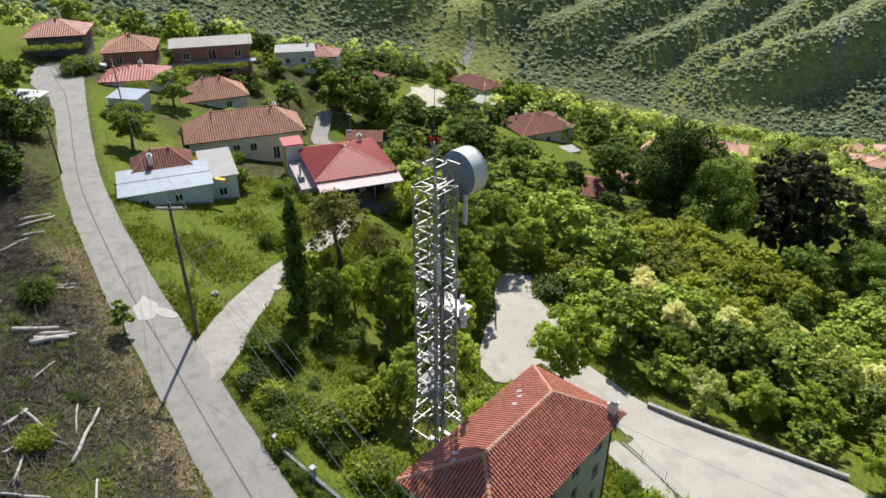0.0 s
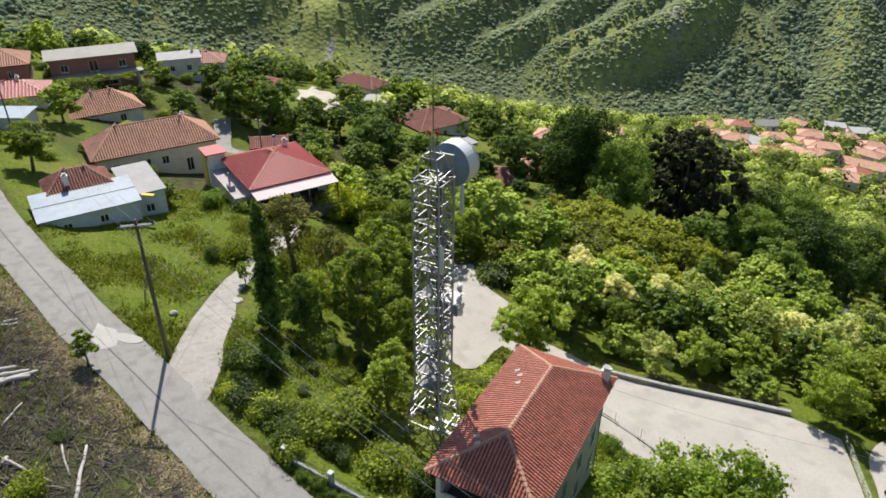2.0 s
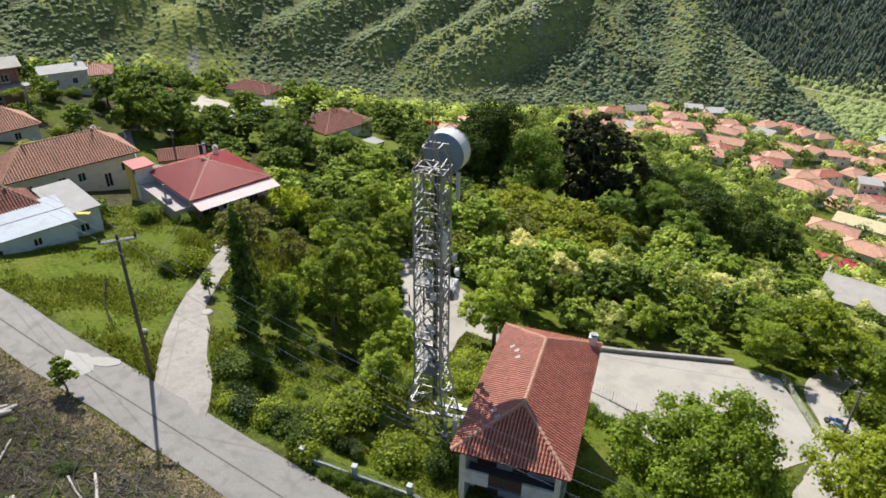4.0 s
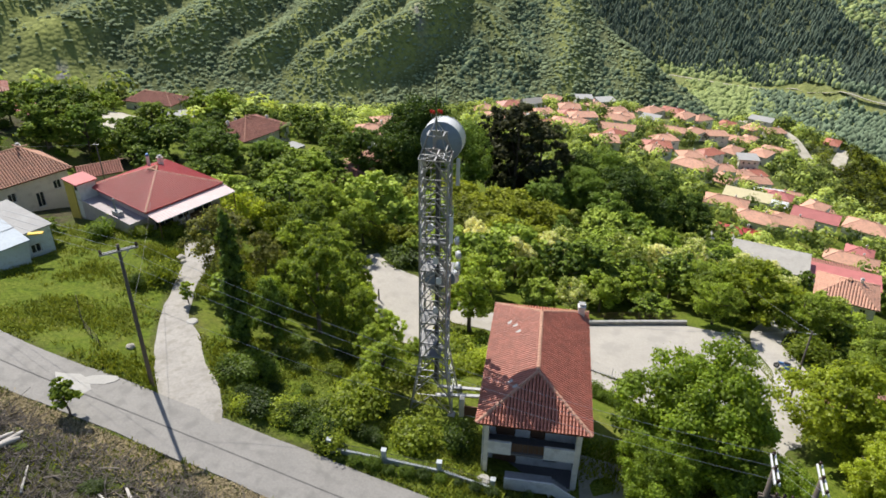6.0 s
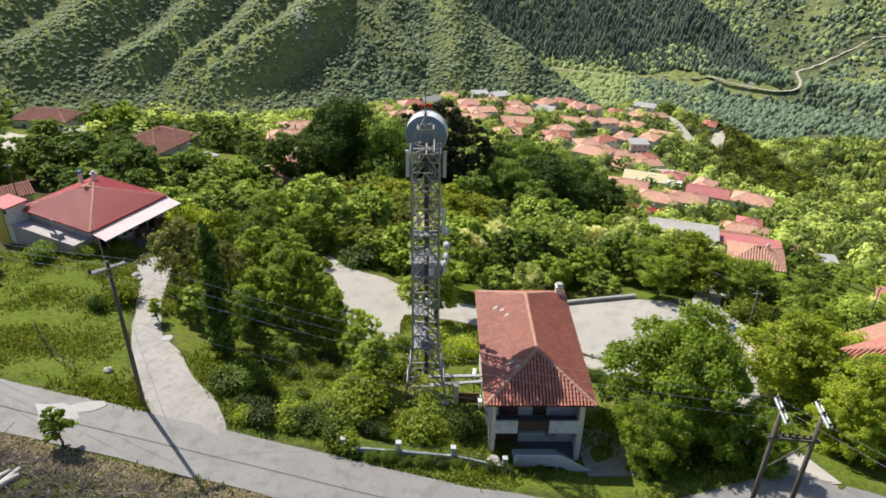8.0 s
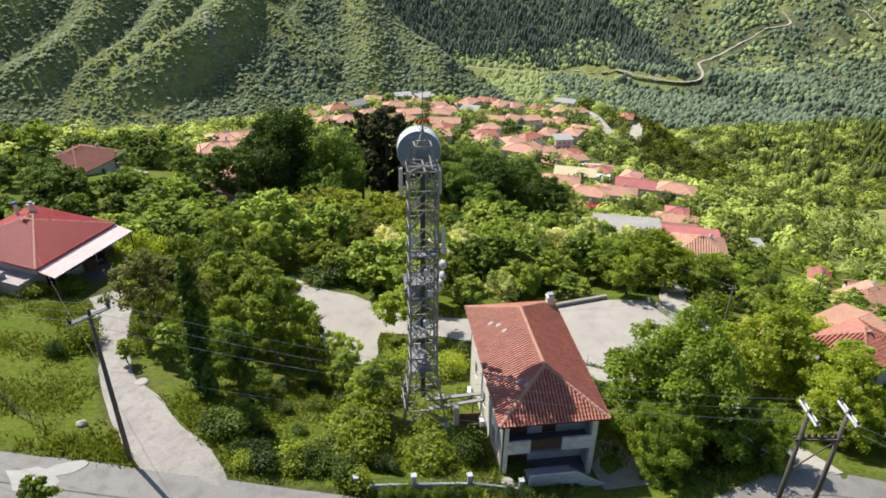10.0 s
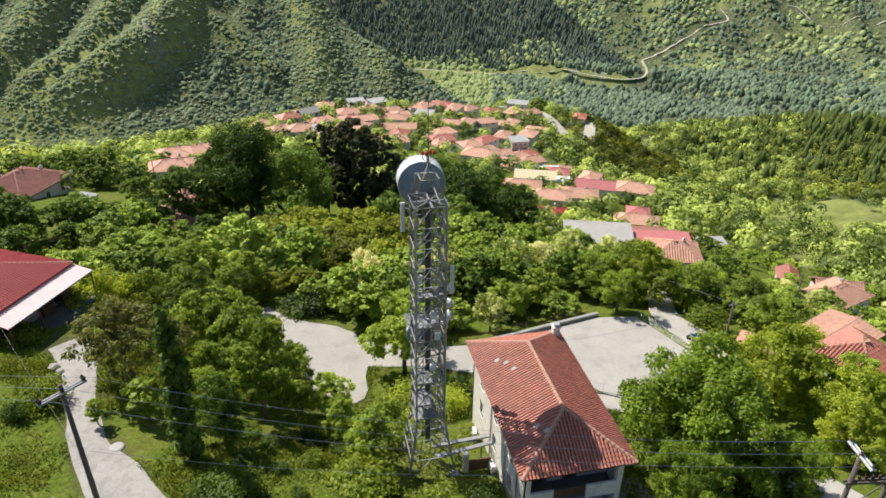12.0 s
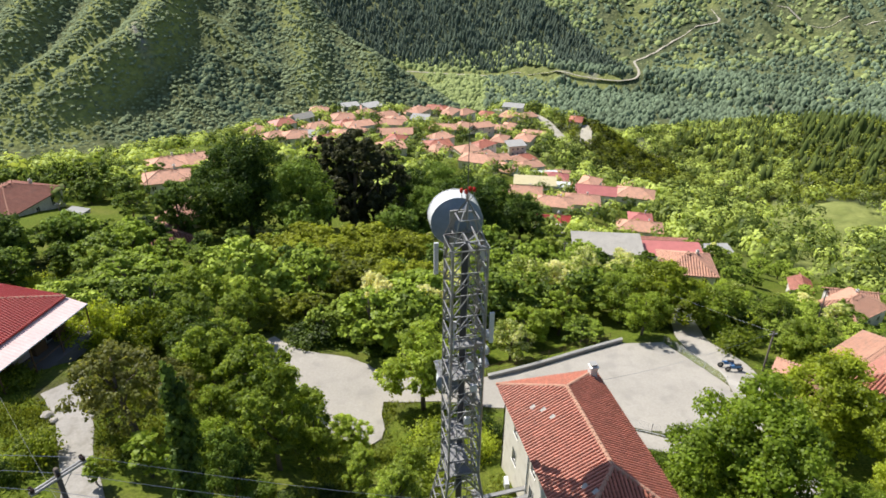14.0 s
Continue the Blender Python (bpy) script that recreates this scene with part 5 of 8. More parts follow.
def sheet_pile(x, y, yaw, label, material):
    """Building rubbish under a sagging sheet."""
    rng = random.Random(int(x * 7 + y))
    top = thing("covered_pile", label, "pile", pose(x, y, height(x, y), 0, 0, yaw), "covered piles")
    s = Shape()
    n = 7
    for i in range(n):
        for j in range(n):
            u, w = i / (n - 1) * 2 - 1, j / (n - 1) * 2 - 1
            rim = max(abs(u), abs(w))
            s.v.append((u * 1.3, w * 0.9, (-0.2 if rim > 0.99 else 0.9 - 0.35 * rim + rng.uniform(-0.14, 0.14))))
    s.f += [(i * n + j, (i + 1) * n + j, (i + 1) * n + j + 1, i * n + j + 1) for i in range(n - 1) for j in range(n - 1)]
    part("sheet", s, material, top)


house("small_shed", "small shed with pale sheet roof", -80.8, 17.6, 30, 5.0, 3.6, 1.9, 3.8, 0.4, BLUEWALL, BLUEMETAL, "pent", 0.25, None, None, (), (), False)
house("white_roof_barn", "barn with white sheet roof", -90.5, 2.2, 28, 12, 7, 2.2, 4.6, 0.7, GREYWALL, WHITE, "pent", 0.3, None, None, [("s", 0.3, 0.9)], (), False)
house("white_flat_house", "white flat-roofed house with chimney", -103.5, 67.5, 52, 8.6, 6.4, -8.0, -2.0, 0.1, PLASTER, GREYSLAB, "pent", 0.2, None, None, [("s", 0.3, 3.4), ("s", 0.7, 3.4), ("e", 0.5, 3.4)], [(3.0, 2.0, 1.6)], False)
house("red_gable_house", "house with red tiled hip roof", -106.0, 76.5, 40, 9.0, 7.0, -9.5, -5.2, 1.8, PLASTER, TILE, "hip", 0.4, None, (0.45, 0.5), [("s", 0.5, 1.5)], (), roof_bed=TILE_BED_SHADED)
house("red_metal_house", "house with bright red hipped roof among trees", -106.6, 90.6, 20, 12.4, 8.4, -18, -14.6, 2.4, PLASTER, REDMETAL, "hip", 0.5, None, (0.5, 0.5), [("s", 0.3, 1.2), ("s", 0.7, 1.2)], [(2.0, 1.0, 2.6)], roof_bed=REDMETAL)
house("lot_house", "house with dull red roof behind the gravel lot", -103.0, 133.4, -8, 15.0, 8.0, -28, -24.6, 2.2, PLASTER, TILE_BROWN, "hip", 0.5, None, (0.5, 0.5), [("s", 0.2, 1.0), ("s", 0.8, 1.0)], (), roof_bed=TILE_BED_SHADED)
house("white_annexe", "small white house with flat roof", -88.0, 119.0, 20, 6.6, 6.0, -26.5, -23.4, 0.2, PLASTER, GREYSLAB, "pent", 0.2, None, None, [("s", 0.3, 1.0), ("s", 0.7, 1.0)], (), False)
house("brown_roof_house", "white house with broad brown hipped roof and chimneys", -65.1, 110.2, 64, 14.2, 12.2, -25.8, -22.4, 2.9, PLASTER, TILE_BROWN, "hip", 0.6, None, (0.45, 0.5), [("s", 0.2, 1.0), ("s", 0.5, 1.0), ("s", 0.8, 0.6, 1.0, 2.0), ("w", 0.5, 1.0)], [(-4.5, 2.5, 2.2), (-2.0, 2.8, 2.2), (4.4, -1.5, 2.2)], roof_bed=TILE_BED_SHADED)
house("low_white_annexe", "low white annexe beside the brown roof", -53.0, 105.5, 64, 5.0, 4.0, -26.8, -24.6, 0.1, PLASTER, GREYSLAB, "pent", 0.15, None, None, (), (), False)
house("sunken_brown_house", "house with brown tile roof half hidden by trees", -31.5, 81.5, 20, 8.0, 8.6, -22.5, -19.4, 1.6, CREAM, TILE_BROWN, "hip", 0.4, None, (0.4, 0.45), (), (), roof_bed=TILE_BED_SHADED)
house("old_tile_shed", "low shed with old brown tiles", -68.2, 55.4, 40, 6.4, 5.0, -12.8, -10.9, 1.2, CREAM, TILE_BROWN, "gable", 0.3, None, (0.4, 0.45), (), (), roof_bed=TILE_BED_SHADED)
house("tiled_hut", "hut with orange tile roof beside the lane", 38.6, 12.8, 42, 5.2, 4.4, -11.2, -8.2, 1.3, CREAM, TILE_PALE, "hip", 0.3, None, (0.36, 0.4), (), (), roof_bed=TILE_BED_SHADED)
house("lower_house", "house with orange tiled hip roof and blue shutters", 48.4, 9.6, 20, 7.0, 6.2, -11.6, -7.6, 1.7, PLASTER, TILE, "hip", 0.4, None, (0.36, 0.42), [("s", 0.3, 1.4), ("w", 0.5, 1.4)], (), roof_bed=TILE_BED_SHADED)
house("lower_barn", "low building with dusty pink roof", 54.4, 19.0, 22, 9.0, 6.0, -14.2, -12.6, 0.5, PLASTER, TILE_PALE, "gable", 0.4, None, (0.4, 0.5), (), (), roof_bed=TILE_BED_SHADED)

# ---------------------------------------------------------------- lattice tower
def lattice_tower():
    zb, zt = -3.4, 18.9
    top = thing("lattice_tower", "square galvanised steel lattice tower with dishes and aerials", "tower", pose(0, 0, zb))
    H = zt - zb
    foot, knee, half, crown = 1.75, 5.0, 1.03, 1.0

    def leg_at(z):
        if z < knee:
            return foot + (half - foot) * z / knee
        return half + (crown - half) * (z - knee) / (H - knee)

    corners = [(-1, -1), (1, -1), (1, 1), (-1, 1)]
    for sx, sy in corners:
        s = Shape()
        for z0, z1 in ((0, knee), (knee, H)):
            a, b = leg_at(z0), leg_at(z1)
            s.tube([(sx * a, sy * a, z0), (sx * b, sy * b, z1)], 0.075, 6)
        s.box(sx * foot - 0.3, sx * foot + 0.3, sy * foot - 0.3, sy * foot + 0.3, -0.6, 0.08)
        part("leg", s, STEEL, top)
    levels = [0.0, 1.7, 3.4, 5.0] + [5.0 + (H - 5.0) * i / 12 for i in range(1, 13)]
    for f in range(4):
        (ax, ay), (bx, by) = corners[f], corners[(f + 1) % 4]
        for z0, z1 in zip(levels, levels[1:]):
            a, b = leg_at(z0), leg_at(z1)
            p0, q0, p1, q1 = Vector((ax * a, ay * a, z0)), Vector((bx * a, by * a, z0)), Vector((ax * b, ay * b, z1)), Vector((bx * b, by * b, z1))
            mid = (p1 + q1) / 2
            part("girt", Shape().angle_bar(p1, q1, 0.075), STEEL, top)
            part("brace", Shape().angle_bar(p0, mid, 0.095), STEEL, top)
            part("brace", Shape().angle_bar(q0, mid, 0.095), STEEL, top)
            for u, v in ((p0, p1), (q0, q1)):
                part("sub_brace", Shape().angle_bar((u + v) / 2, (u + mid) / 2, 0.06), STEEL, top)
                part("sub_brace", Shape().angle_bar((v + mid) / 2, (u + mid) / 2, 0.06), STEEL, top)
    for z in levels[3::2]:
        a = leg_at(z)
        part("plan_brace", Shape().angle_bar((-a, -a, z), (a, a, z), 0.06), STEEL, top)
        part("plan_brace", Shape().angle_bar((a, -a, z), (-a, a, z), 0.06), STEEL, top)
    # ladder with hoops and the cable bundle inside
    s = Shape()
    for x in (0.25, 0.65):
        s.tube([(x, 0.35, 0.2), (x, 0.35, H)], 0.025, 4)
    for i in range(int(H / 0.3)):
        s.tube([(0.25, 0.35, 0.4 + i * 0.3), (0.65, 0.35, 0.4 + i * 0.3)], 0.014, 4)
    part("ladder", s, STEEL, top)
    s = Shape()
    for i in range(9):
        x, y = -0.05 + 0.06 * (i % 5), 0.62 + 0.06 * (i // 5)
        end = H - 0.6 - 1.1 * (i % 4)
        s.tube([(x, y, 1.6), (x, y, end)], 0.03, 5)
    part("cable_bundle", s, CABLE, top, "black feeder cables")
    s = Shape().box(-0.1, 0.28, 0.56, 0.6, 1.2, H - 0.5)
    part("cable_tray", s, DARKSTEEL, top)
    # grating platforms
    for z, x0, x1, y0, y1 in ((15.6, -1.0, 1.0, -1.0, -0.2), (13.2, -1.0, 0.1, -1.0, 0.9), (8.4, -1.0, 0.2, -1.0, 0.9), (6.4, -1.0, 0.3, -1.0, 0.9), (5.1, -1.0, 0.6, -1.0, 0.9)):
        deck = part("platform", Shape().box(x0, x1, y0, y1, z, z + 0.03), GRATING, top, "galvanised steel grating platform")
        for y in (y0, y1 - 0.06):
            part("edge_bar", Shape().box(x0, x1, y, y + 0.06, z + 0.03, z + 0.14), STEEL, deck)
    # slatted ice shield over the lower dish
    shield = part("ice_shield", Shape().box(-1.15, -1.05, 0.9, 2.7, 12.0, 12.08), STEEL, top, "slatted steel ice shield over the dish")
    part("shield_beam", Shape().box(0.95, 1.05, 0.9, 2.7, 12.0, 12.08), STEEL, shield)
    for i in range(13):
        part("slat", Shape().box(-1.3, 1.2, 0.95 + i * 0.135, 1.01 + i * 0.135, 12.084, 12.12), STEEL, shield)
    # head frame and mast
    s = Shape()
    for sx, sy in corners:
        s.angle_bar((sx, sy, H), (sx * 0.5, sy * 0.5, H + 1.6), 0.08)
        s.angle_bar((sx * 0.5, sy * 0.5, H + 1.6), (0, 0, H + 2.6), 0.06)
    for f in range(4):
        (ax, ay), (bx, by) = corners[f], corners[(f + 1) % 4]
        s.angle_bar((ax * 0.5, ay * 0.5, H + 1.6), (bx * 0.5, by * 0.5, H + 1.6), 0.1)
        s.angle_bar((ax, ay, H), (bx, by, H), 0.12)
    s.angle_bar((-1, 0, H), (1, 0, H), 0.12).angle_bar((0, -1, H), (0, 1, H), 0.12)
    part("head_frame", s, STEEL, top)
    part("mast", Shape().tube([(0, 0, H + 1.2), (0, 0, H + 3.0)], 0.06, 8), STEEL, top)
    part("lightning_rod", Shape().tube([(0, 0, H + 3.0), (0, 0, H + 7.4)], [0.03, 0.016], 6), DARKSTEEL, top)
    for x, y in ((-0.36, 0.0), (-0.14, -0.16), (0.16, 0.14), (0.36, 0.02)):
        lamp = part("warning_lamp", Shape().lathe([(0.0, 0.0), (0.08, 0.02), (0.1, 0.12), (0.08, 0.24), (0.0, 0.28)], 10, Matrix.Translation((x, y, H + 3.0))), REDPAINT, top, "red obstruction lamp", True)
        part("lamp_arm", Shape().tube([(x, y, H + 3.0), (x * 0.9, y * 0.9, H + 2.75), (x * 0.4, y * 0.4, H + 2.55), (0, 0, H + 2.5)], 0.022, 5), STEEL, lamp)

    # great drum aerial
    def drum(name, x, y, z, r, deep, bearing, label, back=RADOME, front=WHITE):
        m = Matrix.Translation((x, y, z)) @ pose(0, 0, 0, -90, 0, -bearing)
        d = part(name, Shape().lathe([(0.0, -0.34 * r), (0.22 * r, -0.33 * r), (0.6 * r, -0.22 * r), (0.9 * r, -0.05 * r), (0.985 * r, 0.0)], 40, m), back, top, label, True)
        part("shroud", Shape().lathe([(0.985 * r, 0.0), (r, 0.0), (r, deep), (r * 1.02, deep), (r * 1.02, deep + 0.06), (r * 0.97, deep + 0.06)], 40, m), front, d, "white metal shroud ring")
        part("radome", Shape().lathe([(r * 0.97, deep + 0.05), (r * 0.5, deep + 0.1), (0.0, deep + 0.12)], 40, m), front, d, "", True)
        clips = 24 if r > 1 else 8
        for i in range(clips):
            a = 2 * math.pi * i / clips
            part("rim_clip", Shape().box(-0.03, 0.03, -0.05, 0.05, -0.06, 0.06, m @ Matrix.Translation((r * 1.0 * math.cos(a), r * 1.0 * math.sin(a), deep + 0.02)) @ pose(0, 0, 0, 0, 0, math.degrees(a))), STEEL, d)
        return d

    drum("dish", 0.0, 2.25, 19.0 - zb, 1.56, 1.15, 4, "large grey-blue drum dish with white shroud")
    s = Shape()
    for x in (-0.5, 0.5):
        for z in (17.7, 18.7):
            s.tube([(x, 1.0, z - zb), (x * 0.8, 2.0, z - zb + 0.15)], 0.05, 6)
    s.tube([(0.62, -0.85, H), (0.62, 2.0, 19.2 - zb)], 0.05, 6).box(-0.55, 0.55, 1.75, 1.85, 17.6 - zb, 20.0 - zb)
    part("dish_mount", s, STEEL, top)
    drum("lower_dish", -0.3, 1.75, 7.4 - zb, 0.95, 0.6, 12, "grey drum dish lower on the tower")
    drum("lower_dish", 0.95, 1.5, 8.0 - zb, 0.6, 0.35, 40, "small grey drum dish")
    for x, y, z, r, bear in ((1.5, 0.3, 12.0, 0.32, 75), (1.55, 0.9, 10.4, 0.34, 60), (1.55, 0.9, 9.4, 0.36, 70), (1.45, 1.3, 8.6, 0.3, 100)):
        drum("small_dish", x, y, z - zb, r, 0.16, bear, "small white link dish", WHITE)
    for x, y, z in ((1.4, 1.4, 16.05), (-1.38, 1.6, 16.0), (1.35, -1.2, 12.6)):
        a = part("panel_aerial", Shape().box(x - 0.13, x + 0.13, y - 0.06, y + 0.08, z - zb, z - zb + 2.1), WHITE, top, "tall white panel aerial")
        part("bracket", Shape().tube([(x, y, z - zb + 0.3), (x * 0.72, y * 0.7, z - zb + 0.3)], 0.03, 5).tube([(x, y, z - zb + 1.8), (x * 0.72, y * 0.7, z - zb + 1.8)], 0.03, 5), STEEL, a)
    for x, y, z, h in ((-0.9, -1.15, 12.2, 1.6), (1.15, -0.6, 9.0, 1.9), (1.2, 0.6, 13.4, 1.4)):
        part("whip_aerial", Shape().tube([(x, y, z - zb), (x, y, z - zb + h)], 0.03, 6), WHITE, top)
    for x, y, z in ((0.2, -0.9, 10.6), (0.45, -1.0, 8.9), (-0.5, 0.7, 12.5), (0.2, -0.7, 6.0)):
        part("radio_unit", Shape().box(x - 0.2, x + 0.2, y - 0.12, y + 0.12, z - zb, z - zb + 0.5), WHITE, top, "grey radio unit box")
    return top


lattice_tower()


def cable_bridge():
    top = thing("cable_bridge", "pair of galvanised cable trays from tower to house", "cable tray", pose(0, 0, -2.0))
    for y0, y1 in ((-1.2, -0.4), (-0.1, 0.35)):
        s = Shape()
        for d in (-0.16, 0.14):
            s.add([(0.3, y0 + d, 0), (5.0, y1 + d, -0.2), (5.0, y1 + d + 0.03, -0.2), (0.3, y0 + d + 0.03, 0), (0.3, y0 + d, 0.14), (5.0, y1 + d, -0.06), (5.0, y1 + d + 0.03, -0.06), (0.3, y0 + d + 0.03, 0.14)],
                  [(0, 3, 2, 1), (4, 5, 6, 7), (0, 1, 5, 4), (1, 2, 6, 5), (2, 3, 7, 6), (3, 0, 4, 7)])
        s.add([(0.3, y0 - 0.16, 0.14), (5.0, y1 - 0.16, -0.06), (5.0, y1 + 0.17, -0.06), (0.3, y0 + 0.17, 0.14)], [(0, 1, 2, 3)])
        part("tray", s, STEEL, top)
    for x in (2.4, 4.2):
        part("support", Shape().tube([(x, -0.3, -2.4), (x, -0.3, -0.05)], 0.05, 6), DARKSTEEL, top)
    return top


cable_bridge()


def air_conditioner(x, y, z, yaw):
    top = thing("air_conditioner", "white outdoor air conditioning unit on feet", "air conditioner", pose(x, y, z, 0, 0, yaw))
    part("casing", Shape().box(-0.42, 0.42, -0.16, 0.16, 0.08, 0.68), WHITE, top)
    part("grille", Shape().lathe([(0.0, 0.02), (0.22, 0.02), (0.25, 0.0)], 16, Matrix.Translation((-0.1, -0.165, 0.38)) @ pose(0, 0, 0, 90, 0, 0)), DARKSTEEL, top)
    for u in (-0.3, 0.3):
        part("foot", Shape().box(u - 0.04, u + 0.04, -0.16, 0.16, -0.3, 0.08), STEEL, top)


air_conditioner(4.35, 2.4, height(4.35, 2.4) + 0.3, 80)
air_conditioner(4.6, -1.9, height(4.6, -1.9) + 0.3, 95)

# ---------------------------------------------------------------- poles, wires, fences
def wire(name, p, q, sag, label="thin grey overhead power wire", r=0.011, group="overhead wires"):
    p, q = Vector(p), Vector(q)
    pts = [p.lerp(q, i / 14) - Vector((0, 0, sag * 4 * (i / 14) * (1 - i / 14))) for i in range(15)]
    ob = new(name, Shape().tube(pts, r, 4, False).mesh(name, WIRE))
    return tagged(ob, label, "wire", group)


def insulator(parent, x, y, z):
    part("insulator", Shape().lathe([(0.02, 0.0), (0.09, 0.05), (0.06, 0.1), (0.11, 0.15), (0.08, 0.24), (0.02, 0.28)], 8, Matrix.Translation((x, y, z))), CERAMIC, parent)


def power_pole(x, y, z, top_z, yaw, label, arm=1.25, lean=0.0):
    h = top_z - z
    top = thing("power_pole", label, "utility pole", pose(x, y, z, lean, 0, yaw))
    part("pole", Shape().tube([(0, 0, -0.6), (0, 0, h * 0.5), (0, 0, h)], [0.17, 0.145, 0.11], 10), POLEWOOD, top, "", True)
    a = part("crossarm", Shape().box(-arm, arm, -0.13, -0.05, h - 0.55, h - 0.43).box(-arm, arm, 0.05, 0.13, h - 0.55, h - 0.43), ARMSTEEL, top)
    for u in (-arm + 0.1, 0.0, arm - 0.1):
        insulator(a, u, -0.09, h - 0.43)
        insulator(a, u, 0.09, h - 0.43)
    part("brace", Shape().tube([(-0.7, 0, h - 0.5), (0, 0, h - 1.3), (0.7, 0, h - 0.5)], 0.025, 5), STEEL, top)
    return top


power_pole(-20.5, -7.9, 1.9, 14.0, 42, "weathered timber power pole with steel crossarm by the road")


def plain_pole(x, y, z, h, label, r=0.12):
    top = thing("utility_pole", label, "utility pole", pose(x, y, z))
    part("pole", Shape().tube([(0, 0, -0.6), (0, 0, h)], [r, r * 0.7], 8), POLEWOOD, top, "", True)
    part("crossarm", Shape().box(-0.45, 0.45, -0.05, 0.05, h - 0.35, h - 0.27), STEEL, top)


for px, py, ph, text in ((33.4, 12.0, 8.6, "leaning timber pole beside the lower lane"), (-74.5, 13.6, 8.5, "timber pole beside the village road"), (-58, -2.6, 8.0, "timber pole on the upper verge"),
                         (-59.0, 44.0, 7.5, "thin pole by the street"), (-40.5, 118, 8.0, "timber pole among houses"), (-48, 84, 7.0, "pole in the gardens"), (34, 62, 8.0, "dark pole among trees"),
                         (67, 40, 8, "pole on the lower slope"), (-86, 116, 8, "pole beside the gravel lot")):
    plain_pole(px, py, height(px, py), ph, text)


def double_pole():
    top = thing("double_pole", "H-shaped timber power pole with white crossarms", "utility pole", pose(22.1, -16.5, -1.9, 0, 0, -8))
    for x in (-1.15, 1.15):
        part("pole", Shape().tube([(x, 0, -0.6), (x, 0, 11.2)], [0.18, 0.13], 10), POLEWOOD, top, "", True)
    part("beam", Shape().box(-1.5, 1.5, -0.14, -0.06, 9.0, 9.16).box(-1.5, 1.5, 0.06, 0.14, 9.0, 9.16), POLEWOOD, top)
    for x in (-1.2, 1.1):
        arm = part("crossarm", Shape().box(x - 0.06, x + 0.02, -1.1, 1.1, 11.05, 11.17).box(x + 0.16, x + 0.24, -1.1, 1.1, 11.05, 11.17), WHITE, top, "pale steel crossarm")
        for y in (-1.0, 0.0, 1.0):
            insulator(arm, x + 0.09, y, 11.17)
    for i in range(6):
        insulator(top, -1.0 + i * 0.4, 0.1, 9.16)
    part("brace", Shape().tube([(-1.15, 0, 6.4), (1.15, 0, 9.0)], 0.05, 6), POLEWOOD, top)


double_pole()
pole_arm = pose(-20.5, -7.9, 13.6, 0, 0, 42)
for k, u in enumerate((-1.15, 0.0, 1.15)):
    a = pole_arm @ Vector((u, 0.09, 0.2))
    wire("wire", a, (20.9 + 0.1 * k, -17.4 + 0.95 * k, 9.5), 1.5)
    wire("wire", pole_arm @ Vector((u, -0.09, 0.2)), (-74.5 + 0.4 * k, 13.6 - 0.3 * k, 11.6), 1.2)
for k in range(2):
    wire("wire", (21.0, -16.8 + k, 9.6), (62, -60 + 4 * k, 10), 1.2)
wire("wire", (-20.5, -7.9, 9.5), (5.2, -8.0, 2.3), 0.6, "thin service cable to the house")
wire("wire", (-20.5, -7.9, 9.0), (-36, 20, 2.8), 0.5, "thin service cable to the red-roofed house")
wire("wire", (33.4, 12.0, -0.8), (34, 62, height(34, 62) + 7.6), 0.8)
wire("wire", (33.4, 12.0, -0.8), (12.2, 5.8, 2.0), 0.5)
wire("wire", (-74.5, 13.6, height(-74.5, 13.6) + 8.2), (-59, 44, height(-59, 44) + 7.2), 0.8)


def garden_fence():
    """Low rendered wall with posts and iron railing along the road."""
    posts = [(-5.6, -10.9), (-1.75, -10.75), (2.15, -10.45), (5.95, -10.2)]
    top = thing("garden_fence", "low rendered garden wall with iron railing and grey posts", "fence")
    for x, y in posts:
        z = height(x, y)
        s = Shape().box(x - 0.15, x + 0.15, y - 0.15, y + 0.15, z - 0.4, z + 1.15).box(x - 0.19, x + 0.19, y - 0.19, y + 0.19, z + 1.15, z + 1.24)
        part("post", s, GREYWALL, top)
    for (x0, y0), (x1, y1) in zip(posts, posts[1:]):
        z0, z1 = height(x0, y0), height(x1, y1)
        s = Shape()
        v = []
        for x, y, z in ((x0 + 0.15, y0, z0), (x1 - 0.15, y1, z1)):
            v += [(x, y - 0.1, z - 0.5), (x, y + 0.1, z - 0.5), (x, y + 0.1, z + 0.42), (x, y - 0.1, z + 0.42)]
        s.add(v, [(0, 1, 2, 3), (7, 6, 5, 4), (0, 4, 5, 1), (1, 5, 6, 2), (2, 6, 7, 3), (3, 7, 4, 0)])
        part("wall", s, GREYWALL, top)
        n = 26
        rail = part("railing", Shape().tube([(x0, y0, z0 + 0.95), (x1, y1, z1 + 0.95)], 0.018, 4), DARKSTEEL, top)
        part("lower_rail", Shape().tube([(x0, y0, z0 + 0.5), (x1, y1, z1 + 0.5)], 0.018, 4), DARKSTEEL, rail)
        for i in range(n):
            t = (i + 0.5) / n
            x, y, z = x0 + (x1 - x0) * t, y0 + (y1 - y0) * t, z0 + (z1 - z0) * t
            part("baluster", Shape().tube([(x, y, z + 0.42), (x, y, z + 1.02)], 0.014, 4), DARKSTEEL, rail)


garden_fence()


def along(points, step):
    p = spline([(x, y, 0.0, 0.0) for x, y in points], step)
    return [(float(a[0]), float(a[1])) for a in p]


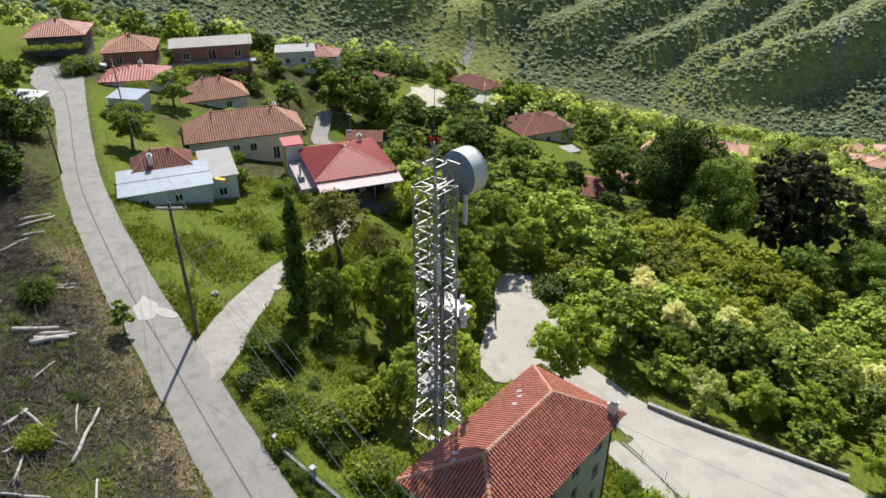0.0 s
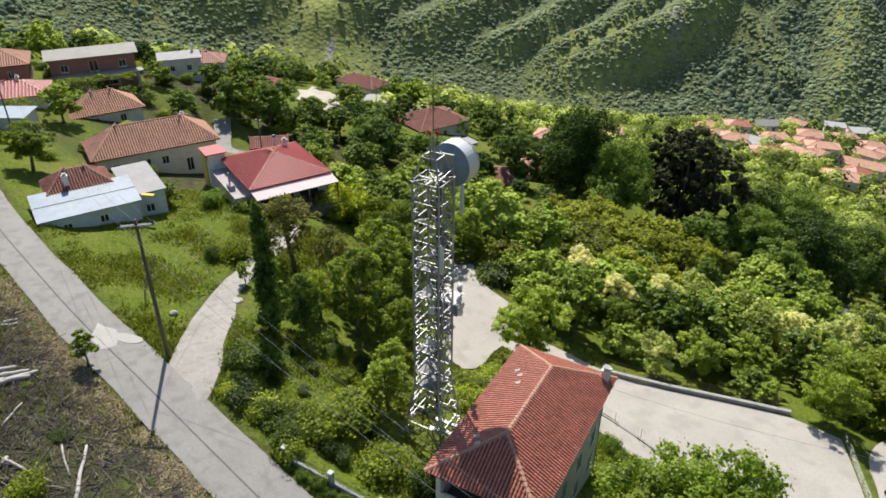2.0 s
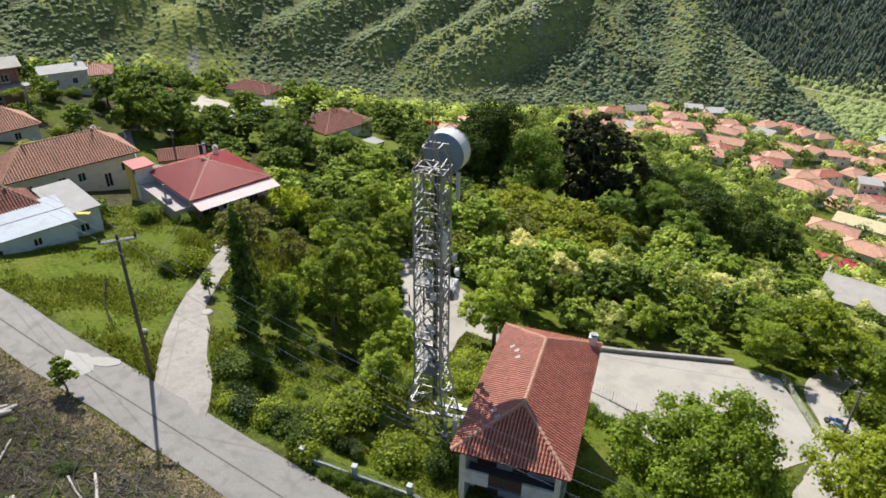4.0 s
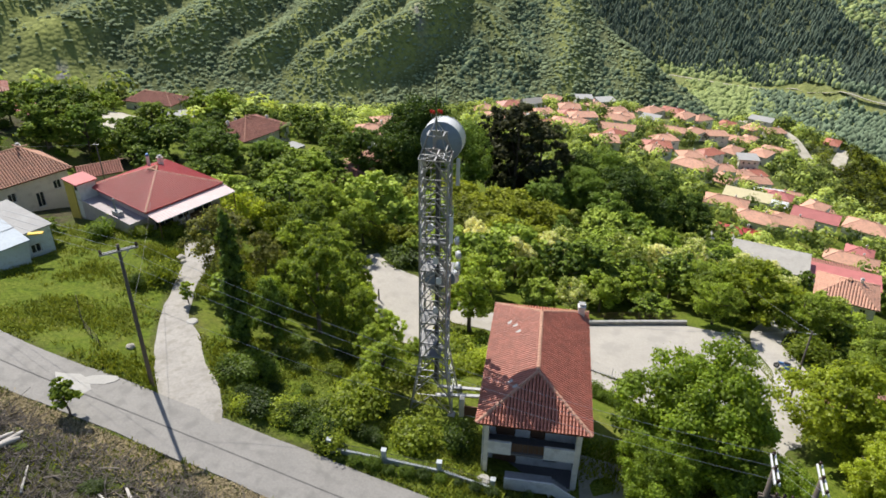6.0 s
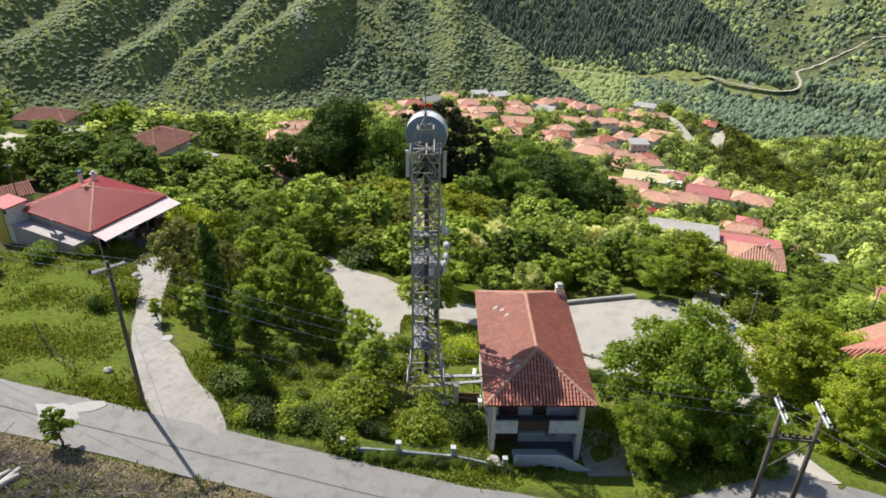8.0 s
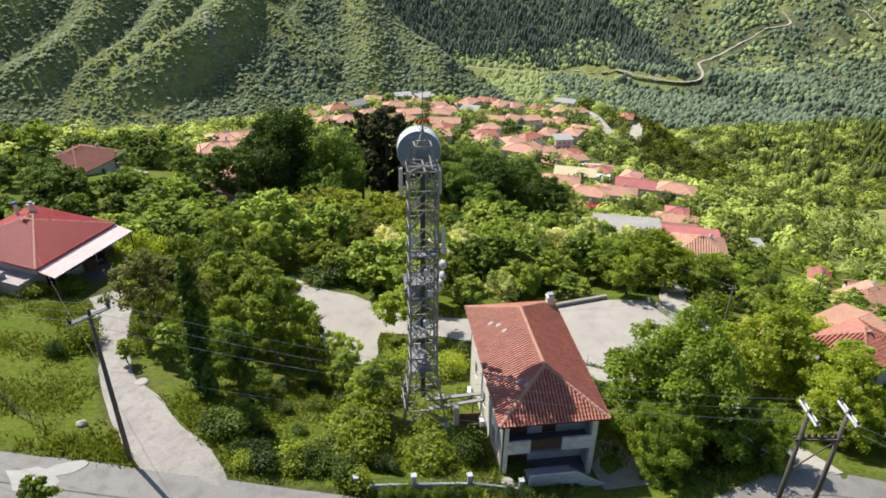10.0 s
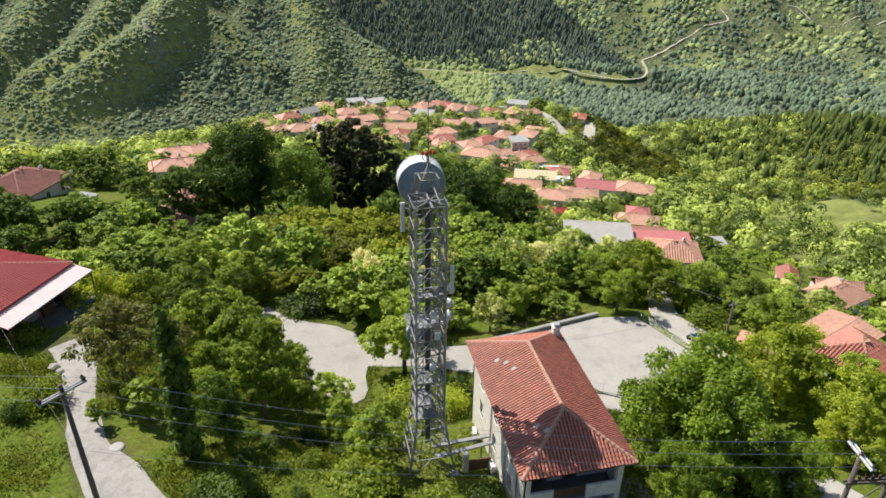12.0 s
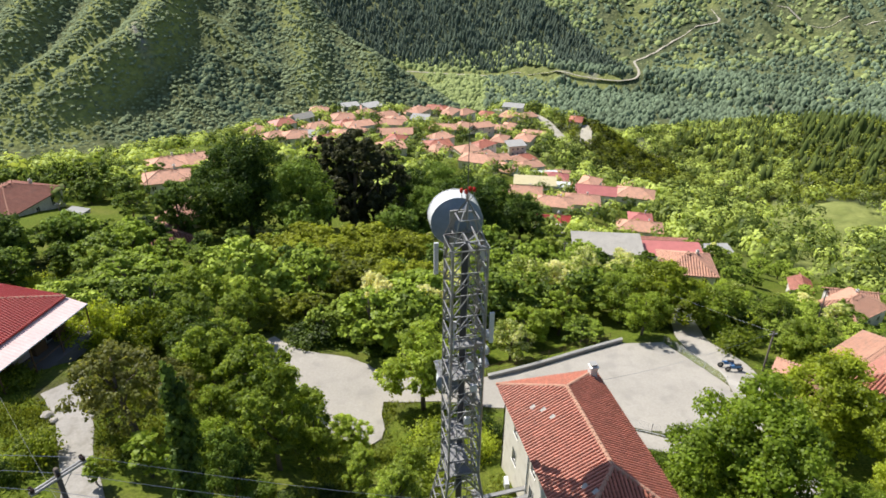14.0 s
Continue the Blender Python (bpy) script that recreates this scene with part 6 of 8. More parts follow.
def yard_wall():
    top = thing("yard_wall", "low retaining wall with pale coping and rusty rail", "wall")
    line = along([(8.5, 21.1), (14, 22.2), (20, 23.8), (25.6, 25.2)], 1.6)
    s, c, r = Shape(), Shape(), Shape()
    for (x0, y0), (x1, y1) in zip(line, line[1:]):
        z0, z1 = yard_z(x0, y0), yard_z(x1, y1)
        for sh, lo, hi, w in ((s, -1.8, 0.36, 0.14), (c, 0.36, 0.46, 0.19)):
            v = []
            for x, y, z in ((x0, y0, z0), (x1, y1, z1)):
                v += [(x, y - w, z + lo), (x, y + w, z + lo), (x, y + w, z + hi), (x, y - w, z + hi)]
            sh.add(v, [(0, 1, 2, 3), (7, 6, 5, 4), (0, 4, 5, 1), (1, 5, 6, 2), (2, 6, 7, 3), (3, 7, 4, 0)])
        r.tube([(x0, y0 + 0.5, z0 - 0.4), (x0, y0 + 0.5, z0 + 1.25)], 0.025, 5)
        for u in (0.55, 0.9, 1.22):
            r.tube([(x0, y0 + 0.5, z0 + u), (x1, y1 + 0.5, z1 + u)], 0.02, 4)
    part("wall", s, STONE, top)
    part("coping", c, FRESH, top, "pale concrete coping")
    part("rail", r, SHUTTER, top, "rusty brown pipe rail")


yard_wall()


def mesh_fence(name, points, tall, label, step=2.0, material=STEEL):
    top = thing(name, label, "fence")
    line = along(points, step)
    for i, (x, y) in enumerate(line):
        z = height(x, y) + 0.03
        part("post", Shape().tube([(x, y, z - 0.3), (x, y, z + tall)], 0.03, 5), material, top)
        if i + 1 < len(line):
            x1, y1 = line[i + 1]
            z1 = height(x1, y1) + 0.03
            s = Shape()
            for u in np.linspace(0.08, 0.98, 6):
                s.tube([(x, y, z + tall * u), (x1, y1, z1 + tall * u)], 0.008, 3, False)
            for t in np.linspace(0, 1, 9)[1:-1]:
                a, b, c = x + (x1 - x) * t, y + (y1 - y) * t, z + (z1 - z) * t
                s.tube([(a, b, c + 0.08), (a, b, c + tall)], 0.006, 3, False)
            part("mesh_panel", s, material, top)


mesh_fence("yard_fence", [(9.2, 14.9), (14, 13.4), (18.6, 11.4), (23.4, 8.4), (28, 9.0)], 1.15, "low wire mesh fence along the concrete yard")
mesh_fence("lane_fence", [(30.4, 24.3), (32.0, 18.6), (33.3, 13.4)], 0.9, "low wire fence between yard and lane")
s_k = Shape()
for (kx0, ky0), (kx1, ky1) in zip(along([(9.2, 14.75), (14, 13.2), (18.6, 11.2), (23.4, 8.2)], 1.5), along([(9.2, 14.75), (14, 13.2), (18.6, 11.2), (23.4, 8.2)], 1.5)[1:]):
    v_k = []
    for x, y in ((kx0, ky0), (kx1, ky1)):
        z = yard_z(x, y)
        v_k += [(x, y - 0.09, z - 0.6), (x, y + 0.09, z - 0.6), (x, y + 0.09, z + 0.1), (x, y - 0.09, z + 0.1)]
    s_k.add(v_k, [(0, 1, 2, 3), (7, 6, 5, 4), (0, 4, 5, 1), (1, 5, 6, 2), (2, 6, 7, 3), (3, 7, 4, 0)])
tagged(new("kerb", s_k.mesh("kerb", GREYSLAB)), "raised concrete kerb under the yard fence", "kerb", kind="structure")
mesh_fence("field_fence", [(-33, 1.5), (-30, -2.0), (-27, -4.4)], 1.0, "old wire fence on thin posts in the grass", 1.5, POLEWOOD)


def lane_bollard(x, y):
    top = thing("lane_post", "dark timber post at the lane edge", "post", pose(x, y, height(x, y)))
    part("post", Shape().tube([(0, 0, -0.3), (0, 0, 1.5)], [0.11, 0.09], 8), POLEWOOD, top)


lane_bollard(-10.2, 21.2)


def manhole(x, y, z):
    top = thing("stone_slab", "pale round stone slab lying in the grass", "stone", pose(x, y, z))
    part("slab", Shape().lathe([(0.0, 0.12), (0.42, 0.11), (0.52, 0.04), (0.5, -0.1)], 14), FRESH, top)


manhole(-22.2, 1.6, height(-22.2, 1.6) + 0.05)


def boulder(x, y, r, seed, label="grey boulder in the grass"):
    rng = random.Random(seed)
    bm = bmesh.new()
    bmesh.ops.create_icosphere(bm, subdivisions=2, radius=r)
    for v in bm.verts:
        v.co *= rng.uniform(0.78, 1.12)
        v.co.z *= 0.7
    me = bpy.data.meshes.new("boulder")
    bm.to_mesh(me)
    bm.free()
    me.materials.append(STONE)
    ob = new("boulder", me)
    ob.location = (x, y, height(x, y) + r * 0.2)
    tagged(ob, label, "boulder", "boulders")


for n_b, (bx, by, br) in enumerate(((-25.2, -3.2, 0.4), (-29.5, 13.4, 0.5), (-28.8, 12.6, 0.35))):
    boulder(bx, by, br, n_b)


def motorbike(x, y, yaw):
    z = height(x, y) + 0.05
    top = thing("motorbike", "blue motorbike parked at the lane edge", "motorbike", pose(x, y, z, 0, 0, yaw), "parked motorbikes")
    for u in (-0.65, 0.65):
        w = part("wheel", Shape().lathe([(0.2, -0.05), (0.3, -0.05), (0.32, 0.0), (0.3, 0.05), (0.2, 0.05)], 16, Matrix.Translation((u, 0, 0.3)) @ pose(0, 0, 0, 90, 0, 0)), CABLE, top)
        part("rim", Shape().lathe([(0.03, -0.03), (0.2, -0.02), (0.2, 0.02), (0.03, 0.03)], 12, Matrix.Translation((u, 0, 0.3)) @ pose(0, 0, 0, 90, 0, 0)), STEEL, w)
    part("body", Shape().add([(-0.7, -0.12, 0.55), (0.3, -0.16, 0.5), (0.6, -0.08, 0.8), (-0.6, -0.1, 0.85), (-0.7, 0.12, 0.55), (0.3, 0.16, 0.5), (0.6, 0.08, 0.8), (-0.6, 0.1, 0.85)],
                             [(0, 1, 2, 3), (7, 6, 5, 4), (0, 4, 5, 1), (1, 5, 6, 2), (2, 6, 7, 3), (3, 7, 4, 0)]), BLUEPAINT, top)
    part("seat", Shape().box(-0.65, 0.05, -0.13, 0.13, 0.83, 0.92), CABLE, top)
    part("handlebar", Shape().tube([(0.5, -0.32, 1.0), (0.58, 0, 0.95), (0.5, 0.32, 1.0)], 0.02, 5).tube([(0.58, 0, 0.95), (0.68, 0, 0.3)], 0.03, 5), STEEL, top)


for k in range(2):
    motorbike(34.6 + 0.25 * k, 18.4 - 0.95 * k, 160 + 7 * k)


def retaining_block(x, y):
    top = thing("masonry_pier", "short masonry pier with boarding beside the tower foot", "pier", pose(x, y, height(x, y)))
    part("pier", Shape().box(-0.2, 0.2, -0.2, 0.2, -0.6, 1.9), CREAM, top)
    part("boarding", Shape().box(0.2, 2.0, -0.05, 0.05, 0.0, 1.1), SHUTTER, top)


retaining_block(2.6, -1.6)
manhole(5.2, -9.2, height(5.2, -9.2) + 0.02)
tarp = thing("yellow_sheet", "yellow plastic sheet on the slab roof edge", "sheet", pose(-41.6, 8.6, 3.98, 0, 0, 20))
part("sheet", Shape().box(-0.7, 0.7, -0.25, 0.25, 0, 0.12), YELLOW, tarp)


# ---------------------------------------------------------------- felled slope: logs and brush
def log(x, y, length, r, yaw, tilt, seed):
    rng = random.Random(seed)
    z = height(x, y)
    pts = [(u, rng.uniform(-0.12, 0.12) * length * 0.12, rng.uniform(0, 0.1)) for u in np.linspace(-length / 2, length / 2, 5)]
    ob = new("log", Shape().tube(pts, [r * k for k in (1.0, 0.95, 0.85, 0.75, 0.6)], 8).mesh("log", DEADWOOD, True))
    ob.matrix_basis = pose(x, y, z + r * 0.8, 0, tilt, yaw)
    tagged(ob, "bleached fallen log on the felled slope", "log", "fallen logs")


rng_l = random.Random(12)
LOGS_ONE = [((-27.4, -19.4), (-26.2, -16.4), 0.22), ((-25.2, -19), (-25, -15.6), 0.24), ((-25.6, -18.6), (-24.6, -16.4), 0.26), ((-26, -18), (-25.4, -16), 0.2), ((-12.6, -21.8), (-16.4, -18.2), 0.15), ((-19.1, -22.3), (-14.9, -21.4), 0.12), ((-17.8, -23.7), (-18.6, -21.9), 0.16), ((-17.6, -19.1), (-14.9, -20.5), 0.08), ((-13, -25), (-15.3, -23.4), 0.1), ((-15.6, -24.6), (-15.9, -23.6), 0.13), ((-44.3, -12.3), (-46.6, -8.1), 0.13), ((-45.6, -11.7), (-47.2, -8.2), 0.12), ((-42.6, -13), (-43.2, -10.5), 0.12), ((-16.6, -22.8), (-14.1, -21.2), 0.07), ((-32.8, -14.3), (-33, -12.2), 0.16), ((-32.3, -14.2), (-32.5, -12.5), 0.14), ((-40, -16), (-42, -12.5), 0.12), ((-36, -20.5), (-38, -17), 0.14), ((-48, -18), (-51, -14), 0.13)]
LOGS_TWO = [((-21.5, -20.5), (-22.6, -18.4), 0.09), ((-10.5, -24), (-12.5, -26), 0.12), ((-8, -22.5), (-10.6, -21.2), 0.1), ((-30, -21), (-31.5, -18.5), 0.12)]
LOGS = LOGS_ONE + LOGS_TWO
for (lx0, ly0), (lx1, ly1), lr in LOGS:
    log((lx0 + lx1) / 2, (ly0 + ly1) / 2, math.hypot(lx1 - lx0, ly1 - ly0), lr, math.degrees(math.atan2(ly1 - ly0, lx1 - lx0)), math.degrees(math.atan2(height(lx0, ly0) - height(lx1, ly1), math.hypot(lx1 - lx0, ly1 - ly0))), rng_l.random())


def brush():
    rng = np.random.RandomState(7)
    n = 70000
    x, y = rng.uniform(-68, 12, n), rng.uniform(-34, -4, n)
    line = np.interp(x, [p[0] for p in MAIN_ROAD], [p[1] for p in MAIN_ROAD])
    clump = wavy(x / 3.2, y / 3.2, 71, 3)
    keep = (line - y > 3.6 + 0.8 * clump) & (clump > -0.3 + 0.45 * rng.rand(n))
    x, y = x[keep], y[keep]
    z = land(x, y)
    n = len(x)
    half = rng.uniform(0.2, 0.7, n) + 1.2 * rng.rand(n) ** 5
    yaw, tilt = rng.uniform(0, 3.14, n), rng.normal(0.1, 0.25, n)
    way = np.c_[np.cos(yaw) * np.cos(tilt), np.sin(yaw) * np.cos(tilt), np.sin(tilt)]
    side = np.c_[-np.sin(yaw), np.cos(yaw), np.zeros(n)]
    up = np.cross(way, side)
    r = (0.014 + 0.045 * rng.rand(n) ** 3)[:, None]
    pile = np.maximum(wavy(x / 3.2, y / 3.2, 71, 3) - 0.15, 0) * 0.9
    c = np.c_[x, y, z + rng.uniform(0.02, 0.15, n) + pile * rng.rand(n)]
    ring = [side * r, -side * r * 0.5 + up * r * 0.87, -side * r * 0.5 - up * r * 0.87]
    v = np.stack([c - way * half[:, None] + k for k in ring] + [c + way * half[:, None] + k * 0.6 for k in ring], 1)
    quad = np.array([[0, 1, 4, 3], [1, 2, 5, 4], [2, 0, 3, 5]])
    faces = (np.arange(n)[:, None, None] * 6 + quad[None]).reshape(-1, 4)
    ob = new("brushwood", arrays_mesh("brushwood", v.reshape(-1, 3), faces, TWIGS))
    tagged(ob, "grey dry branches and twigs strewn on the felled slope", "brushwood", kind="stuff")


def dry_verge():
    """Straw-coloured cut grass along the felled side of the road."""
    rng = np.random.RandomState(17)
    n = 32000
    x = rng.uniform(-40, 12, n)
    line = np.interp(x, [p[0] for p in MAIN_ROAD], [p[1] for p in MAIN_ROAD])
    y = line - 2.25 - np.abs(rng.normal(0, 1.7, n)) - 0.5 * wavy(x / 3, x * 0, 75, 2)
    x, y = x[wavy(x / 2, y / 2, 76, 2) > -0.35], y[wavy(x / 2, y / 2, 76, 2) > -0.35]
    n = len(x)
    a, h = rng.uniform(0, 6.28, n), rng.uniform(0.03, 0.14, n)
    side = np.c_[np.cos(a), np.sin(a), np.zeros(n)] * rng.uniform(0.02, 0.07, n)[:, None]
    lean = np.c_[rng.normal(0, 0.16, n), rng.normal(0, 0.16, n), h]
    base = np.c_[x, y, land(x, y) - 0.01]
    v = np.stack([base - side, base + side, base + lean + side * 0.4, base + lean - side * 0.4], 1)
    tagged(new("dry_grass", arrays_mesh("dry_grass", v.reshape(-1, 3), np.arange(n * 4).reshape(-1, 4), STRAW)), "straw-coloured dry grass along the road verge", "grass", kind="stuff")


brush()
dry_verge()


def parked_car(x, y, yaw, paint, label):
    top = thing("car", label, "car", pose(x, y, height(x, y) + 0.02, 0, 0, yaw))
    s = Shape()
    prof = [(-2.05, 0.35), (-2.1, 0.75), (-1.95, 0.92), (-0.95, 0.98), (1.2, 0.96), (2.0, 0.8), (2.08, 0.45), (2.0, 0.3), (-1.95, 0.28)]
    k = len(prof)
    for w in (-0.82, 0.82):
        s.v += [(px0, w, pz0) for px0, pz0 in prof]
    s.f += [tuple(range(k)), tuple(reversed(range(k, 2 * k)))] + [(i, (i + 1) % k, (i + 1) % k + k, i + k) for i in range(k)]
    body = part("body", s, paint, top)
    c = Shape()
    cab = [(-1.75, 0.97, 0.78), (1.0, 0.97, 0.78), (0.35, 1.42, 0.62), (-1.35, 1.42, 0.62)]
    for w in (-1, 1):
        c.v += [(px0, w * pw, pz0) for px0, pz0, pw in cab]
    c.f += [(0, 1, 2, 3), (7, 6, 5, 4), (0, 4, 5, 1), (1, 5, 6, 2), (3, 2, 6, 7), (0, 3, 7, 4)]
    part("cabin_glass", c, GLASS, body)
    part("roof_panel", Shape().box(-1.33, 0.34, -0.62, 0.62, 1.42, 1.46), paint, body)
    for wx in (-1.3, 1.3):
        for wy in (-0.8, 0.8):
            wheel = part("wheel", Shape().tube([(wx, wy - 0.1, 0.31), (wx, wy + 0.1, 0.31)], 0.31, 12), CABLE, top)
            part("rim", Shape().tube([(wx, wy - 0.115, 0.31), (wx, wy + 0.115, 0.31)], 0.19, 10), STEEL, wheel)
    return top


parked_car(-90.5, 111.0, 35, BLUEMETAL, "silver-blue car parked beside the gravel lot")
parked_car(-103.0, 22.4, 60, GREYWALL, "grey car parked before the dark house")

# ---------------------------------------------------------------- the village on the spur: x, y, roof
# the nearest row, house by house: x, y, turn, length, depth, wall height, roof rise, wall, roof, roof kind, storeys of windows, label
NEAR_ROW = [(62.5, 137, -18, 11.5, 6.5, 3.2, 1.5, CREAM, REDMETAL, "hip", 1, "low house with bright red sheet roof"), (59.5, 129.5, -18, 11.0, 4.0, 2.4, 0.5, GREYWALL, ETERNIT, "pent", 0, "grey lean-to with fibre cement roof"),
            (54.5, 86.0, -17, 14.0, 7.5, 3.0, 1.0, GREYWALL, ETERNIT, "pent", 0, "long grey barn with fibre cement roof"), (67.0, 84.0, -17, 15.0, 5.0, 4.2, 0.5, PLASTER, PINKMETAL, "pent", 0, "long white building with faded red sheet roof"),
            (69.0, 90.5, -17, 9.0, 4.5, 4.6, 0.6, CREAM, TILE_BROWN, "gable", 0, "low house with dull red tile roof"), (62.6, 69.0, -20, 9.4, 8.4, 5.4, 2.2, CREAM, TILE_PALE, "hip", 2, "tall house with orange hipped tile roof"),
            (96.0, 121, -15, 8.6, 6.0, 3.0, 1.2, CREAM, TILE_BROWN, "gable", 1, "low house with brownish tile roof"), (115.0, 131, -10, 9.0, 5.0, 2.0, 0.2, CREAM, GREYSLAB, "pent", 0, "low pale shell of a house with slab roof"),
            (105.6, 197, -25, 15.0, 8.0, 4.0, 2.2, PLASTER, PINKMETAL, "gable", 1, "house with pink sheet roof"), (90.0, 178, -22, 14.5, 9.0, 4.2, 2.0, PLASTER, TILE_PALE, "hip", 1, "house with weathered pink tile roof"),
            (128.6, 207, -30, 15.0, 10.0, 5.6, 2.6, PLASTER, TILE_PALE, "hip", 2, "white two-storey house with orange tile roof"), (102.0, 154.5, -24, 14.5, 7.5, 3.4, 2.0, PLASTER, TILE_PALE, "hip", 1, "long house with pale orange tile roof"),
            (112.0, 172, -24, 8.0, 7.0, 3.4, 1.6, PLASTER, PINKMETAL, "hip", 1, "small house with faded red roof"), (99.4, 64.0, 18, 11.0, 8.0, 3.6, 2.2, PLASTER, TILE_PALE, "hip", 1, "house with orange hipped tile roof among gardens"),
            (105.0, 70.0, -24, 9.0, 6.0, 3.6, 1.9, PLASTER, TILE_PALE, "gable", 1, "house wing with orange tile roof"), (97.4, 76.5, 60, 5.0, 4.0, 3.0, 1.3, CREAM, TILE, "gable", 0, "small outhouse with red tile roof"),
            (83.5, 206, -20, 16.0, 8.0, 3.4, 0.3, CREAM, OCHRE_PALE, "pent", 0, "long building with flat cream roof"), (70.0, 183, -20, 14.0, 8.0, 3.6, 2.0, PLASTER, TILE_PALE, "hip", 1, "house with faded red tile roof"),
            (77.4, 172.4, -24, 14.0, 8.0, 3.6, 2.1, CREAM, TILE_PALE, "hip", 1, "house with salmon tile roof"), (95.0, 206, -20, 6.0, 5.0, 3.0, 0.2, PLASTER, WHITE, "pent", 0, "shed with white sheet roof"),
            (67.6, 232, -32, 15.0, 9.0, 6.0, 2.2, CREAM, TILE_PALE, "hip", 2, "broad two-storey house with salmon roof"), (37.0, 290, -8, 25.0, 8.0, 3.4, 2.0, PLASTER, TILE_PALE, "gable", 1, "long low building with salmon tile roof"),
            (104.0, 246, -10, 11.0, 8.0, 3.4, 0.3, GREYWALL, WHITE, "pent", 0, "low building with white sheet roof"), (103.0, 232, -24, 11.0, 8.0, 4.0, 2.2, PLASTER, PINKMETAL, "hip", 1, "house with faded red hipped roof")]
for vx, vy, turn, v_lx, v_ly, tall, v_rise, wall_mat, roof_mat, roof_kind, storeys, text in NEAR_ROW:
    ground_z = height(vx, vy) - 0.3
    glaze = [(sd, u, 0.9 + 2.6 * k) for k in range(storeys) for sd in "sw" for u in (0.2, 0.5, 0.8)]
    house("hill_house", text, vx, vy, turn, v_lx, v_ly, ground_z, ground_z + tall, v_rise, wall_mat, roof_mat, roof_kind, 0.45, None, (0.5, 0.6) if vy < 140 and roof_mat in (TILE_PALE, TILE_BROWN, TILE) else None, glaze,
          [(v_lx * 0.2, 1.0, 2.2)] if roof_kind == "hip" else (), roof_kind != "pent", group="village houses", roof_bed=TILE_BED_SHADED if vy < 140 and roof_mat in (TILE_PALE, TILE_BROWN, TILE) else None)
NEAR_VILLAGE = [(-30, 95, "p"), (-38, 127, "p"), (-45, 169, "t"), (-40, 179, "t")]
MID_VILLAGE = [(-7, 242, "t"), (147, 245, "t"), (32, 246, "p"), (89, 269, "p"), (-16, 270, "t"), (21, 280, "t"), (-25, 291, "t"), (24, 291, "p"), (87, 294, "r"), (-12, 294, "r"), (111, 298, "r"), (18, 298, "r"), (110, 308, "w"), (18, 309, "p")]
END_VILLAGE = [(42, 311, "p"), (-2, 315, "g"), (104, 317, "t"), (96, 329, "p"), (16, 336, "p"), (63, 337, "w"), (83, 350, "t"), (9, 367, "t"), (28, 376, "w"), (143, 383, "t"), (178, 384, "r"), (117, 391, "r"), (140, 403, "w")]
VILLAGE_LOOKS = {"t": (TILE_PALE, "hip", "house with pale orange tiled hip roof"), "p": (TILE_PALE, "hip", "house with weathered pink tile roof"), "r": (TILE, "hip", "house with red tiled roof"),
                 "w": (GREYSLAB, "pent", "low house with pale flat roof"), "g": (ETERNIT, "gable", "grey-roofed barn"), "y": (CREAM, "pent", "flat roof of pale concrete")}
rng_v = random.Random(77)
VILLAGE_PLAN = [(-34, 262), (6, 372), (40, 392), (92, 362), (150, 392), (124, 300), (128, 216), (104, 158), (64, 172), (78, 250), (34, 240)]
VILLAGE = NEAR_VILLAGE + MID_VILLAGE + END_VILLAGE
for _ in range(900):
    vx, vy = rng_v.uniform(-40, 160), rng_v.uniform(150, 400)
    if len(VILLAGE) < 66 and bool(in_poly(np.array([vx]), np.array([vy]), VILLAGE_PLAN)[0]) and all(math.hypot(vx - a, vy - b) > 13.5 for a, b, _ in VILLAGE) and all(math.hypot(vx - row[0], vy - row[1]) > 15 for row in NEAR_ROW) and float(road_near(np.array([vx]), np.array([vy]))[0][0]) > 7:
        VILLAGE.append((vx, vy, rng_v.choice("tprtptprtpw")))
for vx, vy, look_key in VILLAGE:
    roof_mat, roof_kind, text = VILLAGE_LOOKS[look_key]
    v_lx, v_ly = (rng_v.uniform(9.5, 14), rng_v.uniform(7.5, 9.5)) if vy > 150 else (rng_v.uniform(8.5, 11.5), rng_v.uniform(6.5, 8.0))
    v_ly = v_ly * (0.75 if look_key == "g" else 1.0)
    ground_z = height(vx, vy) - 0.3
    tall = rng_v.uniform(3.0, 4.2) if rng_v.random() < 0.6 else rng_v.uniform(5.0, 6.0)
    sills = [0.9] if tall < 4.5 else [0.8, 3.5]
    glaze = [(sd, u, z) for sd in "sw" for u in (0.22, 0.5, 0.78) for z in sills]
    house("hill_house", text + (", two storeys" if tall > 4.5 else ", one storey") + " and white walls", vx, vy, rng_v.choice((-20, 8, 25, 55)) + rng_v.uniform(-8, 8), v_lx, v_ly, ground_z, ground_z + tall, 0.25 if roof_kind == "pent" else rng_v.uniform(1.6, 2.2),
          rng_v.choice((PLASTER, WHITE, CREAM, CREAM)), roof_mat, roof_kind, 0.45, None, (0.6, 0.7) if roof_kind == "hip" and vy < 120 else None, glaze, [(v_lx * 0.2, 1.0, 2.2)] if roof_kind == "hip" else (), roof_kind == "hip", group="village houses", roof_bed=TILE_BED_SHADED if roof_kind == "hip" and vy < 120 else None)

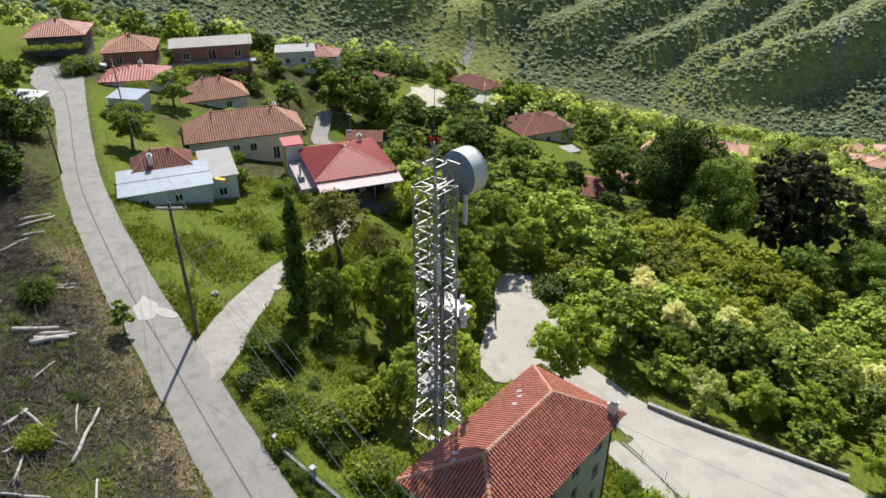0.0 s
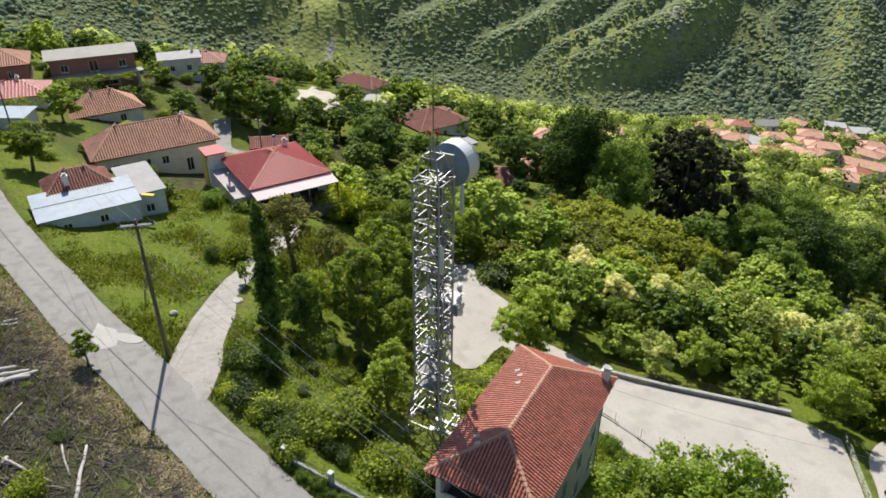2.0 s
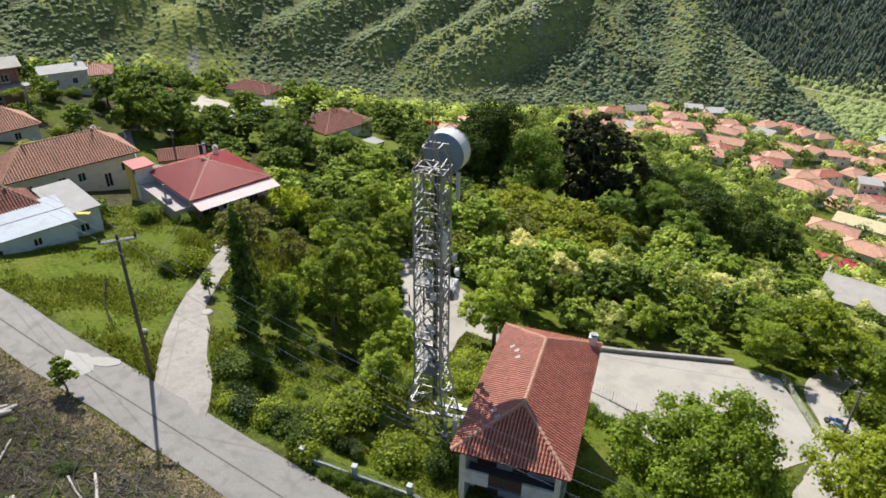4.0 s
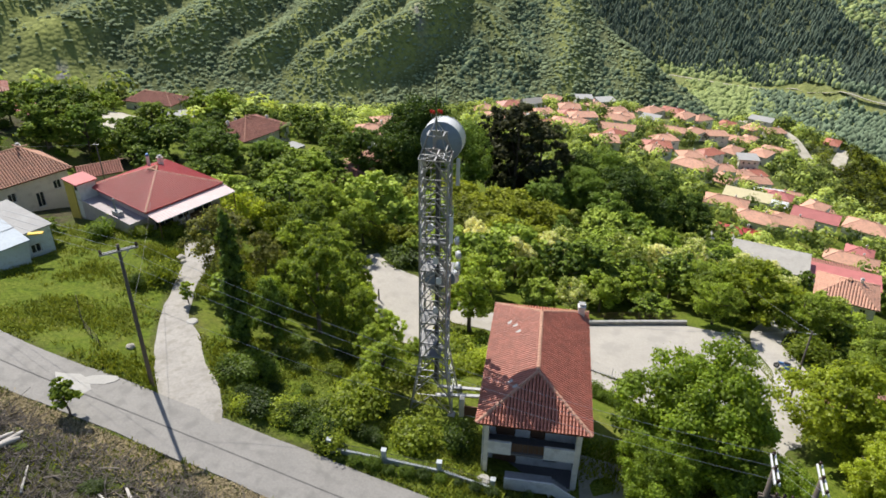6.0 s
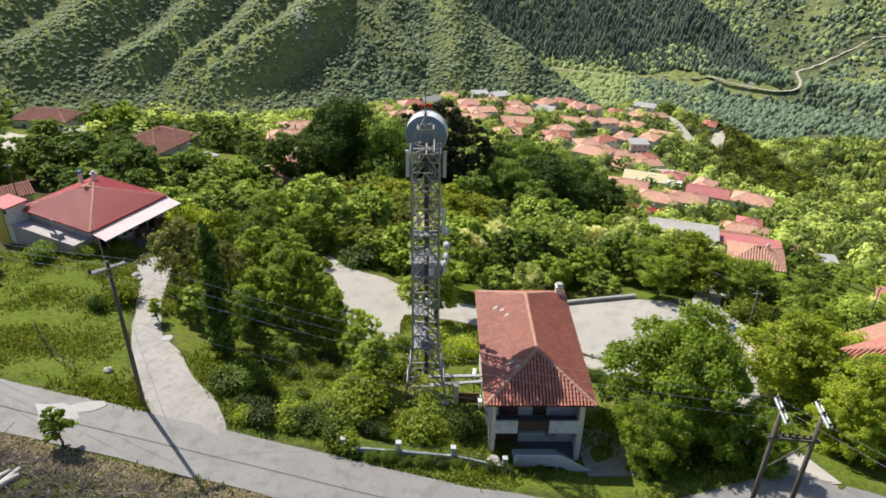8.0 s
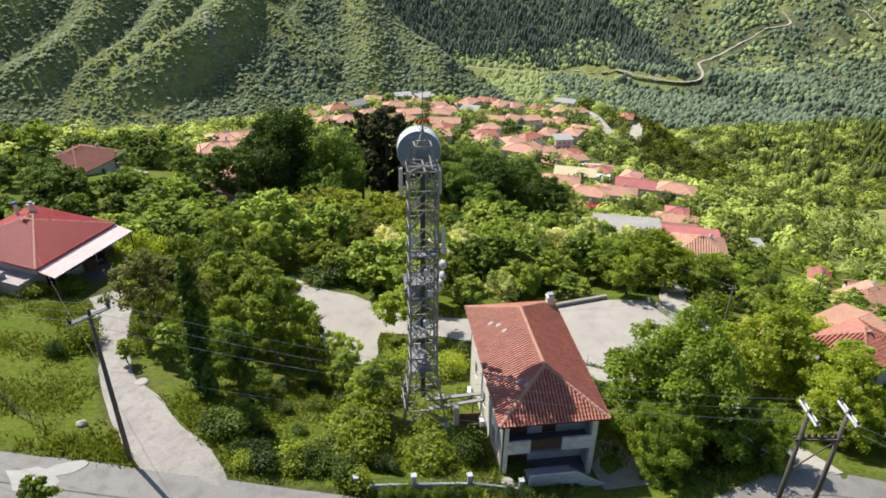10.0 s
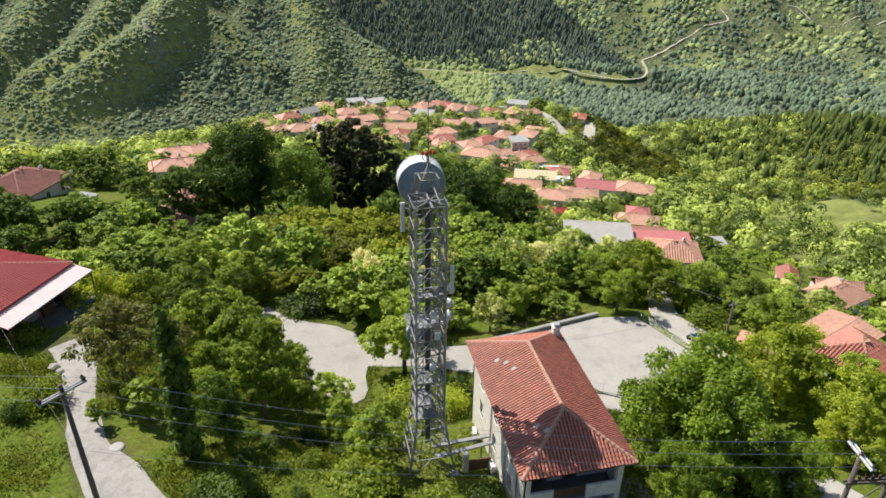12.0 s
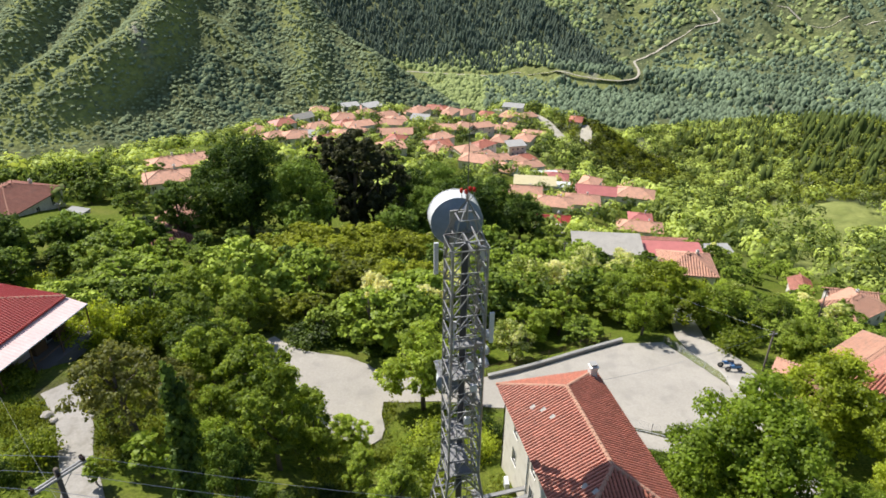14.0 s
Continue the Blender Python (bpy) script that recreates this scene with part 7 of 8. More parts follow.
# ---------------------------------------------------------------- plants
def sprays(rng, centres, radii, count, size, flat=0.75, droop=0.0):
    """Folded leaf sprays over the skins of many lobes: vertices and faces."""
    centres, radii = np.asarray(centres, float), np.asarray(radii, float)
    weight = radii.prod(1) ** (2 / 3)
    pick = rng.choice(len(centres), count, p=weight / weight.sum())
    d = rng.normal(size=(count, 3))
    d[:, 2] += 0.25
    d /= np.linalg.norm(d, axis=1)[:, None]
    depth = 1.0 + 0.25 * rng.normal(size=count) - 0.55 * rng.rand(count) ** 2
    at = centres[pick] + d * radii[pick] * depth[:, None]
    normal = d * 0.8 + rng.normal(scale=0.42, size=(count, 3))
    normal[:, 2] += flat
    normal /= np.linalg.norm(normal, axis=1)[:, None]
    t = np.cross(normal, rng.normal(size=(count, 3)))
    t /= np.linalg.norm(t, axis=1)[:, None]
    b = np.cross(normal, t)
    s = size * rng.uniform(0.6, 1.35, count)[:, None]
    lift = normal * s * 0.28
    v = np.stack([at - t * s * 0.75 - lift, at - b * s * 0.55, at + t * s * 0.75 - lift - [0, 0, droop], at + b * s * 0.55], 1)
    faces = np.arange(count * 4).reshape(-1, 4)
    tri = np.concatenate([faces[:, [0, 1, 3]], faces[:, [1, 2, 3]]])
    return v.reshape(-1, 3), tri


def lobes(rng, tall, wide, base, n, spread=0.75, lobe=0.34):
    """Tuft centres along the twigs of an uneven crown: big masses first, then small tufts over them."""
    c, r = [], []
    masses = []
    for i in range(n):
        u = (i + rng.rand()) / n
        z = base + (tall - base) * (0.1 + 0.78 * u)
        belly = math.sin(math.pi * min(1, 0.2 + 0.76 * u)) ** 0.6
        a, q = i * 2.4 + rng.uniform(-0.8, 0.8), wide * spread * belly * math.sqrt(rng.uniform(0.1, 1))
        masses.append((q * math.cos(a), q * math.sin(a), z, wide * lobe * rng.uniform(0.6, 1.3)))
    for x, y, z, k in masses:
        for _ in range(10):
            d = rng.normal(size=3)
            d /= np.linalg.norm(d)
            d[2] = abs(d[2]) * 0.9 - 0.15
            w = k * rng.uniform(0.2, 0.5)
            c.append((x + d[0] * k, y + d[1] * k, z + d[2] * k * 0.85))
            r.append((w, w, w * rng.uniform(0.5, 0.9)))
    return c, r


def trunk_shape(rng, tall, r, base, reach, n=6):
    s = Shape()
    bend = [(0, 0, -0.5), (rng.uniform(-0.1, 0.1), rng.uniform(-0.1, 0.1), base * 0.6), (rng.uniform(-0.3, 0.3), rng.uniform(-0.3, 0.3), tall * 0.55), (rng.uniform(-0.4, 0.4), rng.uniform(-0.4, 0.4), tall * 0.85)]
    s.tube(bend, [r * 1.25, r, r * 0.6, r * 0.2], 7)
    for i in range(n):
        a, u = i * 2.4 + rng.uniform(-0.5, 0.5), rng.uniform(0.35, 0.75)
        z = base + (tall - base) * (u - 0.3) * 0.9
        o = Vector(bend[1]).lerp(Vector(bend[2]), u)
        o.z = max(z, base * 0.7)
        e = o + Vector((math.cos(a) * reach * rng.uniform(0.5, 0.9), math.sin(a) * reach * rng.uniform(0.5, 0.9), (tall - base) * rng.uniform(0.2, 0.4)))
        s.tube([o, o.lerp(e, 0.5) + Vector((0, 0, 0.15)), e], [r * 0.5, r * 0.33, r * 0.1], 5)
    return s


def tree_kind(name, label, category, seed, tall, wide, base, leaf, count, size, n=16, r=0.16, spread=0.75, lobe=0.34, flat=0.5, group="trees"):
    """A tree at the origin; copies of it are set out below."""
    rng = np.random.RandomState(seed)
    c, k = lobes(rng, tall, wide, base, n, spread, lobe)
    top = thing(name, label, category, None, group)
    part("trunk", trunk_shape(rng, tall, r, base, wide * 0.75), BARK, top, "", True)
    v, f = sprays(rng, c, k, count, size, flat)
    part("crown", arrays_mesh("crown", v, f, leaf), leaf, top)
    return top


def pine_kind(name, label, seed, tall, wide, leaf, count, size, column=False, group="pines"):
    rng = np.random.RandomState(seed)
    c, k = [], []
    n = 34
    for i in range(n):
        u = (i + 0.5) / n
        a = i * 2.4
        w = wide * ((1 - u) ** (0.35 if column else 0.75) * (0.85 if column else 1) + 0.06) * rng.uniform(0.7, 1.15)
        z = tall * (0.06 + 0.92 * u) if column else tall * (0.2 + 0.78 * u)
        c.append((w * 0.55 * math.cos(a), w * 0.55 * math.sin(a), z))
        k.append((w * 0.55, w * 0.55, tall * (0.05 if column else 0.035)))
    top = thing(name, label, "tree", None, group)
    part("trunk", Shape().tube([(0, 0, -0.5), (0.05, 0.02, tall * 0.5), (0, 0.05, tall * 0.97)], [0.24, 0.15, 0.03], 8), BARK, top, "", True)
    v, f = sprays(rng, c, k, count, size, 0.25, 0.05)
    part("crown", arrays_mesh("crown", v, f, leaf), leaf, top)
    return top


def bush_kind(name, label, seed, tall, wide, leaf, count, size, group="bushes", category="bush"):
    rng = np.random.RandomState(seed)
    c, k = [], []
    for i in range(9):
        a, q = i * 2.4, wide * 0.6 * math.sqrt(rng.rand())
        r = wide * rng.uniform(0.3, 0.55)
        c.append((q * math.cos(a), q * math.sin(a), tall * rng.uniform(0.3, 0.62)))
        k.append((r, r, tall * rng.uniform(0.3, 0.45)))
    top = thing(name, label, category, None, group)
    s = Shape()
    for i in range(4):
        a = i * 1.6
        s.tube([(0, 0, -0.3), (math.cos(a) * wide * 0.4, math.sin(a) * wide * 0.4, tall * 0.6)], [0.05, 0.015], 5)
    part("stem", s, BARK, top)
    v, f = sprays(rng, c, k, count, size, 0.5)
    part("crown", arrays_mesh("crown", v, f, leaf), leaf, top)
    return top


def plume_kind(name, label, seed, tall, wide, leaf, count, size, group):
    """A shaggy clump of upright leafy shoots."""
    rng = np.random.RandomState(seed)
    c, k = [], []
    top = thing(name, label, "tree", None, group)
    s = Shape()
    for i in range(46):
        a, q = i * 2.4, wide * math.sqrt((i + 0.5) / 46)
        h = tall * rng.uniform(0.55, 1.0) * (1 - 0.35 * q / wide)
        x, y = q * math.cos(a), q * math.sin(a)
        s.tube([(x * 0.35, y * 0.35, -0.3), (x * 0.8, y * 0.8, h * 0.5), (x * 1.1, y * 1.1, h * 0.95)], [0.05, 0.035, 0.012], 4)
        for u in (0.3, 0.5, 0.7, 0.88):
            c.append((x * (0.6 + 0.5 * u), y * (0.6 + 0.5 * u), h * u))
            k.append((0.42, 0.42, h * 0.14))
    part("stem", s, BARK, top)
    v, f = sprays(rng, c, k, count, size, 0.1)
    part("crown", arrays_mesh("crown", v, f, leaf), leaf, top)
    return top


KINDS = {
    "plume": [plume_kind("leafy_shoots", "shaggy clump of upright bright green shoots", 51, 5.0, 2.6, LEAF_BUSH, 11000, 0.15, "leafy shoots")],
    "locust": [tree_kind("locust_tree", "airy bright green locust tree in leaf", "tree", s, 7.0, 2.9, 1.6, LEAF_LIGHT, 12000, 0.145, 17, group="locust trees") for s in (1, 2, 3)],
    "broad": [tree_kind("broadleaf_tree", "dense mid-green broadleaf tree in leaf", "tree", s, 8.0, 3.6, 1.4, LEAF_MID, 13000, 0.165, 19, 0.2, group="broadleaf trees") for s in (4, 5, 6)],
    "dark": [tree_kind("dark_tree", "large dark green spreading tree", "tree", s, 12.0, 5.6, 0.9, LEAF_DARK, 13000, 0.28, 22, 0.3, group="dark trees") for s in (7, 8)],
    "oak": [tree_kind("oak_tree", "great spreading dark green oak tree", "tree", s, 15.0, 8.0, 0.8, LEAF_DARK, 24000, 0.27, 34, 0.4, group="oaks") for s in (37, 38)],
    "walnut": [tree_kind("walnut_tree", "broad leafy walnut tree with drooping boughs", "tree", s, 11.0, 6.0, 0.3, LEAF_WALNUT, 42000, 0.18, 40, 0.28, 0.8, 0.3, group="walnut trees") for s in (39,)],
    "blossom": [tree_kind("blossoming_locust", "locust tree in pale cream blossom", "tree", s, 7.5, 2.8, 1.6, LEAF_BLOSSOM, 10000, 0.155, 15, group="blossoming trees") for s in (9, 10)],
    "yellow": [tree_kind("yellow_green_tree", "rounded olive-yellow young oak tree", "tree", s, 5.0, 2.8, 0.2, LEAF_YELLOW, 7000, 0.17, 14, group="yellow-green trees") for s in (11, 12)],
    "brighttree": [tree_kind("bright_tree", "dense bright yellow-green broadleaf tree", "tree", s, 8.0, 4.2, 0.5, LEAF_BUSH, 17000, 0.17, 24, 0.2, group="bright trees") for s in (45, 46)],
    "olive": [tree_kind("thin_brownish_tree", "thin tree with sparse brownish leaves", "tree", 13, 6.5, 2.6, 2.0, LEAF_OLIVE, 5200, 0.13, 15, group="sparse trees")],
    "pine": [tree_kind("pine_tree", "tall dark brownish-green pine tree", "tree", s, 20.0, 6.0, 1.2, LEAF_PINE, 36000, 0.3, 60, 0.35, 1.0, 0.19, group="pines") for s in (14, 15)],
    "column": [pine_kind("ivy_clad_conifer", "narrow dark conifer clad in ivy", 16, 13.4, 1.9, LEAF_DARK, 4200, 0.32, True, "conifers")],
    "bush": [bush_kind("bush", "leafy dark green rambling bush", s, 1.8, 1.5, LEAF_BRAMBLE, 2400, 0.12) for s in (17, 18)],
    "brightbush": [bush_kind("bright_bush", "bright green rambling bush", s, 1.8, 1.7, LEAF_BUSH, 1800, 0.14, "bright bushes") for s in (19, 20)],
    "sapling": [tree_kind("sapling", "young thin broadleaf sapling tree", "tree", 21, 3.0, 0.9, 0.8, LEAF_MID, 500, 0.2, 9, 0.06, group="saplings")],
    "midtree": [tree_kind("garden_tree", "leafy green tree between gardens", "tree", s, 6.5, 3.0, 1.2, LEAF_GARDEN, 4200, 0.25, 14, group="garden trees") for s in (22, 23, 24)],
    "middark": [tree_kind("dark_garden_tree", "dark green tree between gardens", "tree", s, 7.5, 3.4, 1.2, LEAF_DARK, 4200, 0.29, 14, group="dark garden trees") for s in (25, 26)],
    "midlight": [tree_kind("light_garden_tree", "light green tree between gardens", "tree", s, 5.5, 2.6, 1.0, LEAF_GARDEN_LIGHT, 4200, 0.23, 14, group="light garden trees") for s in (27, 28)],
}
SIZES = {"plume": 5.0, "locust": 7.0, "broad": 8.0, "dark": 12.0, "oak": 15.0, "brighttree": 8.0, "walnut": 11.0, "blossom": 7.5, "yellow": 5.0, "olive": 6.5, "pine": 20.0, "column": 13.4, "bush": 1.8, "brightbush": 1.8, "sapling": 3.0, "midtree": 6.5, "middark": 7.5, "midlight": 5.5}
rng_t = random.Random(31)
used_kinds = set()
arbour(-92.4, 39.8, 57, 12.0, 3.0, 2.7, 61)
arbour(-112.2, 19.6, 56, 9.0, 3.4, 2.4, 62)
for bx, by, paint, text in ((-90.6, 43.6, BLUEPAINT, "blue plastic barrel before the brick house"), (-91.6, 42.4, WHITE, "white plastic barrel before the brick house"), (-95.4, 35.6, WHITE, "white plastic barrel by the arbour")):
    oil_drum(bx, by, paint, text)
for bx, by, turn, paint, text in ((-94.6, 37.4, 50, DARKSTEEL, "rubbish under a black sheet before the brick house"), (-89.4, 45.6, 60, WHITE, "pile under a white sheet by the brick house"), (-91.0, 41.2, 20, CABLE, "firewood under a black sheet by the brick house")):
    sheet_pile(bx, by, turn, text, paint)


def plant(kind, x, y, tall, widen=1.0):
    """Sets one tree or bush of that height on the ground."""
    ob = rng_t.choice(KINDS[kind])
    k = tall / SIZES[kind]
    z = height(x, y) - 0.05
    m = pose(x, y, z, rng_t.uniform(-3, 3), rng_t.uniform(-3, 3), rng_t.uniform(0, 360)) @ Matrix.Diagonal((k * widen, k * widen, k, 1))
    if ob.name not in used_kinds:
        used_kinds.add(ob.name)
        ob.matrix_basis = m
        return ob
    return place_copy(ob, m)


def place_copy(ob, m):
    made = copy_thing(ob, m)
    made.matrix_basis = m
    return made


# single trees, set out by hand: kind, x, y, height, widening
GROVE_FRONT = [("column", -17.2, 0.6, 12.6, 0.8), ("locust", -12.2, 6.8, 9.4, 0.85), ("locust", -4.4, 0.0, 5.0, 1.05), ("locust", -6.6, 3.4, 4.2, 1.0), ("locust", -2.6, 5.6, 3.4, 1.1), ("brightbush", -5.8, -6.6, 2.0, 1.2),
               ("brightbush", -5.6, -4.4, 2.4, 1.1), ("brightbush", -5.2, -2.4, 2.6, 1.1), ("brightbush", -7.4, -6.9, 1.5, 1.2), ("brightbush", -0.2, -7.1, 2.3, 1.1), ("bush", -14.8, -5.2, 1.8, 1.3), ("bush", -13.9, -3.4, 2.0, 1.2),
               ("bush", -12.0, -8.4, 1.4, 1.5), ("brightbush", -10.0, -8.6, 1.2, 1.5), ("bush", -8.2, -8.8, 1.2, 1.5), ("sapling", -20.6, 5.2, 4.4, 1.2), ("brightbush", -3.0, 2.6, 1.8, 1.2), ("brightbush", 0.2, 4.4, 1.6, 1.2),
               ("brightbush", 1.4, 6.0, 1.8, 1.2), ("brightbush", -0.6, 7.6, 2.2, 1.2), ("brightbush", 0.8, 10.6, 2.0, 1.3), ("bush", 3.4, 11.4, 2.0, 1.3), ("brightbush", 2.2, 13.0, 1.6, 1.3)]
GROVE_BACK = [("olive", -22.4, 10.0, 8.6, 1.15), ("olive", -20.0, 12.8, 6.0, 1.0), ("locust", -14.4, 15.4, 8.6, 1.0), ("locust", -17.8, 19.0, 7.4, 1.0), ("broad", -13.6, 9.8, 6.4, 0.8), ("broad", -16.2, 6.2, 5.0, 0.8), ("dark", -15.0, 2.6, 6.4, 0.6), ("broad", -9.4, 9.0, 5.6, 0.85),
              ("broad", -19.0, 22.0, 7.0, 1.0), ("locust", -6.8, 11.2, 4.4, 1.15), ("bush", 5.6, 12.2, 1.6, 1.3), ("brightbush", 3.6, 9.2, 1.8, 1.3)]
LANE_SIDE = [("locust", 1.0, 17.6, 9.4, 1.1), ("blossom", -0.6, 37.6, 7.2, 1.0), ("blossom", 5.0, 34.4, 7.2, 1.0), ("blossom", 9.8, 38.6, 8.0, 1.0), ("yellow", -9.2, 36.6, 4.4, 1.3), ("yellow", -13.2, 34.4, 3.4, 1.2), ("bush", -8.8, 30.4, 2.2, 1.6), ("bush", -5.4, 30.6, 2.0, 1.7), ("bush", -1.6, 28.8, 2.0, 1.6),
             ("midlight", -16.6, 42.6, 9.4, 1.25), ("plume", -29.0, 26.6, 5.6, 1.1), ("plume", -25.0, 27.6, 5.2, 1.1), ("midtree", -24.6, 33.0, 6.6, 1.2), ("midtree", -30.0, 45.0, 6.6, 1.5), ("broad", -22.0, 36.0, 7.4, 1.1)]
NEAR_TREES = GROVE_FRONT + GROVE_BACK + LANE_SIDE
LANE_TREES = [("broad", -17.5, 30.5, 6.5, 1.0), ("broad", -20.5, 27.0, 6.8, 1.0), ("locust", -15.6, 34.6, 6.4, 1.0), ("broad", -14.6, 23.6, 5.6, 0.9), ("locust", -17.2, 24.6, 6.2, 1.0)]
NEAR_TREES_EAST = [("walnut", 20.6, -3.2, 11.6, 1.0), ("walnut", 17.4, -8.4, 6.2, 0.9), ("brighttree", 34.8, 5.0, 9.2, 1.15), ("brighttree", 34.4, -4.4, 6.4, 1.0), ("walnut", 25.4, -8.0, 5.8, 0.9), ("brighttree", 37.4, -1.6, 7.4, 1.1), ("locust", 42.4, 3.6, 6.0, 1.2),
                   ("broad", 28.8, 26.6, 6.2, 1.0), ("locust", 44.6, 19.0, 6.2, 1.3), ("brighttree", 34.6, 31.6, 8.4, 1.25), ("broad", 29.4, 33.0, 7.0, 1.3), ("broad", 39.4, 29.0, 6.6, 1.2), ("blossom", 12.4, 25.6, 5.4, 1.25),
                   ("locust", 16.0, 29.6, 6.0, 1.2), ("locust", 20.6, 31.5, 6.2, 1.1), ("blossom", 29.6, 45.0, 8.4, 1.2), ("blossom", 36.0, 46.0, 7.8, 1.2), ("blossom", 24.6, 42.6, 7.4, 1.2), ("blossom", 41.0, 41.0, 7.0, 1.2), ("locust", 7.0, 29.5, 6.0, 1.0), ("locust", 46.4, 35.6, 6.4, 1.3), ("broad", 50.6, 30.0, 6.0, 1.2)]
FAR_TREES = [("oak", -17.6, 86.0, 18.0, 0.92), ("oak", -8.6, 82.0, 15.5, 0.9), ("oak", -22.4, 93.0, 15.0, 0.9), ("pine", 1.4, 89.0, 22.5, 1.0), ("pine", 6.6, 92.4, 20.5, 1.0), ("pine", -3.0, 93.6, 21.0, 0.9), ("oak", 24.6, 90.0, 15.0, 1.0), ("oak", 33.4, 98.6, 14.0, 0.95), ("oak", 15.6, 86.6, 11.5, 0.95), ("oak", 21.0, 104.0, 15.0, 0.95), ("oak", 14.0, 98.0, 13.0, 0.95), ("dark", 20.4, 79.6, 9.6, 1.1),
             ("dark", 41.0, 103.0, 11.0, 1.1), ("dark", -29.0, 84.0, 11.0, 1.0), ("dark", 8.0, 78.6, 9.0, 1.1), ("dark", -52, 66, 9, 1.2), ("dark", -56, 72, 9, 1.1), ("dark", -44, 73, 8, 1.1), ("yellow", -8.0, 70.0, 6.6, 1.3), ("yellow", 0.6, 71.0, 6.8, 1.4), ("yellow", -4.6, 53.6, 6.2, 1.5),
             ("yellow", -9.6, 60.0, 6.0, 1.4), ("yellow", 1.4, 60.6, 6.4, 1.4), ("yellow", 6.4, 64.0, 6.4, 1.2), ("yellow", -3.6, 65.0, 5.6, 1.4), ("yellow", -14.0, 64.0, 5.6, 1.3), ("yellow", 9.0, 70.6, 6.0, 1.3), ("midlight", 18.6, 68.0, 7.4, 1.5), ("midtree", 25.4, 62.0, 7.4, 1.4)]
HAMLET_TREES_ONE = [("locust", -63.0, 8.6, 6.5, 1.4), ("midtree", -80.5, 24.6, 6.0, 1.3), ("midtree", -86.0, 41.0, 4.2, 1.2), ("middark", -82.0, 48.5, 6.0, 1.1), ("midtree", -80.0, 60.0, 8.5, 1.2), ("middark", -75.0, 63.5, 9.0, 1.2), ("midtree", -68.2, 68.5, 8.0, 1.2), ("middark", -55.0, 51.6, 6.5, 1.2), ("midtree", -49.6, 46.0, 5.0, 1.2), ("midlight", -43.4, 12.6, 3.0, 1.2), ("middark", -67.3, -4.4, 6.0, 1.3), ("middark", -54.0, -9.6, 5.0, 1.4), ("midtree", -90.0, 4.6, 6.0, 1.2), ("midlight", -80.0, 0.2, 4.5, 1.3), ("midtree", -113.0, 64.6, 6.0, 1.1), ("midtree", -112.5, 38.0, 5.5, 1.1), ("midlight", -127.8, 52.8, 9.0, 1.2), ("middark", -122.0, 58.0, 7.5, 1.2), ("midtree", -134.0, 46.0, 8.0, 1.2), ("midlight", -141.0, 36.0, 9.0, 1.2), ("bush", -100.9, 18.6, 2.6, 1.6), ("bush", -103.5, 20.0, 2.6, 1.6), ("bush", -92.6, 37.0, 2.4, 1.6), ("bush", -95.0, 40.2, 2.4, 1.6)]
HAMLET_TREES_TWO = [("middark", -51.7, 70.0, 7.0, 1.5), ("middark", -56.5, 69.0, 6.0, 1.4), ("midtree", -78.1, 121.0, 11.0, 1.1), ("midtree", -84.0, 124.0, 10.0, 1.1), ("midlight", -92.3, 112.2, 6.5, 1.6), ("midtree", -58.9, 126.0, 9.0, 1.1), ("midtree", -53.0, 121.0, 8.0, 1.2), ("column", -51.0, 128.0, 9.0, 1.3), ("midtree", -79.8, 59.0, 7.0, 1.2), ("midtree", -42.3, 73.0, 7.5, 1.3), ("midtree", -35.0, 70.5, 6.5, 1.3), ("midtree", -38.0, 62.0, 6.0, 1.3), ("midlight", -43.3, 33.6, 4.5, 1.1), ("midlight", -33.0, 31.0, 5.0, 1.1), ("brightbush", -33.1, 18.4, 1.6, 1.3), ("brightbush", -36.0, 17.4, 1.3, 1.3), ("midtree", -66.0, 38.6, 4.4, 1.2), ("midlight", -71.0, 33.0, 3.6, 1.3), ("bush", -54.0, 16.6, 1.8, 1.4), ("bush", -57.6, 12.0, 1.8, 1.5), ("midtree", -96.0, 55.0, 5.0, 1.2), ("midtree", -90.0, 64.0, 6.5, 1.2), ("midtree", -97.0, 78.0, 7.0, 1.2), ("middark", -90.0, 76.0, 7.0, 1.3)]
HAMLET_TREES_THREE = [("midtree", -46.0, 55.0, 6.0, 1.3), ("midtree", -62.0, 60.0, 6.0, 1.3)]
HAMLET_TREES = HAMLET_TREES_ONE + HAMLET_TREES_TWO + HAMLET_TREES_THREE
for row in HAMLET_TREES + NEAR_TREES + LANE_TREES + NEAR_TREES_EAST + FAR_TREES:
    plant(*row)


REACH = {"plume": 0.5, "locust": 0.42, "broad": 0.45, "dark": 0.46, "oak": 0.52, "brighttree": 0.5, "walnut": 0.54, "blossom": 0.38, "yellow": 0.55, "olive": 0.4, "pine": 0.3, "column": 0.14, "midtree": 0.46, "middark": 0.45, "midlight": 0.47}
CROWNS = [(x, y, REACH[k] * tall * widen) for k, x, y, tall, widen in NEAR_TREES + LANE_TREES + NEAR_TREES_EAST + FAR_TREES if k in REACH]


def under_crown(x, y, more=0.6):
    return any((x - a) ** 2 + (y - b) ** 2 < (r + more) ** 2 for a, b, r in CROWNS)


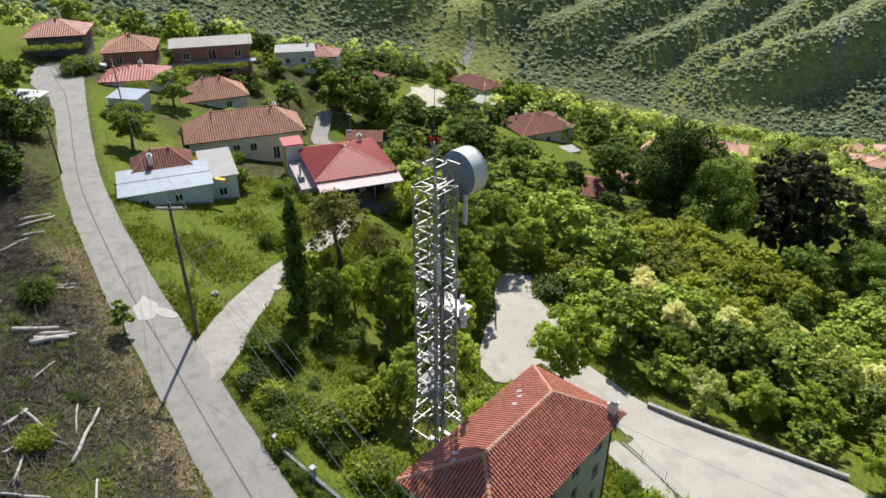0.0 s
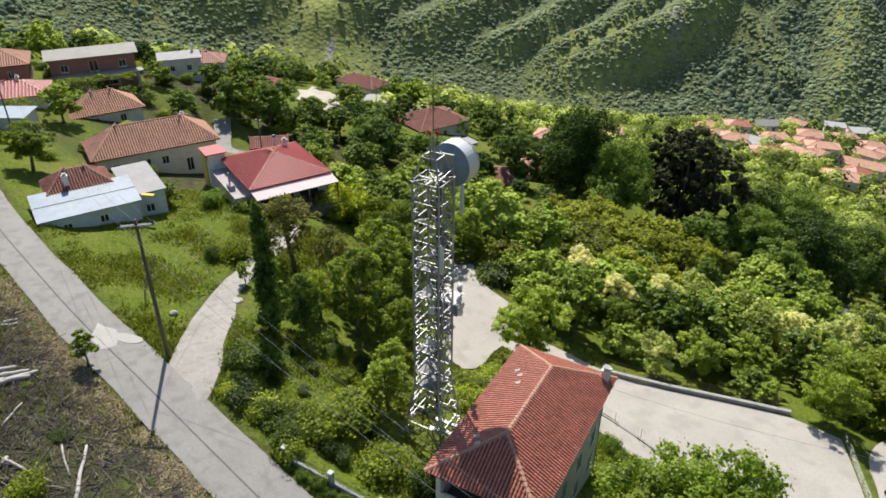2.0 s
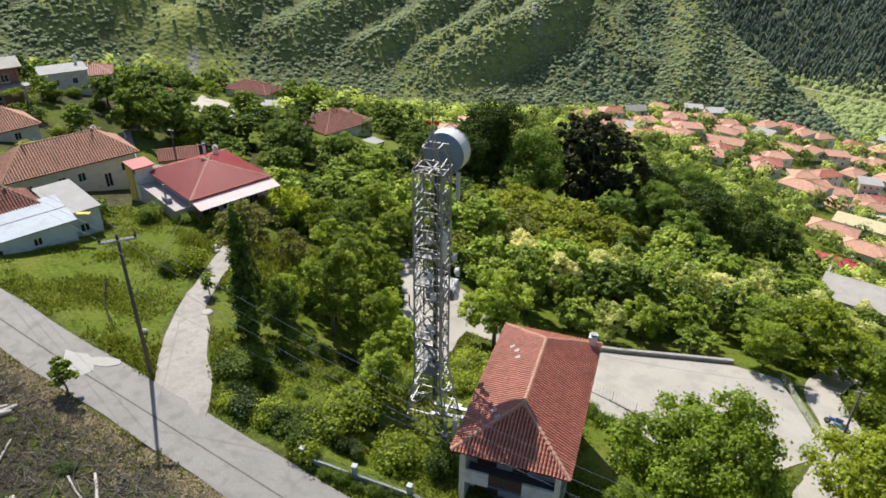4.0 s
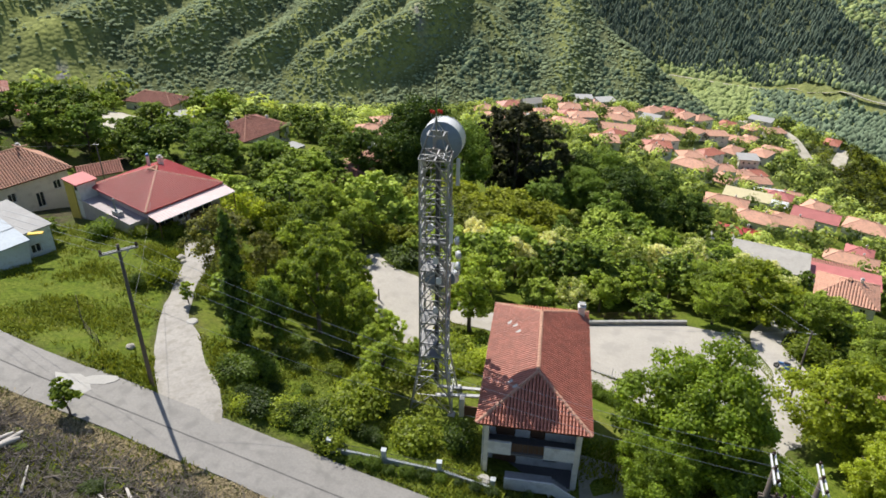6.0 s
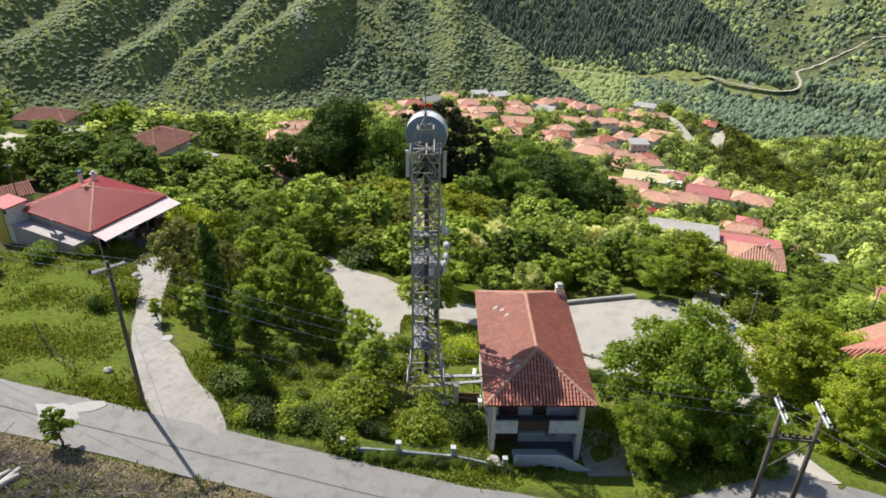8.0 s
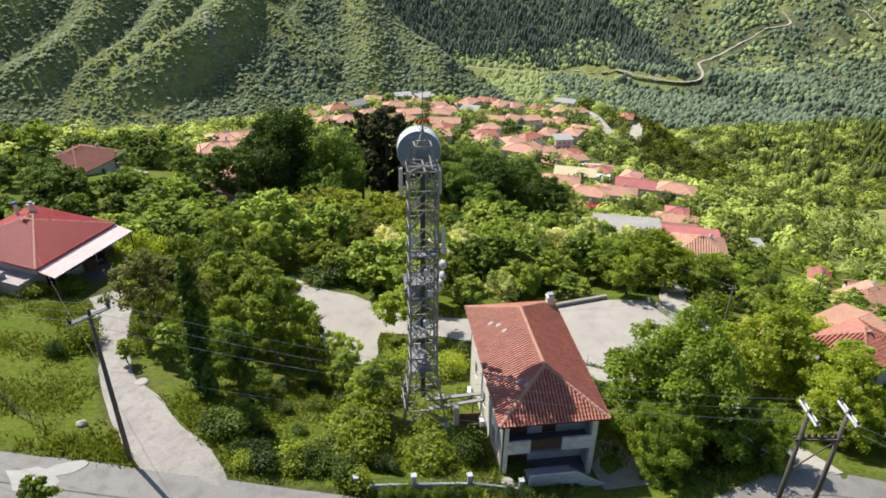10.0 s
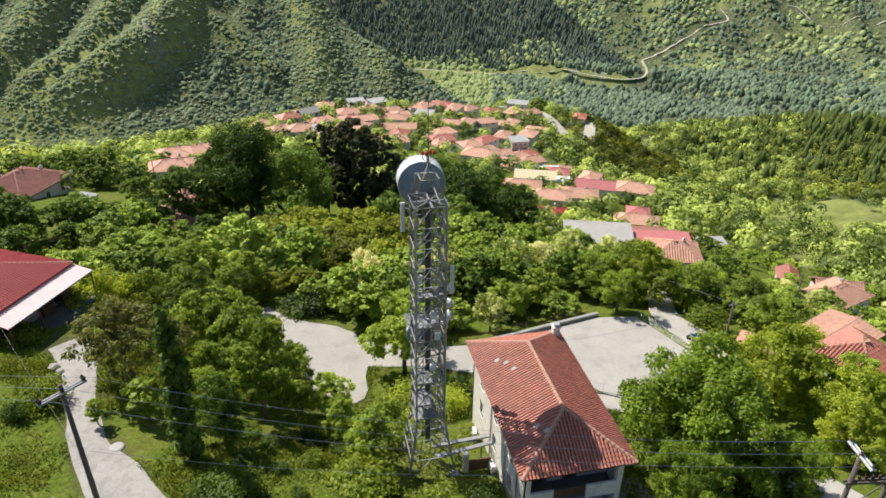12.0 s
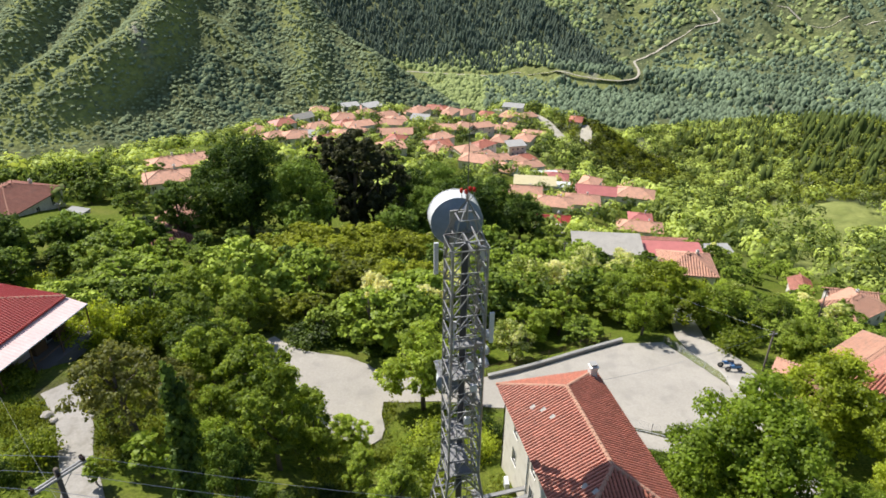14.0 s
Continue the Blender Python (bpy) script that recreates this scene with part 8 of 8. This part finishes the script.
def scatter(n, x0, x1, y0, y1, gap, seed, ok):
    """Random places in a rectangle, at least gap apart and off roads and buildings."""
    rng = np.random.RandomState(seed)
    out = []
    xs, ys = rng.uniform(x0, x1, n), rng.uniform(y0, y1, n)
    off, _ = road_near(xs, ys)
    for x, y, o in zip(xs, ys, off):
        if o > gap * 0.42 and ok(x, y) and all((x - a) ** 2 + (y - b) ** 2 > gap * gap for a, b in out):
            out.append((float(x), float(y)))
    return out


HOUSE_SPOTS = [(ob.matrix_basis.translation.x, ob.matrix_basis.translation.y) for ob in list(scene.objects) if ob.parent is None and ob.get("category") == "house"]


def free(x, y, r=6.5):
    return all((x - a) ** 2 + (y - b) ** 2 > r * r for a, b in HOUSE_SPOTS) and not (3.5 < x < 13.5 and -11 < y < 8.5) and math.hypot(x, y) > 3.4


def open_view(x, y):
    """Gardens keep open towards the south-east of the houses."""
    for a, b in HOUSE_SPOTS + [(-98, 112), (-106, 118)]:
        k = math.hypot(a - 5, b + 42)
        for far in (9, 19) if a > -96 or b < 105 else (9, 19, 28, 36):
            px0, py0 = a + (5 - a) / k * far, b + (-42 - b) / k * far
            if (x - px0) ** 2 + (y - py0) ** 2 < 72:
                return False
    return True


def road_side(x):
    return float(np.interp(x, [p[0] for p in MAIN_ROAD], [p[1] for p in MAIN_ROAD]))


def pick(table):
    u = rng_t.random()
    for name, share in table:
        u -= share
        if u < 0:
            return name
    return table[-1][0]


# grove between the tower, the driveway and the back lane
for x, y in scatter(500, -23, -3, 6, 22, 3.2, 1, lambda x, y: free(x, y, 7) and not under_crown(x, y, 0.2) and x < -4.5 - 0.15 * y and y > 9 - 0.2 * (x + 10)):
    plant(pick((("locust", 0.5), ("broad", 0.4), ("sapling", 0.1))), x, y, rng_t.uniform(4.0, 6.6) if rng_t.random() < 0.7 else rng_t.uniform(1.8, 3.4), 0.85)


def thicket_mix(x, y):
    """What grows where in the thicket north of the lane."""
    if -15 < x < 12 and y > 44:
        return (("yellow", 0.5), ("middark", 0.3), ("midtree", 0.2))
    if x >= 12 and y > 50:
        return (("midtree", 0.4), ("midlight", 0.2), ("middark", 0.2), ("yellow", 0.1), ("blossom", 0.1))
    if x > -1:
        return (("midtree", 0.35), ("midlight", 0.4), ("blossom", 0.25))
    return (("midtree", 0.4), ("middark", 0.3), ("midlight", 0.3))


for x, y in scatter(2600, -36, 44, 26, 80, 4.4, 2, lambda x, y: free(x, y, 8) and not under_crown(x, y) and not (x > 26 and y < 30) and math.hypot((x + 4) / 3.5, (y - 43) / 5) > 1):
    k = pick(thicket_mix(x, y))
    low = 0.68 if y > 54 and -32 < x < 14 else 1.0
    plant(k, x, y, rng_t.uniform(3.8, 8.4) * (0.85 if k == "yellow" else 1.0) * low, rng_t.uniform(1.05, 1.4))
# gardens of the upper village
for x, y in scatter(1800, -150, -30, 60, 160, 6.0, 3, lambda x, y: free(x, y, 9.5) and open_view(x, y) and math.hypot(x + 100, y - 109) > 15 and not (-42 < x < -28 and y < 36)):
    plant(pick((("midtree", 0.5), ("middark", 0.3), ("midlight", 0.2))), x, y, rng_t.uniform(4.0, 7.0), 1.2)
for x, y in scatter(160, -120, -45, -22, 2, 6.0, 4, lambda x, y: free(x, y, 8.5) and x < -52 and y < road_side(x) - 3):
    plant(pick((("midtree", 0.5), ("bush", 0.25), ("midlight", 0.25))), x, y, rng_t.uniform(2.6, 5.5), 1.1)
# lower slope east of the yard
for x, y in scatter(900, 36, 120, -20, 110, 5.6, 5, lambda x, y: free(x, y, 9) and not under_crown(x, y)):
    plant(pick((("midtree", 0.3), ("midlight", 0.58), ("blossom", 0.12))), x, y, rng_t.uniform(3.0, 5.6), 1.2)
# bushes in the yards of the upper village and on the rough ground east of the lane
for x, y in scatter(420, -122, -40, 10, 76, 5.4, 14, lambda x, y: free(x, y, 6.6)):
    plant(pick((("bush", 0.6), ("brightbush", 0.4))), x, y, rng_t.uniform(1.0, 2.6), 1.2)
for x, y in scatter(260, 36, 62, 6, 44, 3.4, 15, lambda x, y: free(x, y, 5.0)):
    plant(pick((("bush", 0.35), ("brightbush", 0.45), ("midlight", 0.2))), x, y, rng_t.uniform(1.2, 3.2), 1.2)
# weeds on the felled slope
for x, y in scatter(90, -46, 2, -31, -12, 3.6, 16, lambda x, y: y < road_side(x) - 4):
    plant("bush", x, y, rng_t.uniform(0.25, 0.6), 2.0)
# hedges and rough growth along verges
for x, y in [(-13.6 + 0.9 * i + rng_t.uniform(-0.3, 0.3), -8.0 - 0.2 * i + rng_t.uniform(-0.8, 2.6)) for i in range(11)]:
    plant("bush" if rng_t.random() < 0.6 else "brightbush", x, y, rng_t.uniform(0.7, 1.6), 1.0)
for x, y in scatter(260, -15, -3, -8.5, 4, 2.3, 6, lambda x, y: y > -10.2 - 0.02 * x and not under_crown(x, y, 0.0)):
    plant(pick((("bush", 0.85), ("brightbush", 0.15))), x, y, rng_t.uniform(0.4, 1.3), 1.25)
for i in range(16):
    plant("bush", 11.6 + 0.75 * i, 12.2 - 0.52 * i - 1.4, rng_t.uniform(1.2, 1.7), 0.8)
for i in range(12):
    plant("bush", -4.8 + 1.2 * i, -11.6 + 0.05 * i + rng_t.uniform(-0.15, 0.15), rng_t.uniform(0.5, 0.9), 1.0)
for x, y in ((3.0, -6.2), (3.2, 7.6), (1.0, 8.2), (-15.4, -22.6), (-31, -16.0), (-30.2, 6.2), (-28.8, 8.6)):
    plant(pick((("brightbush", 0.5), ("bush", 0.5))), x, y, rng_t.uniform(1.0, 2.4), 0.9)
plant("sapling", -24.3, -12.4, 3.2, 1.3)
plant("sapling", -24.0, 4.6, 2.6, 1.1)


# ---------------------------------------------------------------- grass and far woods
def grass():
    rng = np.random.RandomState(8)
    n = 320000
    x, y = rng.uniform(-48, 30, n), rng.uniform(-28, 24, n)
    off, _ = road_near(x, y)
    line = np.interp(x, [p[0] for p in MAIN_ROAD], [p[1] for p in MAIN_ROAD])
    tuft = wavy(x / 2.1, y / 2.1, 81, 3)
    house_in = (x > 4.9) & (x < 12) & (y > -8.3) & (y < 6)
    keep = (off > 0.05) & (tuft > -0.2 + 0.5 * rng.rand(n)) & ~house_in & ((line - y < 2.6) | (rng.rand(n) < 0.25))
    x, y = x[keep], y[keep]
    z = land(x, y)
    n = len(x)
    a, h, w = rng.uniform(0, 6.28, n), rng.uniform(0.1, 0.34, n) * (1 + 0.6 * wavy(x / 5, y / 5, 82, 2)), rng.uniform(0.03, 0.09, n)
    side = np.c_[np.cos(a), np.sin(a), np.zeros(n)] * w[:, None]
    lean = np.c_[rng.normal(0, 0.14, n), rng.normal(0, 0.14, n), h]
    base = np.c_[x, y, z - 0.03]
    v = np.stack([base - side, base + side, base + lean + side * 0.5, base + lean - side * 0.5], 1)
    ob = new("grass", arrays_mesh("grass", v.reshape(-1, 3), np.arange(n * 4).reshape(-1, 4), GRASS))
    tagged(ob, "tufts of long green grass and weeds", "grass", kind="stuff")


grass()


def woods(name, label, seed, n, rmin, rmax, az0, az1, per, tall, leaf, size, ok):
    """Many small trees far off, in one mesh of leaf sprays."""
    rng = np.random.RandomState(seed)
    r, az = np.sqrt(rng.uniform(rmin**2, rmax**2, n)), np.radians(rng.uniform(az0, az1, n))
    x, y = r * np.sin(az), -40 + r * np.cos(az)
    keep = ok(x, y, r, np.degrees(az), rng)
    x, y, r = x[keep], y[keep], r[keep]
    z = land(x, y)
    n = len(x)
    h = tall * rng.uniform(0.55, 1.3, n)
    cs = np.c_[x, y, z + h * 0.5]
    rad = np.c_[h * rng.uniform(0.38, 0.6, n), h * rng.uniform(0.38, 0.6, n), h * 0.5]
    total = n * per
    idx = np.repeat(np.arange(n), per)
    d = rng.normal(size=(total, 3))
    d[:, 2] = np.abs(d[:, 2]) - 0.2
    d /= np.linalg.norm(d, axis=1)[:, None]
    lump = 1 + 0.22 * np.sin(d[:, 0] * 5 + idx) * np.sin(d[:, 1] * 5 + idx * 1.7)
    at = cs[idx] + d * rad[idx] * (lump * rng.uniform(0.72, 1.05, total))[:, None]
    normal = d + rng.normal(scale=0.18, size=(total, 3))
    normal[:, 2] += 0.25
    normal /= np.linalg.norm(normal, axis=1)[:, None]
    t = np.cross(normal, rng.normal(size=(total, 3)))
    t /= np.linalg.norm(t, axis=1)[:, None]
    b = np.cross(normal, t)
    s = (size * h[idx] / tall * rng.uniform(0.6, 1.3, total))[:, None]
    v = np.stack([at - t * s, at - b * s * 0.7 + normal * s * 0.3, at + t * s, at + b * s * 0.7 + normal * s * 0.3], 1)
    f = np.arange(total * 4).reshape(-1, 4)
    tri = np.concatenate([f[:, [0, 1, 3]], f[:, [1, 2, 3]]])
    me = arrays_mesh(name, v.reshape(-1, 3), tri, leaf)
    me.attributes.new("tone", "FLOAT", "POINT").data.foreach_set("value", np.repeat(rng.rand(n), per * 4).astype(np.float32))
    ob = new(name, me)
    return tagged(ob, label, "woods", kind="stuff")


def domes(name, label, seed, n, rmin, rmax, az0, az1, tall, wide, material, ok, sides=5, peak=1.0):
    """Thousands of far bushes or conifers as small faceted domes, in one mesh."""
    rng = np.random.RandomState(seed)
    r, az = np.sqrt(rng.uniform(rmin**2, rmax**2, n)), np.radians(rng.uniform(az0, az1, n))
    x, y = r * np.sin(az), -40 + r * np.cos(az)
    keep = ok(x, y, r, np.degrees(az), rng)
    x, y = x[keep], y[keep]
    z = land(x, y)
    n = len(x)
    k = 0.5 + 1.3 * rng.rand(n) ** 2.2
    a = rng.uniform(0, 6.28, n)[:, None] + np.arange(sides) * 2 * np.pi / sides
    jag = rng.uniform(0.6, 1.4, (n, sides))
    rings = []
    for part_r, part_z in ((1.0, -0.12), (0.78, 0.55)) if peak < 2 else ((1.0, 0.0), (0.5, 0.5)):
        rr = wide * k[:, None] * part_r * jag
        rings.append(np.stack([x[:, None] + rr * np.cos(a), y[:, None] + rr * np.sin(a), np.repeat((z + tall * k * part_z)[:, None], sides, 1)], 2))
    top = np.stack([x + rng.normal(0, 0.1, n) * wide, y + rng.normal(0, 0.1, n) * wide, z + tall * k], 1)[:, None]
    v = np.concatenate(rings + [top], 1)
    base = np.arange(n)[:, None] * (2 * sides + 1)
    i = np.arange(sides)
    j = (i + 1) % sides
    tris = [np.stack([base + i, base + j, base + sides + j], 2), np.stack([base + i, base + sides + j, base + sides + i], 2), np.stack([base + sides + i, base + sides + j, np.repeat(base + 2 * sides, sides, 1)], 2)]
    f = np.concatenate([t.reshape(-1, 3) for t in tris])
    ob = new(name, arrays_mesh(name, v.reshape(-1, 3), f, material))
    return tagged(ob, label, "woods", kind="stuff")


def clear_of_houses(x, y, gap):
    keep = np.ones(len(x), bool)
    for a, b in [(o.matrix_basis.translation.x, o.matrix_basis.translation.y) for o in list(scene.objects) if o.parent is None and o.get("category") == "house"]:
        keep &= (x - a) ** 2 + (y - b) ** 2 > gap * gap
    return keep
def off_road(x, y):
    return road_near(x, y)[0] > 2.5


woods("hillside_trees", "green trees and gardens round the village houses", 91, 2700, 130, 440, -28, 34, 64, 5.5, LEAF_FAR, 0.6,
      lambda x, y, r, az, rng: clear_of_houses(x, y, 6.4) & off_road(x, y) & (wavy(x / 16, y / 16, 101, 3) > -0.2) & (y > 108))
OAK_SCRUB = [(160, 380), (158, 300), (168, 272), (205, 300), (275, 420), (230, 420)]
woods("slope_woods", "mixed wood on the slope below the village", 92, 4200, 150, 820, 16, 62, 84, 9.0, LEAF_FAR, 0.8,
      lambda x, y, r, az, rng: clear_of_houses(x, y, 10) & off_road(x, y) & ((wavy(x / 38, y / 38, 102, 3) > -0.6 + 0.2 * (r < 330)) | (r > 480)) & (x > 120) & (az < 40 + 26 * (r < 430)) & ~in_poly(x, y, OAK_SCRUB) & (~in_poly(x, y, MEADOW) | (rng.rand(len(x)) < 0.12)))
woods("oak_scrub", "dark olive oak scrub beside the village", 87, 2600, 300, 520, 20, 38, 60, 7.5, LEAF_OAKSCRUB, 0.75,
      lambda x, y, r, az, rng: in_poly(x, y, OAK_SCRUB) & off_road(x, y) & clear_of_houses(x, y, 8))
woods("left_hill_woods", "wooded hillside beyond the upper village", 93, 2800, 150, 700, -86, -22, 56, 8.0, LEAF_FAR, 0.85,
      lambda x, y, r, az, rng: clear_of_houses(x, y, 9) & off_road(x, y) & (np.hypot(x + 101, y - 110) > 19) & ((r > 190) | (y > 140)) & (wavy(x / 34, y / 34, 103, 3) > -0.45))
woods("brow_woods", "trees along the brow behind the village", 94, 500, 330, 560, -30, 26, 36, 5.0, LEAF_FAR, 0.8, lambda x, y, r, az, rng: clear_of_houses(x, y, 9) & off_road(x, y))
FAR_ROADS = np.concatenate([spline([(x, y) for x, y in line], 6) for line in (FAR_VALE_ROAD, FAR_HIGH_ROAD)])


def off_far_road(x, y):
    return np.array([np.min((FAR_ROADS[:, 0] - a) ** 2 + (FAR_ROADS[:, 1] - b) ** 2) for a, b in zip(x, y)]) > 13 ** 2 if len(x) else np.ones(0, bool)


def out_of_west_vale(x, y, rng):
    r, az = np.hypot(x, y + 40), np.degrees(np.arctan2(x, y + 40))
    return np.hypot((az + 37.5 + (r - 1000) * 0.012) / 5.5, (r - 1010) / 190) > 0.95 - 0.75 * rng.rand(len(x)) ** 3


def on_near_mountain(x, y):
    a, b, c, low, spur, up, az = mountains(x, y)
    return (a >= np.maximum(b, c) - 1) & (up > 0), spur


woods("ridge_woods", "light green woods on the lower ridge", 99, 6500, 420, 860, 30, 64, 34, 6.5, LEAF_RIDGE, 0.9, lambda x, y, r, az, rng: wavy(x / 38, y / 38, 107, 3) > -0.5)
domes("ridge_conifers", "dark conifers on the wooded ridge", 98, 7500, 470, 860, 31, 64, 9.4, 2.4, RIDGE_CONIFER,
      lambda x, y, r, az, rng: wavy(x / 45, y / 45, 106, 3) + 1.1 * rng.rand(len(x)) + 0.03 * np.minimum(az - 38, 0) - 0.004 * np.maximum(560 - r, 0) > 0.5, 5, 2)
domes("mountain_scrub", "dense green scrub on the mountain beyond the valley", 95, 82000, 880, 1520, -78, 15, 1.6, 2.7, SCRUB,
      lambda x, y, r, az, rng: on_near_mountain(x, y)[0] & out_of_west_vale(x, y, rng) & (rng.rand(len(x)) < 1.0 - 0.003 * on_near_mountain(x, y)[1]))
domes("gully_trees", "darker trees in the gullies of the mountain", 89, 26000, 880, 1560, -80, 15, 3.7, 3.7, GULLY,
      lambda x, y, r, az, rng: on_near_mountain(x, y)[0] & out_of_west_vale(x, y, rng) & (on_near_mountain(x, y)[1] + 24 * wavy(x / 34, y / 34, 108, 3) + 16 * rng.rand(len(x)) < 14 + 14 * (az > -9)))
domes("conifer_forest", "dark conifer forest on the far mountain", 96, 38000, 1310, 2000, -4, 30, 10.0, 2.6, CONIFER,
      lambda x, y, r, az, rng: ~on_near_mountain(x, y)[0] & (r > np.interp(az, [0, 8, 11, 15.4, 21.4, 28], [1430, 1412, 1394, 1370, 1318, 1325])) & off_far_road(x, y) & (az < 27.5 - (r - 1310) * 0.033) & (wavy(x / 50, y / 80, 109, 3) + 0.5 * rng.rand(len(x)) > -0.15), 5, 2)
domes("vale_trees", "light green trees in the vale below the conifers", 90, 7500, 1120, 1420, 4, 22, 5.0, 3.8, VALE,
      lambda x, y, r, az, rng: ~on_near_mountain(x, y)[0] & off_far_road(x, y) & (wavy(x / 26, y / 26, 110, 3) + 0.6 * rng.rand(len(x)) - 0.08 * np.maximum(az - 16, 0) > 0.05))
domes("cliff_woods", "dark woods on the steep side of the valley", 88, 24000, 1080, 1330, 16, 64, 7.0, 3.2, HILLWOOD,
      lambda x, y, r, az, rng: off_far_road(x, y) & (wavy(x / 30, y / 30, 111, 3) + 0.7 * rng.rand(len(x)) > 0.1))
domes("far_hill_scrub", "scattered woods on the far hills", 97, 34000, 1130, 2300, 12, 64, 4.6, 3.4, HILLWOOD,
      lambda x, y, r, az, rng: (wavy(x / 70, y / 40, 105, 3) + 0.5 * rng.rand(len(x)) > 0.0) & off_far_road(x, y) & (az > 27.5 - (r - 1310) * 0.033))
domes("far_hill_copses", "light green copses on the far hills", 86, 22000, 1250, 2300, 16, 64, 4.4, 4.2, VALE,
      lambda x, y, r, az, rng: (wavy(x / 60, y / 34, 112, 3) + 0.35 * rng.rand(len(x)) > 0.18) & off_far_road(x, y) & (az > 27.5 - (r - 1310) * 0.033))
for kind in KINDS.values():
    for ob in kind:
        if ob.name not in used_kinds:
            for child in list(ob.children_recursive):
                bpy.data.objects.remove(child)
            bpy.data.objects.remove(ob)
